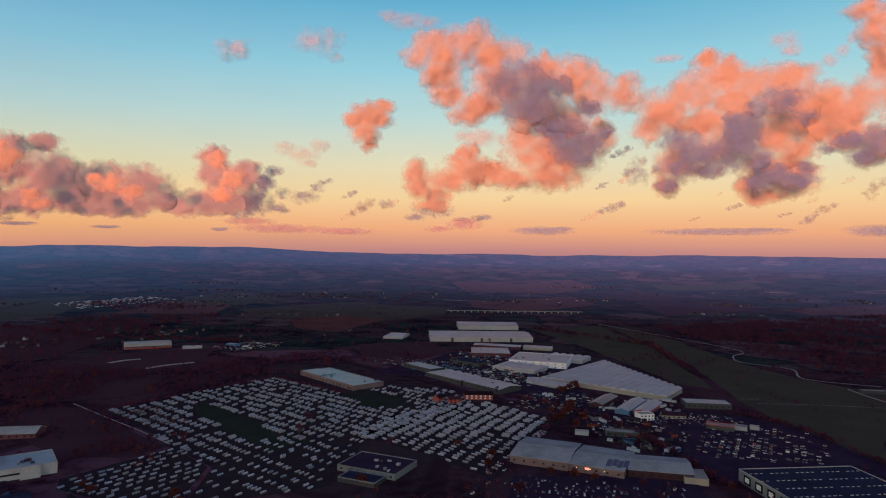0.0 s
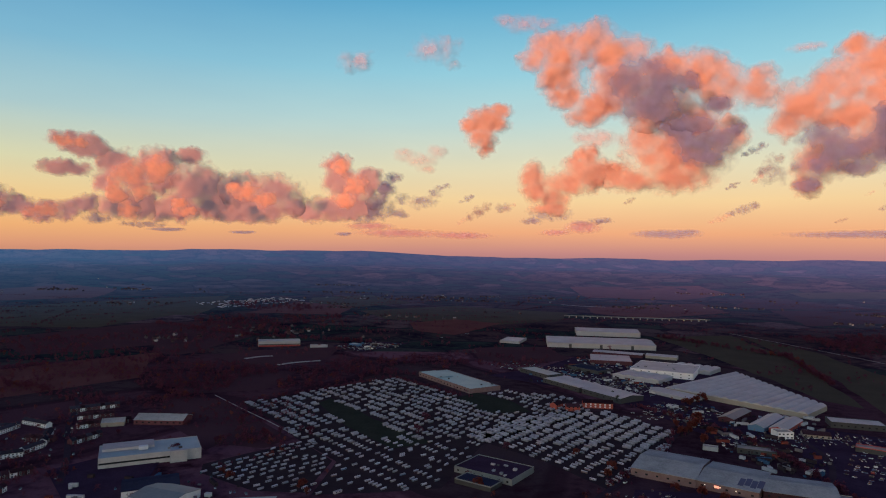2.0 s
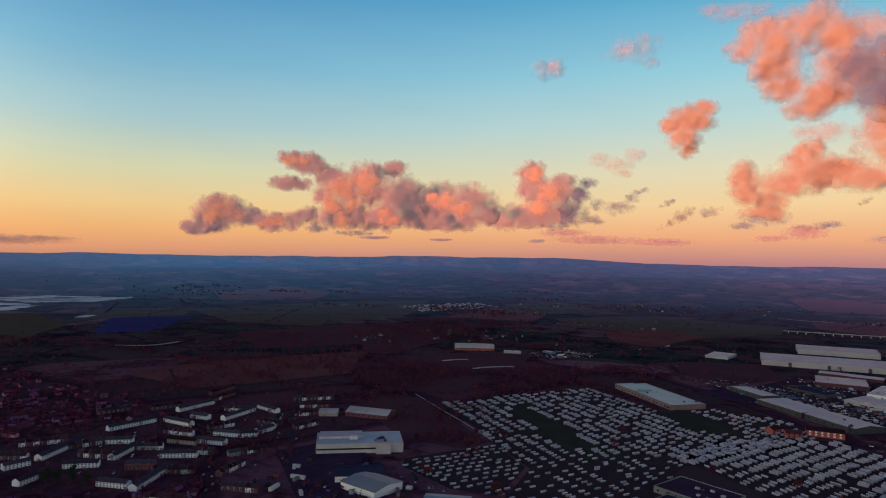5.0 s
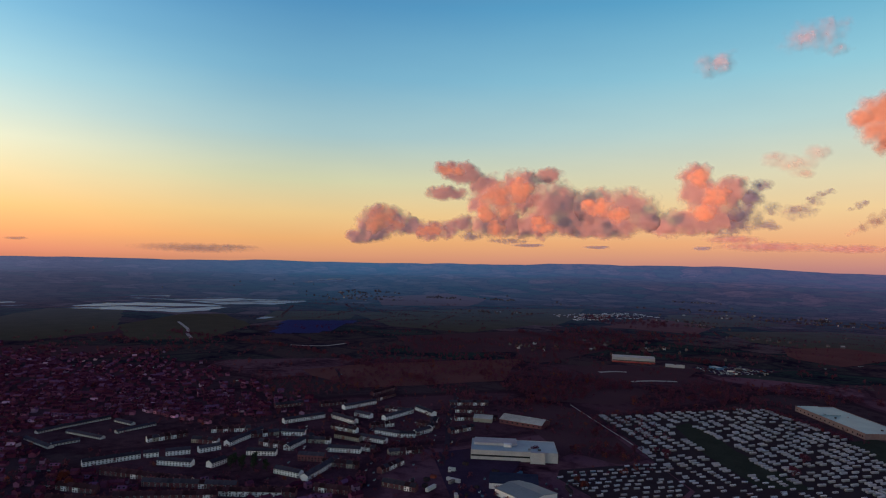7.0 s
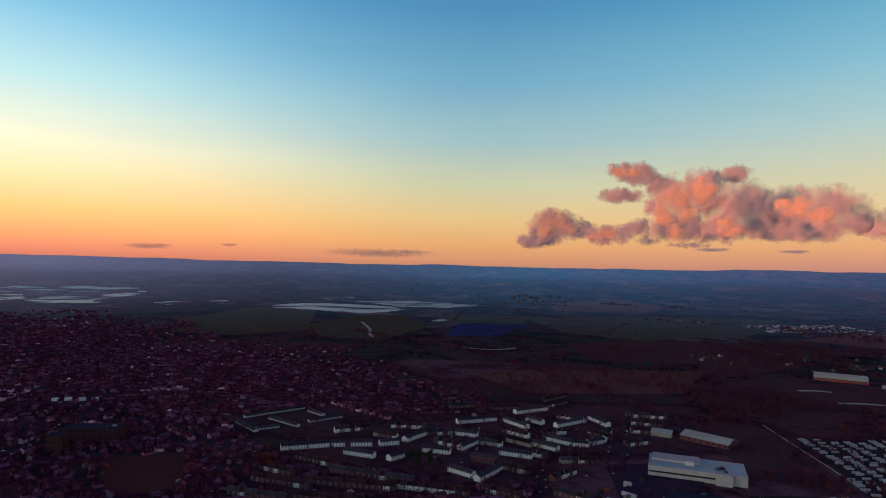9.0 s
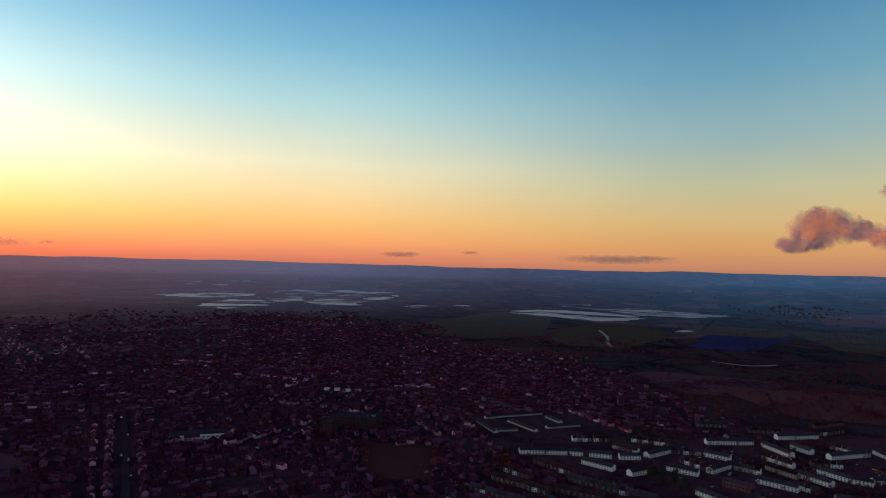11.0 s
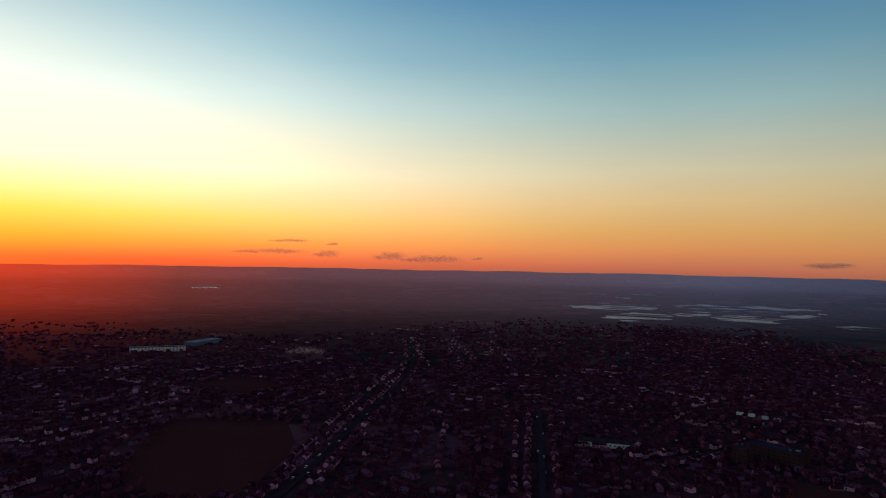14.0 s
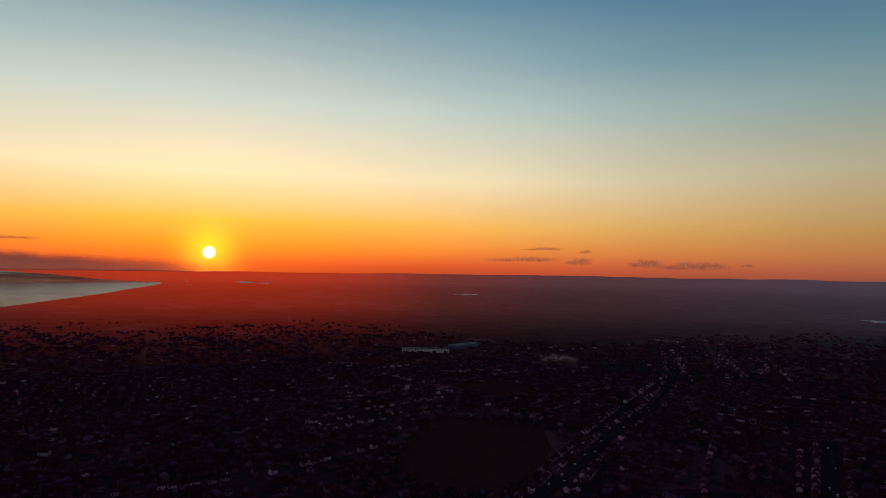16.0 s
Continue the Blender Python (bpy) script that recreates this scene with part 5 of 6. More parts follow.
for k in range(20):
    part("pier", pier, "gravel", via, at=(-190 + 20 * k, 0, 0))

# ---- solar farm: tilted rows of panels ----
SOLAR = [(-1272, 845), (-1525, 1057), (-1401, 1217), (-1215, 948)]
rowmesh = Shape().prism([(-2.2, 0.8), (2.2, 2.4), (2.2, 2.5), (-2.2, 0.9)], -9, 9)
rowmesh.v = [(yy, xx, zz) for xx, yy, zz in rowmesh.v]
rowmesh.f = [q[::-1] for q in rowmesh.f]
rowmesh = rowmesh.mesh("solar_table", MAT["panel"])
leg = Shape().box(-0.1, -0.1, 0, 0.1, 0.1, 1.5).mesh("post", MAT["dark"])
for i in range(-14, 15):
    for j in range(-26, 26):
        u = Vector((math.cos(radians(40)), math.sin(radians(40))))
        w = Vector((-u.y, u.x))
        q = Vector((-1356, 1030)) + u * i * 19.5 + w * j * 11
        if inside(q.x, q.y, SOLAR):
            o = thing("solar_table", pose(q.x, q.y, 0, 0, 0, 40), "row of dark blue tilted solar panels", "solar panel", "solar farm rows")
            part("panel", rowmesh, "panel", o)
            part("post", leg, "dark", o, at=(-7, 0.2, 0))

# ---- white estate ----
def estate_block(x, y, length, angle, depth=6.6, height=3.9, wall="render", roof="slate", storeys=2, label="white rendered terrace with slate roof and dark windows"):
    """A terrace whose front foot runs from (x, y) for length at angle; it stands behind that line as seen from the plain's middle."""
    a = radians(angle)
    mx, my = x + math.cos(a) * length / 2, y + math.sin(a) * length / 2
    side = 1 if -math.sin(a) * mx + math.cos(a) * my > 0 else -1
    ob = thing("terrace_block", pose(mx - math.sin(a) * side * depth / 2, my + math.cos(a) * side * depth / 2, 0, 0, 0, angle + (0 if side > 0 else 180)), label, "terrace", "white estate")
    l, d = length / 2, depth / 2
    up = depth * 0.3
    s = Shape().prism([(-d, 0), (d, 0), (d, height), (0, height + up), (-d, height)], -l, l)
    s.v = [(-yy, xx, zz) for xx, yy, zz in s.v]
    part("wall", s, wall, ob)
    s = Shape().prism([(-d - 0.4, height - 0.1), (0, height + up), (d + 0.4, height - 0.1), (d + 0.4, height + 0.15), (0, height + up + 0.25), (-d - 0.4, height + 0.15)], -l - 0.3, l + 0.3)
    s.v = [(-yy, xx, zz) for xx, yy, zz in s.v]
    part("roof", s, roof, ob)
    n = max(2, int(length / 2.6))
    for st in range(storeys):
        for k in range(n):
            px = -l + length * (k + 0.5) / n
            if st == 0 and k % 2:
                part("door", DOOR, "dark", ob, at=(px, -d, 0.05))
            else:
                part("window", PANE, "glass", ob, at=(px, -d, 0.6 + st * 1.9))
    for k in range(max(1, n // 4)):
        part("chimney", CHIMNEY, "brick", ob, at=(-l + length * (k + 0.5) / max(1, n // 4), 0, height + up - 0.5))
    return ob


PANE = Shape().box(-0.6, -0.07, 0, 0.6, 0.05, 0.9).mesh("window", MAT["glass"])
DOOR = Shape().box(-0.4, -0.06, 0, 0.4, 0.05, 1.6).mesh("door", MAT["dark"])
CHIMNEY = Shape().box(-0.45, -0.3, 0, 0.45, 0.3, 1.4).box(-0.3, -0.15, 1.4, -0.08, 0.08, 1.7).box(0.08, -0.15, 1.4, 0.3, 0.08, 1.7).mesh("chimney", MAT["brick"])
for q in ((-564, 200, 44, 78), (-554, 245, 12, 67), (-547, 261, 20, 65), (-535, 286, 19, 81), (-529, 245, 30, 35), (-502, 312, 26, 41), (-445, 302, 25, 17), (-487, 347, 44, 113),
          (-535, 371, 23, 38), (-570, 399, 48, 81), (-558, 451, 38, 0), (-548, 476, 22, 8), (-577, 487, 48, 88)):
    estate_block(*q)
for q in ((-508, 487, 48, 95), (-522, 547, 36, -14), (-467, 526, 39, -56), (-477, 442, 28, 16), (-450, 450, 16, 45), (-442, 467, 22, 90), (-471, 416, 29, 15), (-461, 370, 30, 35),
          (-410, 310, 52, 113), (-535, 315, 55, 113), (-490, 273, 17, 106)):
    estate_block(*q)
estate_block(-493, 403, 29, 15, wall="cream", roof="tile", label="cream terrace with brown tiled roof")
estate_block(-458, 335, 23, 35, wall="brick", height=5.4, storeys=2, label="brown brick flats with white balconies")
for q in ((-684, 191, 48, 7), (-682, 226, 48, 18), (-642, 202, 23, 90), (-696, 206, 30, 104), (-647, 260, 41, 98), (-696, 276, 28, 12), (-703, 235, 44, 99)):
    estate_block(*q, depth=5.2, height=1.9, wall="fascia", roof="slate", storeys=1, label="low white-edged sheltered flats with pale roof")

# ---- houses ----
def house(m, wall, roof, w, d, h, label):
    """A two-storey house; local -y is its front."""
    ob = thing("house", m, label, "house", "town houses")
    a, b, up = w / 2, d / 2, d * 0.38
    s = Shape().prism([(-b, 0), (b, 0), (b, h), (0, h + up), (-b, h)], -a, a)
    s.v = [(-yy, xx, zz) for xx, yy, zz in s.v]
    part("wall", s, wall, ob)
    r = Shape().prism([(-b - 0.4, h - 0.15), (0, h + up), (b + 0.4, h - 0.15), (b + 0.4, h + 0.1), (0, h + up + 0.25), (-b - 0.4, h + 0.1)], -a - 0.15, a + 0.15)
    r.v = [(-yy, xx, zz) for xx, yy, zz in r.v]
    part("roof", r, roof, ob)
    part("chimney", CHIMNEY, "brick", ob, at=(a - 0.8, 0, h + up - 0.6))
    for px, pz in ((-a * 0.5, 2.3), (-a * 0.5, 0.6)):
        o2 = part("window", PANE, "glass", ob, at=(px, -b, pz))
        part("frame", WFRAME, "frame", o2)
    part("door", DOOR, "dark", ob, at=(a * 0.45, -b, 0.05))
    return ob


WFRAME = Shape().box(-0.7, -0.05, -0.1, 0.7, 0.04, 0).box(-0.7, -0.05, 0.9, 0.7, 0.04, 1.0).box(-0.7, -0.05, 0, -0.6, 0.04, 0.9).box(0.6, -0.05, 0, 0.7, 0.04, 0.9).mesh("frame", MAT["frame"])
away_m = Matrix.Translation((0, 0, -50))
HOUSES = [house(away_m, "brick", "tile", 4.6, 5.6, 3.7, "red brick house with brown tiled roof"),
          house(away_m, "brick", "slate", 4.9, 5.8, 3.8, "red brick house with grey slate roof"),
          house(away_m, "render", "tile", 4.6, 5.6, 3.7, "pale rendered house with brown tiled roof"),
          house(away_m, "cream", "slate", 5.2, 5.6, 3.7, "cream rendered house with slate roof")]
USED = [False] * 4
NEAR_SPOTS = []


def put_house(kind, x, y, angle):
    m = pose(x, y, 0, 0, 0, angle)
    if USED[kind]:
        copy_thing(HOUSES[kind], m)
    else:
        HOUSES[kind].matrix_basis, USED[kind] = m, True
    NEAR_SPOTS.append((x, y))


rng = random.Random(5)
# brick terraces in rows below the white estate
for x, y, n, angle, kind in ((-535, 206, 14, 28, 0), (-487, 218, 12, 40, 1), (-473, 191, 12, 48, 0), (-389, 303, 5, 27, 0), (-360, 347, 5, 18, 1), (-481, 576, 6, 38, 0), (-457, 547, 8, 46, 0),
                             (-510, 599, 8, 47, 1), (-500, 157, 9, 38, 0), (-478, 133, 8, 41, 1), (-522, 171, 6, 30, 0), (-435, 244, 9, 42, 2), (-412, 270, 5, 35, 0), (-450, 168, 10, 48, 0),
                             (-609, 478, 6, 70, 0), (-638, 435, 6, 75, 1), (-587, 539, 8, 100, 0), (-616, 566, 8, 100, 0)):
    a = radians(angle)
    for k in range(int(n * 1.27)):
        put_house(kind if rng.random() > 0.12 else 2, x + math.cos(a) * 4.8 * k, y + math.sin(a) * 4.8 * k, angle + (180 if -math.sin(a) * x + math.cos(a) * y < 0 else 0))

# small pale and brick houses between the terraces
for x, y, n, angle in ((-520, 340, 5, 20), (-548, 348, 5, 70), (-500, 375, 5, 35), (-520, 425, 6, 12), (-540, 520, 6, 20), (-495, 455, 5, 70), (-432, 345, 6, 30), (-415, 405, 6, 60), (-470, 500, 5, 10), (-590, 330, 7, 55),
                       (-600, 270, 7, 80), (-570, 300, 5, 30), (-425, 500, 6, 80), (-448, 395, 4, 20), (-385, 365, 6, 100)):
    a = radians(angle)
    for k in range(n):
        put_house(rng.choice((0, 0, 1, 2, 2, 3)), x + math.cos(a) * 5.4 * k, y + math.sin(a) * 5.4 * k, angle + (180 if -math.sin(a) * x + math.cos(a) * y < 0 else 0))

# ---- the town: streets of houses, the nearest single, the rest one mass ----
GREEN = [[(-377, -434), (-544, -547), (-587, -426), (-525, -371), (-383, -322), (-355, -383)], [(-558, 48), (-610, 64), (-600, 126), (-496, 106), (-512, 58)], [(-699, -684), (-784, -667), (-770, -552), (-683, -570)],
         [(-420, 290), (-573, 188), (-718, 181), (-710, 297), (-580, 435), (-580, 609), (-406, 580), (-334, 406)]]


# streets with pale fronts on one side
STREETS = (
    [(-705, -884), (-775, -868), (-790, -786), (-825, -725)],
    [(-684, -833), (-686, -723)],
    [(-804, -706), (-963, -680)],
    [(-834, -516), (-893, -511)],
    [(-650, -482), (-748, -485)],
    [(-637, -558), (-620, -501), (-621, -452)],
    [(-813, -366), (-819, -318), (-815, -244)],
    [(-850, -255), (-888, -185)],
    [(-1029, -437), (-1069, -368)],
    [(-1404, -658), (-1024, -451)],
    [(-1445, -593), (-1118, -424)],
    [(-1455, -579), (-1149, -410)],
    [(-1494, -523), (-1176, -365)],
    [(-1449, -478), (-1162, -344)],
    [(-715, -204), (-596, -171), (-479, -138)],
    [(-642, -121), (-647, -89)],
    [(-629, -66), (-686, -7)],
    [(-581, -42), (-541, -5)],
    [(-1824, -22), (-1725, 94)],
    [(-1900, -449), (-1921, -269)],
    [(-427, -325), (-599, -384), (-785, -440), (-1062, -513)],
    [(-413, -638), (-479, -632), (-569, -626), (-642, -618)],
    [(-396, -580), (-476, -577), (-555, -567)],
    [(-433, -286), (-603, -337)],
    [(-666, -271), (-486, -207)],
    [(-670, -990), (-740, -929)],
    [(-1601, -812), (-1585, -726)],
    [(-1014, -300), (-1039, -217)],
    [(-1134, -197), (-1115, -128)],
    [(-983, -57), (-940, 4)],
    [(-797, -21), (-776, 20)],
    [(-772, 28), (-710, 84)],
    [(-897, 137), (-870, 194)],
    [(-721, 319), (-666, 330), (-607, 346)],
    [(-687, 127), (-612, 143)],
    [(-899, -19), (-956, 15)],
    [(-282, -485), (-441, -493)],
    [(-679, -817), (-677, -658)],
    [(-711, -826), (-938, -687)],
    [(-399, -760), (-644, -696)],
    [(-168, -518), (-255, -491)],
)
ROADS = np.array([(a[0] + (b[0] - a[0]) * k / 5, a[1] + (b[1] - a[1]) * k / 5) for a, b in zip(ROAD_LINE, ROAD_LINE[1:]) if math.dist(a, b) < 80 for k in range(5)]
                 + [(a[0] + (b[0] - a[0]) * k / 16, a[1] + (b[1] - a[1]) * k / 16) for line in STREETS for a, b in zip(line, line[1:]) for k in range(17)])


def town_spot(x, y, clear=15):
    r, az = math.hypot(x, y), math.degrees(math.atan2(-x, y)) % 360
    if not 48 < az < 215 or r < 360:
        return False
    reach = np.interp(az, (48, 54, 62, 75, 85, 100, 112, 125, 140, 165, 215), (638, 812, 1100, 1390, 1910, 2100, 1880, 1450, 1850, 1950, 1900))
    if az > 96 and r > 1180 and math.sin(x * 3.7 + y * 9.1) * 917.3 % 1.0 > 0.42:
        return False
    edge = r / reach - 0.16 * noise.noise(Vector((x * 0.004, y * 0.004, 2.0)))
    if edge > 0.76 + 0.34 * (math.sin(x * 12.9 + y * 78.2) * 43758.5 % 1.0):
        return False
    if np.min(np.abs(ROADS[:, 0] - x) + np.abs(ROADS[:, 1] - y)) < clear:
        return False
    return not any(inside(x, y, p) for p in GREEN)


spots = []
occupied = set()
for cx in range(-2860, 1300, 260):
    for cy in range(-2760, 1000, 230):
        ang = math.degrees(math.atan2(cx, -cy)) + (-18, 14, 32, -34, 4, 78, -6)[(cx // 260 * 3 + cy // 230 * 5) % 7]
        u = Vector((math.cos(radians(ang)), math.sin(radians(ang))))
        w = Vector((-u.y, u.x))
        for j in range(-9, 10):
            for i in range(-38, 39):
                if i % 13 == 0 or rng.random() < 0.14:
                    continue
                for side in (-1, 1):
                    q = Vector((cx, cy)) + u * (i * 7.6 + rng.uniform(-1.3, 1.3)) + w * (j * 32 + side * 7.5 + rng.uniform(-2, 2))
                    bend = noise.noise_vector(Vector((q.x * 0.007, q.y * 0.007, 8.0)))
                    q += Vector((bend.x, bend.y)) * 24
                    if abs(q.x - cx) < 150 and abs(q.y - cy) < 133 and town_spot(q.x, q.y) and (round(q.x / 6.5), round(q.y / 6.5)) not in occupied:
                        occupied.add((round(q.x / 6.5), round(q.y / 6.5)))
                        spots.append((q.x, q.y, ang + bend.z * 40 + rng.choice((0, 0, 0, 90)) + rng.gauss(0, 4) + (180 if side > 0 else 0)))
spots.sort(key=lambda q: math.hypot(q[0], q[1]))
taken = len(NEAR_SPOTS)
single = 0
walls, fronts, roofs, panes, stacks = Shape(), Shape(), Shape(), Shape(), Shape()
# houses fronting the through roads
street_spots = []
for line in STREETS:
    for (xa, ya), (xb, yb) in zip(line, line[1:]):
        d = math.dist((xa, ya), (xb, yb))
        for k in range(int(d / 8.0)):
            if rng.random() < 0.8:
                u = (k + rng.random() * 0.3) * 8.0 / d
                street_spots.append((xa + (xb - xa) * u + rng.uniform(-1.5, 1.5), ya + (yb - ya) * u + rng.uniform(-1.5, 1.5), math.degrees(math.atan2(yb - ya, xb - xa)) + rng.gauss(0, 3), True))
for (xa, ya), (xb, yb) in zip(ROAD_LINE, ROAD_LINE[1:]):
    d = math.dist((xa, ya), (xb, yb))
    if 0.5 < d < 120:
        for k in range(int(d / 7.6) + 1):
            for side in (-1, 1):
                u = (k + rng.random() * 0.4) * 7.6 / d
                off = rng.uniform(11, 14) * side
                x, y = xa + (xb - xa) * u - (yb - ya) / d * off, ya + (yb - ya) * u + (xb - xa) / d * off
                if u < 1 and rng.random() < 0.72 and town_spot(x, y, 5):
                    street_spots.append((x, y, math.degrees(math.atan2(yb - ya, xb - xa)) + (180 if side < 0 else 0), True))
for x, y, ang, pale in [(*q, False) for q in spots] + street_spots:
    if any(abs(x - a) < 9 and abs(y - b) < 9 for a, b in NEAR_SPOTS[:taken]):
        continue
    if single < 120 and not pale:
        put_house(rng.choice((0, 0, 0, 1, 1, 2, 3)), x, y, ang)
        single += 1
        continue
    r = math.hypot(x, y)
    m = pose(x, y, 0, 0, 0, ang)
    a, b, h = rng.choice((1.9, 2.6, 3.4, 5.2)) * rng.uniform(0.85, 1.1), rng.uniform(2.0, 2.8), rng.uniform(2.2, 3.4)
    if pale:
        a, b, h = rng.uniform(2.8, 3.7), 2.4, rng.uniform(2.6, 3.8)
    up = b * 0.55
    (fronts if pale else walls).extend([(-a, -b, 0), (a, -b, 0), (a, b, 0), (-a, b, 0), (-a, -b, h), (a, -b, h), (a, b, h), (-a, b, h), (-a, 0, h + up), (a, 0, h + up)],
                 [(0, 1, 5, 4), (2, 3, 7, 6), (1, 2, 6, 9, 5), (3, 0, 4, 8, 7)], m)
    e, c = b + 0.4, a + 0.2
    roofs.extend([(-c, -e, h - 0.2), (c, -e, h - 0.2), (c, 0, h + up + 0.1), (-c, 0, h + up + 0.1), (c, e, h - 0.2), (-c, e, h - 0.2), (-c, -e, h + 0.05), (c, -e, h + 0.05), (c, 0, h + up + 0.35), (-c, 0, h + up + 0.35), (c, e, h + 0.05), (-c, e, h + 0.05)],
                 [(6, 7, 8, 9), (9, 8, 10, 11), (0, 1, 7, 6), (4, 5, 11, 10), (1, 2, 8, 7), (2, 4, 10, 8), (3, 0, 6, 9), (5, 3, 9, 11)], m)
    if r < 900:
        for px, pz in ((-a * 0.5, 2.9), (a * 0.5, 2.9), (-a * 0.5, 0.9)):
            panes.extend([(px - 0.7, -b - 0.06, pz), (px + 0.7, -b - 0.06, pz), (px + 0.7, -b - 0.06, pz + 1.2), (px - 0.7, -b - 0.06, pz + 1.2)], [(0, 1, 2, 3)], m)
        stacks.extend([(a - 1, -0.4, h), (a - 0.2, -0.4, h), (a - 0.2, 0.4, h), (a - 1, 0.4, h), (a - 1, -0.4, h + up + 1.2), (a - 0.2, -0.4, h + up + 1.2), (a - 0.2, 0.4, h + up + 1.2), (a - 1, 0.4, h + up + 1.2)],
                      [(0, 1, 5, 4), (1, 2, 6, 5), (2, 3, 7, 6), (3, 0, 4, 7), (4, 5, 6, 7)], m)
town = thing("town_houses", pose(0, 0, 0), "thousands of brick and rendered houses along dark streets", "houses", kind="stuff")
part("walls", walls, "town_wall", town)
part("street_fronts", fronts, "street_wall", town)
part("roofs", roofs, "town_roof", town)
part("windows", panes, "glass", town)
part("chimneys", stacks, "brick", town)

# ---- caravan park ----
CAR_BODY = Shape().box(-4.7, -1.5, 0.45, 4.7, 1.5, 2.4)
CAR_BODY = CAR_BODY.mesh("body", MAT["caravan"])
rf = Shape().prism([(-1.6, 2.35), (-1.6, 2.46), (-0.85, 2.72), (0, 2.84), (0.85, 2.72), (1.6, 2.46), (1.6, 2.35)], -4.8, 4.8)
rf.v = [(-yy, xx, zz) for xx, yy, zz in rf.v]
CAR_ROOF = rf.mesh("roof", MAT["caravan_roof"])
CAR_SKIRT = Shape().box(-4.5, -1.35, 0, 4.5, 1.35, 0.47).mesh("skirt", MAT["dark"])
CAR_WIN = Shape().box(-0.75, -0.05, 0, 0.75, 0.03, 0.85).mesh("window", MAT["glass"])
CAR_BAY = Shape().box(-0.05, -1.15, 0, 0.05, 1.15, 0.95).mesh("bay_window", MAT["glass"])


def caravan():
    ob = thing("static_caravan", away_m, "white static caravan with shallow pitched roof on grass pitch", "caravan", "caravan park")
    part("body", CAR_BODY, "caravan", ob)
    part("roof", CAR_ROOF, "caravan_roof", ob)
    part("skirt", CAR_SKIRT, "dark", ob)
    part("bay_window", CAR_BAY, "glass", ob, at=(4.7, 0, 1.15))
    for px in (-2.8, 1.6):
        part("window", CAR_WIN, "glass", ob, at=(px, -1.5, 1.2))
    return ob


PARK_A = [(-357, 683), (-231, 870), (-171, 824), (-107, 771), (-67, 829), (12, 812), (36, 737), (-71, 587), (-81, 473), (-171, 435), (-181, 508), (-242, 570)]
PARK_B = [(-80, 606), (-48, 687), (54, 747), (116, 676), (87, 580), (38, 500), (-9, 551)]
PARK_C = [(-276, 458), (-284, 478), (-229, 557), (-186, 510), (-177, 438), (-218, 435)]
GAPS = [[(-280, 705), (-271, 734), (-196, 655), (-145, 597), (-165, 583), (-212, 624)], [(-128, 773), (-102, 812), (-55, 774), (-26, 718), (-70, 710)], [(-90, 464), (-90, 529), (-17, 536), (-14, 467)]]
pitches = []
for park in (PARK_A, PARK_B, PARK_C):
    drape("pitch_ground", park, "pitch", 0.08, "dark grass and tracks between rows of caravans", "ground", 6.0)


def rows_of(park, row_angle, axis_angle, gap, along, skip):
    u = Vector((math.cos(radians(row_angle)), math.sin(radians(row_angle))))
    w = Vector((-u.y, u.x))
    c = sum((Vector(q) for q in park), Vector((0, 0))) / len(park)
    for j in range(-40, 41):
        shift = rng.uniform(0, along)
        for i in range(-60, 61):
            q = c + u * (i * along + shift) + w * j * gap
            if inside(q.x, q.y, park) and not any(inside(q.x, q.y, z) for z in GAPS) and rng.random() > skip:
                if all((q.x - x) ** 2 + (q.y - y) ** 2 > 20 for x, y, t in pitches[-200:]):
                    pitches.append((q.x + rng.gauss(0, 0.9), q.y + rng.gauss(0, 0.9), axis_angle + rng.gauss(0, 5) + rng.choice((0, 180))))


rows_of(PARK_A, -40, 58, 14.6, 5.4, 0.25)
rows_of(PARK_B, 63, -35, 13.4, 6.7, 0.08)
rows_of(PARK_C, 55, 60, 9.0, 9.5, 0.15)
pitches.sort(key=lambda q: math.hypot(q[0], q[1]))
proto = caravan()
rest = [Shape(), Shape(), Shape()]
for k, (x, y, ang) in enumerate(pitches):
    m = pose(x, y, 0.12, 0, 0, ang) @ Matrix.Scale(0.8 if inside(x, y, PARK_B) else 0.72, 4)
    if k == 0:
        proto.matrix_basis = m
    elif k < 280:
        copy_thing(proto, m)
    else:
        for s, me in zip(rest, (CAR_BODY, CAR_ROOF, CAR_SKIRT)):
            s.extend([v.co for v in me.vertices], [tuple(q.vertices) for q in me.polygons], m)
more = thing("static_caravans", pose(0, 0, 0), "further rows of white static caravans", "caravans", kind="stuff")
for s, n, mt in zip(rest, ("bodies", "roofs", "skirts"), ("caravan_all", "caravan_roof", "dark")):
    part(n, s, mt, more)
# far caravan site among trees
far_site = [Shape(), Shape()]
for k in range(150):
    a, b = rng.uniform(-1, 1), rng.uniform(-1, 1)
    x, y = -1050 + a * 60 + b * 90, 2060 + a * 190 - b * 60
    m = pose(x, y, 0, 0, 0, rng.choice((20, 25, 110)))
    for s, me in zip(far_site, (CAR_BODY, CAR_ROOF)):
        s.extend([v.co for v in me.vertices], [tuple(q.vertices) for q in me.polygons], m)
more = thing("static_caravans", pose(0, 0, 0), "distant site of white static caravans among trees", "caravans", kind="stuff")
for s, n, mt in zip(far_site, ("bodies", "roofs"), ("caravan_all", "caravan_roof")):
    part(n, s, mt, more)

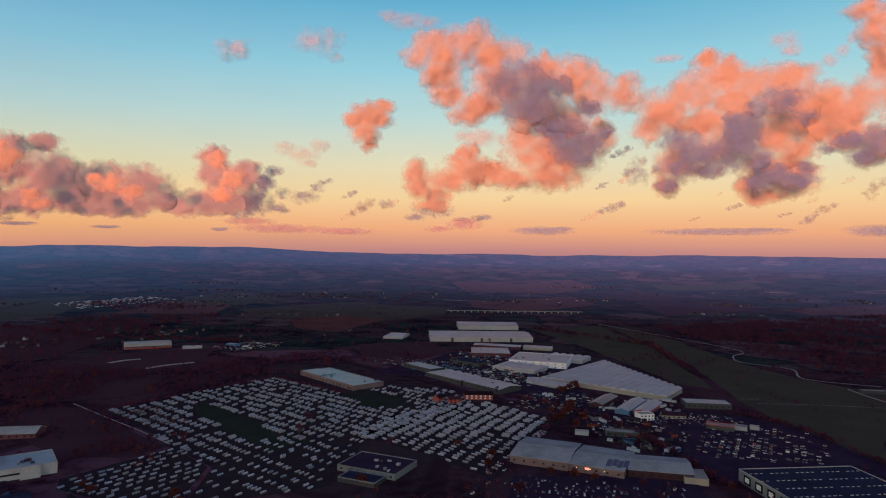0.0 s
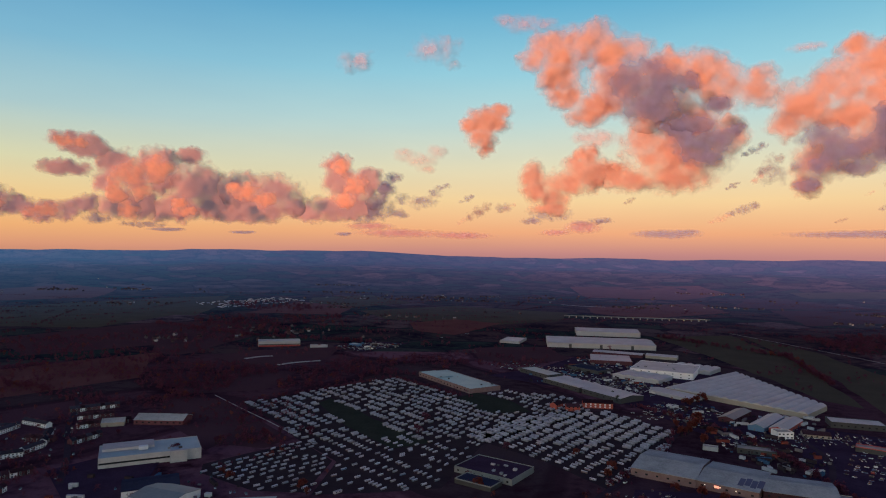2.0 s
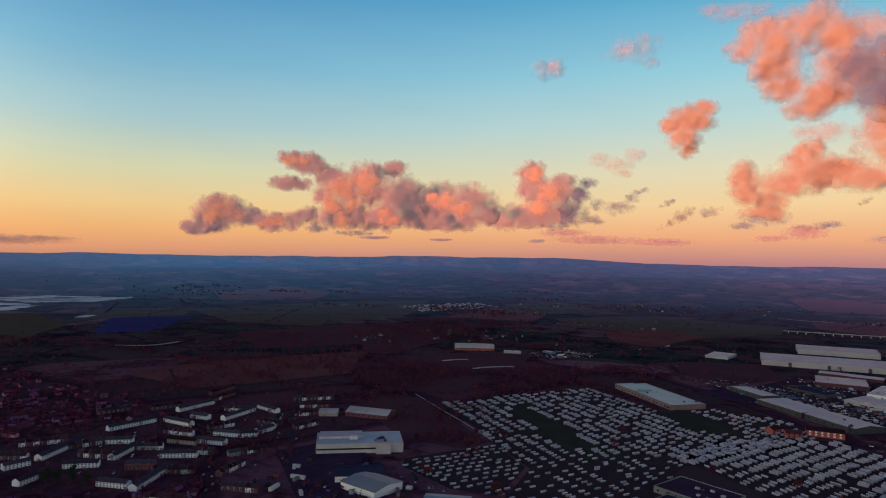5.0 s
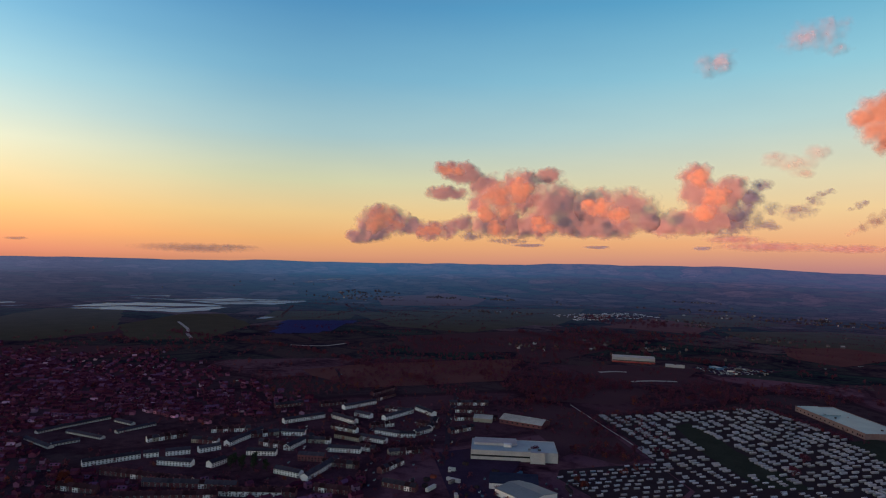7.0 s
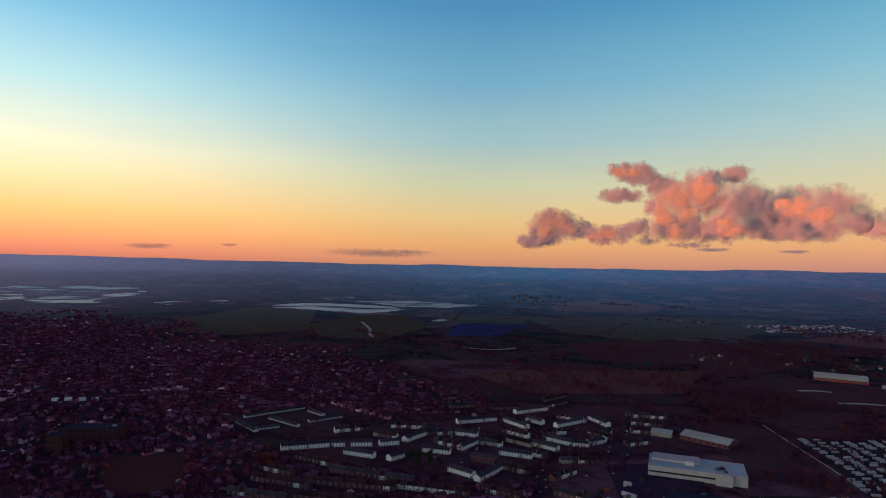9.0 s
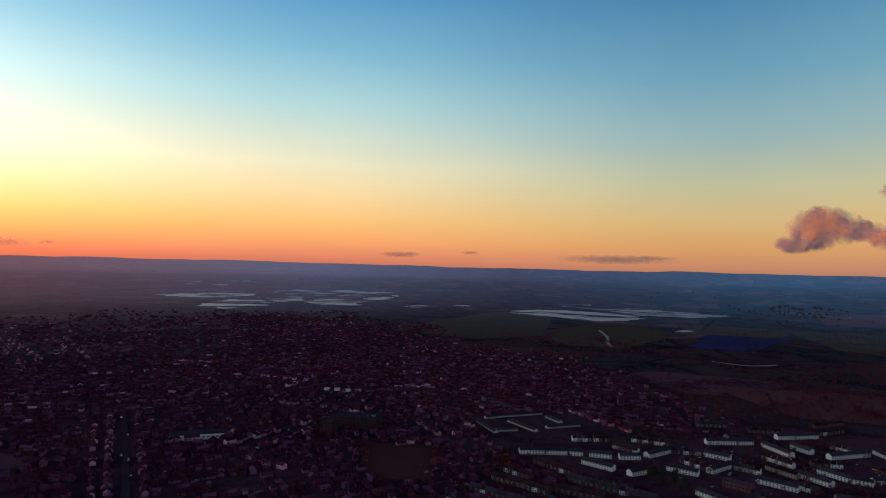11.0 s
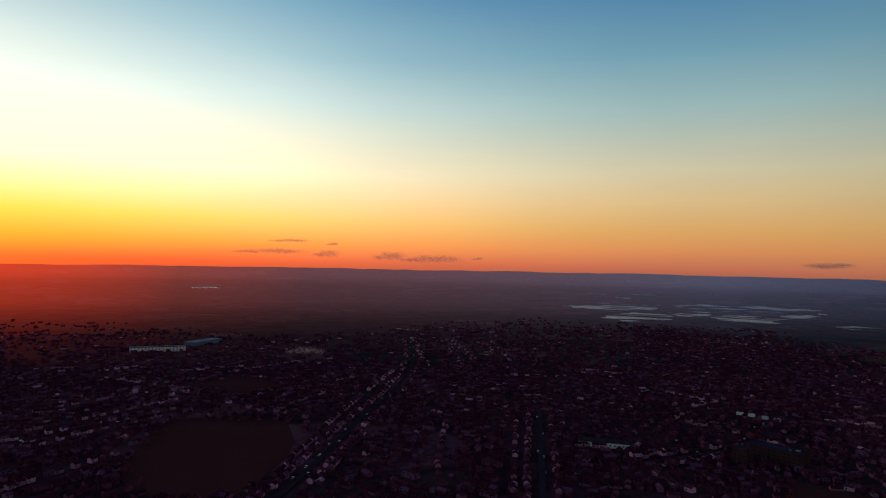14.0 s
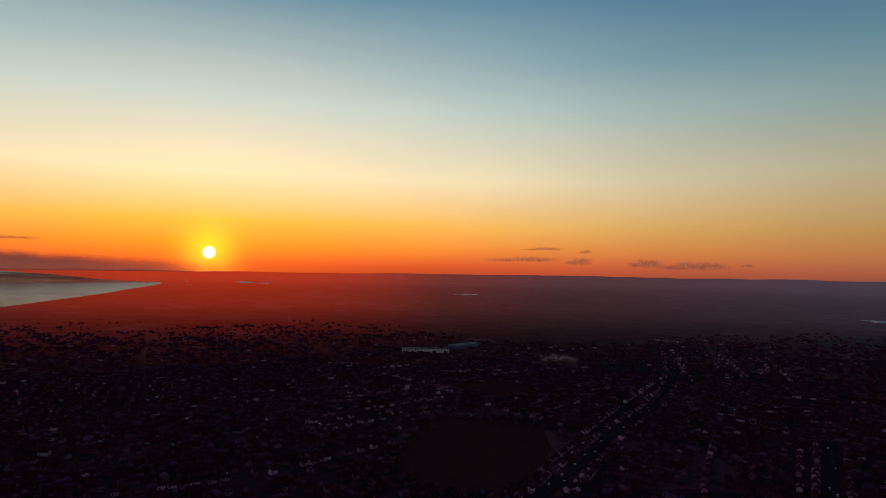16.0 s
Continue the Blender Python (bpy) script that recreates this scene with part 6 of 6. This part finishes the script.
# ---- cars ----
CAR = Shape().box(-2.1, -0.88, 0.35, 2.1, 0.88, 0.95, 0.04).mesh("body", MAT["car"])
CABIN = Shape().box(-1.5, -0.8, 0.95, 1.0, 0.8, 1.48, 0.28).mesh("cabin", MAT["glass"])
wh = Shape()
wh.prism([(0.33 * math.cos(k * math.pi / 4), 0.33 * math.sin(k * math.pi / 4)) for k in range(8)], -0.11, 0.11)
WHEEL = wh.mesh("wheel", MAT["tyre"])
VAN = Shape().box(-2.7, -1.0, 0.45, 2.0, 1.0, 2.5, 0.05).mesh("body", MAT["car"])
VAN_FRONT = Shape().box(2.0, -0.95, 0.45, 2.8, 0.95, 1.6, 0.1).mesh("cabin", MAT["glass"])


def car(m, van=False):
    ob = thing("van" if van else "car", m, "parked van on dark asphalt" if van else "parked car on dark asphalt", "van" if van else "car", "parked vehicles")
    part("body", VAN if van else CAR, "car", ob)
    part("cabin", VAN_FRONT if van else CABIN, "glass", ob)
    for px in (-1.35, 1.3):
        for py in (-0.8, 0.8):
            part("wheel", WHEEL, "tyre", ob, at=(px, py, 0.33))
    return ob


cars = []


def lot(x, y, angle, n, pitch=2.6, fill=0.75, turn=90):
    a = radians(angle)
    for k in range(n):
        if rng.random() < fill:
            cars.append((x + math.cos(a) * pitch * k, y + math.sin(a) * pitch * k, angle + turn + rng.choice((0, 180)) + rng.uniform(-3, 3)))


for j in range(8):
    lot(236 + 18 * j, 545 + 5 * j, 62, 42, 2.3, 0.28)
for j in range(3):
    lot(232 + 14 * j, 624 + 17 * j, -14, 30, 2.8, 0.4)
for j in range(4):
    lot(50 + 6 * j, 484 - 13 * j, -12, 20 if j < 2 else 28, 5.0, 0.55)
cars.sort(key=lambda q: math.hypot(q[0], q[1]))
for k, (x, y, ang) in enumerate(cars[:115]):
    if k == 0:
        first = car(pose(x, y, 0.62, 0, 0, ang) @ Matrix.Scale(0.8, 4))
    elif k == 1:
        first_van = car(pose(x, y, 0.62, 0, 0, ang) @ Matrix.Scale(0.8, 4), True)
    else:
        copy_thing(first_van if rng.random() < 0.2 else first, pose(x, y, 0.62, 0, 0, ang) @ Matrix.Scale(0.8, 4))
# a car waiting with its tail lights on
braking = car(pose(-509, 602, 0.8, 0, 0, 130))
for py in (-0.65, 0.65):
    part("tail_light", Shape().box(-2.16, py - 0.3, 0.6, -2.05, py + 0.3, 0.9), "tail", braking, "glowing red tail light")
tagged(braking, "dark car on a road with glowing red tail lights", "car", "parked vehicles")
crowd = [Shape(), Shape()]


def strew(x, y, w, d, angle, n):
    """Cars parked about a yard, as part of one mass."""
    for k in range(n):
        a, b = round(rng.uniform(-w, w) / 2.6) * 2.6 + rng.gauss(0, 0.3), round(rng.uniform(-d, d) / 6) * 6 + rng.gauss(0, 0.5)
        c, s = math.cos(radians(angle)), math.sin(radians(angle))
        m = pose(x + c * a - s * b, y + s * a + c * b, 0.62, 0, 0, angle + 90 + rng.choice((0, 180)) + rng.gauss(0, 4)) @ Matrix.Scale(0.8, 4)
        for sh, me in zip(crowd, (CAR, CABIN)):
            sh.extend([v.co for v in me.vertices], [tuple(q.vertices) for q in me.polygons], m)


strew(-355, 1157, 49, 38, 55, 154)
strew(300, 600, 60, 52, 62, 150)
strew(250, 690, 50, 30, -14, 90)
strew(120, 470, 60, 22, -12, 60)
strew(40, 940, 90, 40, -45, 120)
strew(200, 900, 40, 60, -40, 60)
strew(120, 1080, 90, 40, -20, 90)
strew(-29, 1000, 72, 32, -30, 84)
strew(87, 899, 58, 26, -40, 84)
strew(130, 754, 44, 38, 60, 84)
strew(276, 682, 44, 20, -10, 56)
strew(-450, 377, 72, 87, 40, 45)
strew(-478, 478, 58, 58, 40, 30)
strew(-276, 420, 58, 29, 30, 24)
strew(188, 652, 38, 29, 10, 56)
for k in range(900):
    x, y, ang = rng.choice(spots)
    if math.hypot(x, y) < 1900:
        a = radians(ang)
        m = pose(x + math.sin(a) * 8, y - math.cos(a) * 8, 0.05, 0, 0, ang + rng.choice((0, 180)))
        for sh, me in zip(crowd, (CAR, CABIN)):
            sh.extend([v.co for v in me.vertices], [tuple(q.vertices) for q in me.polygons], m)
for (xa, ya), (xb, yb) in zip(ROAD_LINE, ROAD_LINE[1:]):
    d = math.dist((xa, ya), (xb, yb))
    if 0.5 < d < 120 and math.hypot(xa, ya) < 1500:
        for k in range(int(d / 9)):
            if rng.random() < 0.16:
                side = rng.choice((-1, 1)) * rng.uniform(2.2, 4.5)
                u = (k + rng.random()) * 9 / d
                m = pose(xa + (xb - xa) * u - (yb - ya) / d * side, ya + (yb - ya) * u + (xb - xa) / d * side, 0.8, 0, 0, math.degrees(math.atan2(yb - ya, xb - xa)))
                for sh, me in zip(crowd, (CAR, CABIN)):
                    sh.extend([v.co for v in me.vertices], [tuple(q.vertices) for q in me.polygons], m)
more = thing("parked_cars", pose(0, 0, 0), "many parked cars in yards and streets", "cars", kind="stuff")
part("bodies", crowd[0], "car_all", more)
part("cabins", crowd[1], "glass", more)

# ---- trees ----
def crown(seed, w, h, n, size):
    """An open winter crown: twiggy slips scattered over a few boughs."""
    r = random.Random(seed)
    s = Shape()
    boughs = [(r.uniform(-w, w) * 0.55, r.uniform(-w, w) * 0.55, h * r.uniform(0.35, 0.85), w * r.uniform(0.35, 0.6)) for k in range(7)]
    for k in range(n):
        bx, by, bz, br = r.choice(boughs)
        d = Vector((r.gauss(0, 1), r.gauss(0, 1), r.gauss(0, 0.9))).normalized() * br * r.uniform(0.5, 1.05)
        c = Vector((bx, by, bz)) + d
        e1 = Vector((r.gauss(0, 1), r.gauss(0, 1), r.gauss(0, 1))).normalized() * size * r.uniform(0.6, 1.4)
        e2 = Vector((r.gauss(0, 1), r.gauss(0, 1), r.gauss(0, 1))).normalized() * size * r.uniform(0.5, 1.1)
        s.face(c - e1 * 0.5, c + e1 * 0.5 + e2 * 0.2, c + e2)
    return s


def trunk(h):
    s = Shape()
    for k in range(6):
        a, b = k * math.pi / 3, (k + 1) * math.pi / 3
        s.face((0.35 * math.cos(a), 0.35 * math.sin(a), 0), (0.35 * math.cos(b), 0.35 * math.sin(b), 0), (0.14 * math.cos(b), 0.14 * math.sin(b), h * 0.6), (0.14 * math.cos(a), 0.14 * math.sin(a), h * 0.6))
    for k in range(5):
        a = k * 1.3
        x, y = math.cos(a) * h * 0.22, math.sin(a) * h * 0.22
        s.face((0.14, 0, h * 0.35), (-0.1, 0.1, h * 0.35), (x, y, h * 0.75))
        s.face((0, 0.14, h * 0.33), (0, -0.14, h * 0.33), (x, y, h * 0.75))
    return s


def tree(mat, label, seed, w, h, n, size):
    ob = thing("tree", away_m, label, "tree", "single trees")
    part("trunk", trunk(h), "bark", ob)
    part("crown", crown(seed, w, h, n, size), mat, ob)
    return ob


TREES = {"bare": tree("twigs", "bare brown winter tree with twiggy crown", 1, 4.5, 10, 700, 0.9),
         "rust": tree("rust", "tree with rust-brown dead leaves", 2, 4.5, 11, 900, 1.0),
         "green": tree("evergreen", "dark evergreen tree with dense crown", 3, 3.6, 11, 560, 0.9)}
DONE = {}


def put_tree(kind, x, y, size=1.0):
    m = pose(x, y, 0, 0, 0, rng.uniform(0, 360)) @ Matrix.Scale(size, 4)
    if kind in DONE:
        o = copy_thing(TREES[kind], pose(0, 0, 0))
    else:
        o = DONE[kind] = TREES[kind]
    o.matrix_basis = m


for x, y in ((120, 660), (133, 683), (146, 721), (120, 695), (149, 673), (136, 639), (128, 670), (141, 699), (148, 793), (173, 826), (157, 806), (164, 815)):
    put_tree("rust", x, y, rng.uniform(0.9, 1.35))
for x, y in ((104, 493), (87, 502), (39, 518), (44, 539), (-58, 476), (-257, 460), (-245, 450), (-184, 444), (-177, 435), (16, 573), (594, 1003), (608, 980), (552, 976), (-535, 177), (-519, 175), (119, 490)):
    put_tree("rust", x, y, rng.uniform(0.6, 1.0))
for x, y in ((65, 819), (-478, 283), (-468, 287), (-452, 300), (-484, 291), (-473, 302), (-461, 294), (70, 795)):
    put_tree("green", x, y, rng.uniform(0.9, 1.2))
for x, y in ((-136, 655), (-133, 605), (-45, 574), (-271, 563), (-245, 586), (-315, 600), (-318, 493), (-304, 531), (-406, 535), (-603, 454), (-606, 416), (-232, 574), (-261, 574), (58, 464), (151, 476), (-362, 478)):
    put_tree("bare", x, y, rng.uniform(0.6, 1.1))

WOODS = Shape()
RUSTY = Shape()
small = [crown(20 + k, 3.6, 7.5, 56, 1.6) for k in range(5)]


def plant(x, y, size, rusty=False):
    t = small[rng.randrange(5)]
    (RUSTY if rusty else WOODS).extend(t.v, t.f, pose(x, y, -0.6 * size, 0, 0, rng.uniform(0, 360)) @ Matrix.Scale(size, 4))


def wood(pts, n, size=1.0, rusty=0.05):
    x0, x1, y0, y1 = min(q[0] for q in pts), max(q[0] for q in pts), min(q[1] for q in pts), max(q[1] for q in pts)
    while n:
        x, y = rng.uniform(x0, x1), rng.uniform(y0, y1)
        if inside(x, y, pts):
            n -= 1
            if noise.noise(Vector((x * 0.009, y * 0.009, 5))) > -0.25:
                plant(x, y, size * rng.uniform(0.5, 1.25), rng.random() < rusty)


def hedge(n, size, *pts):
    for (xa, ya), (xb, yb) in zip(pts, pts[1:]):
        for k in range(n):
            u = rng.random()
            plant(xa + (xb - xa) * u + rng.gauss(0, 2), ya + (yb - ya) * u + rng.gauss(0, 2), size * rng.uniform(0.5, 1.2), rng.random() < 0.06)


wood([(-532, 628), (-542, 870), (-435, 928), (-244, 1076), (-136, 1021), (-188, 899), (-239, 884), (-370, 696)], 884, 0.9)
wood([(-297, 486), (-312, 580), (-246, 558), (-283, 478)], 85, 0.8)
wood([(512, 1570), (1385, 1988), (1015, 1305), (626, 928), (593, 1083)], 3200, 1.15, 0.01)
wood([(870, 1305), (1595, 1885), (1830, 1640), (1160, 1015)], 1500, 1.3, 0.01)
wood([(-1015, 1015), (-812, 1305), (-624, 1204), (-624, 928), (-609, 696), (-812, 696)], 578, 1.0)
wood([(-609, 696), (-754, 696), (-870, 551), (-696, 435), (-638, 551)], 272, 0.9)
wood([(-957, 1537), (-624, 1711), (-478, 1537), (-580, 1262), (-812, 1348)], 340, 1.2)
wood([(-812, 1711), (-1102, 1928), (-1015, 2102), (-696, 1885)], 221, 1.3)
wood([(-188, 1015), (-130, 1131), (-14, 1073), (-58, 1000)], 102, 0.8)
wood([(174, 435), (203, 508), (392, 536), (435, 478), (290, 392)], 51, 0.7)
wood([(-44, 435), (29, 493), (72, 464), (29, 420)], 44, 0.7, 0.4)
wood([(-362, 435), (-399, 551), (-478, 435), (-420, 362)], 68, 0.8)
wood([(-1305, 290), (-1450, 609), (-1189, 725), (-1102, 478)], 204, 1.0)
wood([(-573, 188), (-710, 297), (-580, 435), (-580, 609), (-406, 580), (-360, 406), (-420, 290)], 260, 0.62, 0.12)
wood([(-440, 130), (-540, 130), (-560, 200), (-420, 290), (-380, 250)], 130, 0.55, 0.15)
wood([(-420, 620), (-600, 640), (-640, 900), (-400, 960)], 420, 0.7, 0.06)
wood([(-400, 560), (-300, 600), (-250, 640), (-290, 700), (-380, 690)], 150, 0.6, 0.12)
wood([(-300, 500), (-250, 560), (-220, 540), (-262, 470)], 60, 0.6, 0.2)
wood([(-420, 430), (-370, 520), (-440, 560), (-470, 480)], 70, 0.6, 0.12)
wood([(-300, 355), (-200, 350), (-190, 385), (-240, 385), (-320, 395)], 50, 0.6, 0.15)
wood([(-700, 700), (-560, 640), (-420, 700), (-460, 900), (-640, 960)], 420, 0.6, 0.05)
hedge(84, 0.7, (-357, 683), (-231, 874), (-116, 776))
hedge(56, 0.8, (380, 510), (370, 638), (326, 725))
hedge(70, 0.8, (87, 783), (174, 682), (203, 580), (218, 478))
hedge(42, 0.6, (116, 676), (87, 577), (35, 500))
hedge(98, 1.1, (-609, 682), (-1015, 754), (-1450, 682))
hedge(98, 1.2, (-957, 1378), (-624, 1232), (-362, 1204))
hedge(98, 1.3, (218, 1479), (406, 1247), (380, 986))
for k in range(11000):
    x, y, ang = rng.choice(spots)
    if math.hypot(x, y) > 1180 and y < -0.1 * math.hypot(x, y):
        continue
    a = radians(ang)
    plant(x - math.sin(a) * 11 + rng.uniform(-6, 6), y + math.cos(a) * 11 + rng.uniform(-6, 6), rng.uniform(0.35, 0.85), rng.random() < 0.05)
for (xa, ya), (xb, yb) in zip(ROAD_LINE, ROAD_LINE[1:]):
    d = math.dist((xa, ya), (xb, yb))
    if 0.5 < d < 120:
        for k in range(int(d / 11)):
            if rng.random() < 0.6:
                side, u = rng.choice((-1, 1)) * rng.uniform(6, 9), (k + rng.random()) * 11 / d
                plant(xa + (xb - xa) * u - (yb - ya) / d * side, ya + (yb - ya) * u + (xb - xa) / d * side, rng.uniform(0.3, 0.6), rng.random() < 0.08)
for k in range(420):
    r, az = rng.uniform(1000, 1700), rng.uniform(-45, 130)
    h = heading(az) * r
    if not town_spot(h.x, h.y):
        n = rng.randrange(1, 5)
        for q in range(n):
            plant(h.x + rng.gauss(0, 14), h.y + rng.gauss(0, 14), rng.uniform(0.6, 1.2), rng.random() < 0.04)
# hedges and copses of the farther fields
for k in range(130):
    r, az = rng.uniform(1450, 2900), rng.uniform(-42, 56)
    h = heading(az) * r
    if town_spot(h.x, h.y):
        continue
    a = radians(az + rng.choice((0, 0, 0, 70)) + rng.gauss(0, 14))
    length = rng.uniform(60, 260)
    for q in range(int(length / 3)):
        d = rng.uniform(-length, length)
        plant(h.x + math.cos(a) * d + rng.gauss(0, 3), h.y + math.sin(a) * d + rng.gauss(0, 3), rng.uniform(0.3, 0.65), rng.random() < 0.04)
# bushes strewn over rough ground
n = 0
while n < 2600:
    r, az = rng.uniform(400, 1250), rng.uniform(-38, 66)
    h = heading(az) * r
    if noise.noise(Vector((h.x * 0.012, h.y * 0.012, 1.0))) < -0.05 or any(inside(h.x, h.y, q) for q in (PARK_A, PARK_B, PARK_C)):
        n += 1
        continue
    n += 1
    if not (-60 < h.x < 400 and h.y > 480) and not town_spot(h.x, h.y):
        plant(h.x, h.y, rng.uniform(0.3, 0.75), rng.random() < 0.1)
part("crowns", WOODS, "twigs", thing("woodland", pose(0, 0, 0), "bare brown woods and hedges across the plain", "woods", kind="stuff"))
part("crowns", RUSTY, "rust", thing("woodland", pose(0, 0, 0), "rust-coloured trees scattered through woods and hedges", "woods", kind="stuff"))

# ---- far villages and farms ----
vw, vr, fw, fr = Shape(), Shape(), Shape(), Shape()


def village(x, y, rx, ry, n, h=3.6):
    for k in range(n):
        px, py = x + rng.gauss(0, rx), y + rng.gauss(0, ry)
        w, d, z = rng.uniform(2, 5), rng.uniform(1.8, 2.8), terrain(px, py)
        m = pose(px, py, z, 0, 0, rng.uniform(0, 180))
        (vw if math.hypot(px, py) < 2050 else fw).extend([(-w, -d, 0), (w, -d, 0), (w, d, 0), (-w, d, 0), (-w, -d, h), (w, -d, h), (w, d, h), (-w, d, h), (-w, 0, h + 2.5), (w, 0, h + 2.5)], [(0, 1, 5, 4), (2, 3, 7, 6), (1, 2, 6, 9, 5), (3, 0, 4, 8, 7)], m)
        (vr if math.hypot(px, py) < 2050 else fr).extend([(-w, -d - 0.3, h - 0.1), (w, -d - 0.3, h - 0.1), (w, 0, h + 2.7), (-w, 0, h + 2.7), (w, d + 0.3, h - 0.1), (-w, d + 0.3, h - 0.1)], [(0, 1, 2, 3), (3, 2, 4, 5)], m)


for v in ((-611, 1313, 78, 39, 26), (-728, 1144, 65, 39, 16), (-429, 1729, 78, 13, 14), (-247, 1950, 52, 13, 5), (0, 2700, 500, 156, 14), (910, 2900, 500, 195, 12), (1690, 2470, 260, 195, 8),
          (-1040, 2600, 390, 160, 14), (-2730, 1950, 390, 260, 10)):
    village(*v)
for k in range(26):
    r, az = rng.uniform(1900, 3400), rng.uniform(-40, 52)
    h = heading(az) * r
    for q in range(3):
        c = h + heading(az - 90) * rng.gauss(0, 110)
        village(c.x, c.y, 45, 14, 9, 2.8)
more = thing("far_villages", pose(0, 0, 0), "distant villages and farmsteads across the plain", "houses", kind="stuff")
part("walls", vw, "village", more)
part("roofs", vr, "village_roof", more)
part("pale_walls", fw, "village", more)
part("pale_roofs", fr, "village_roof", more)

# ---- yard clutter: containers, pallets and small sheds about the industrial estate ----
lumber = Shape()
for cx, cy, w, d, n in ((190, 650, 40, 60, 60), (150, 740, 30, 50, 50), (40, 950, 80, 50, 90), (120, 900, 60, 40, 60), (100, 1070, 90, 60, 80), (230, 740, 50, 30, 50), (-290, 400, 60, 40, 40), (190, 600, 25, 40, 40), (-340, 1160, 50, 40, 30)):
    for k in range(n):
        x, y = cx + rng.uniform(-w, w), cy + rng.uniform(-d, d)
        a, b, h = rng.choice(((3.0, 1.2, 2.5), (1.2, 0.6, 1.2), (1.5, 1.2, 1.8), (6.0, 1.2, 2.6), (2.2, 1.6, 2.4))), 0, 0
        t3 = Shape().box(-a[0], -a[1], 0, a[0], a[1], a[2])
        lumber.extend(t3.v, t3.f, pose(x, y, 0.7, 0, 0, rng.choice((-48, 42, 10, 100)) + rng.gauss(0, 6)))
part("crates", lumber, "clutter", thing("yard_clutter", pose(0, 0, 0), "containers, crates and stacked goods in work yards", "clutter", kind="stuff"))
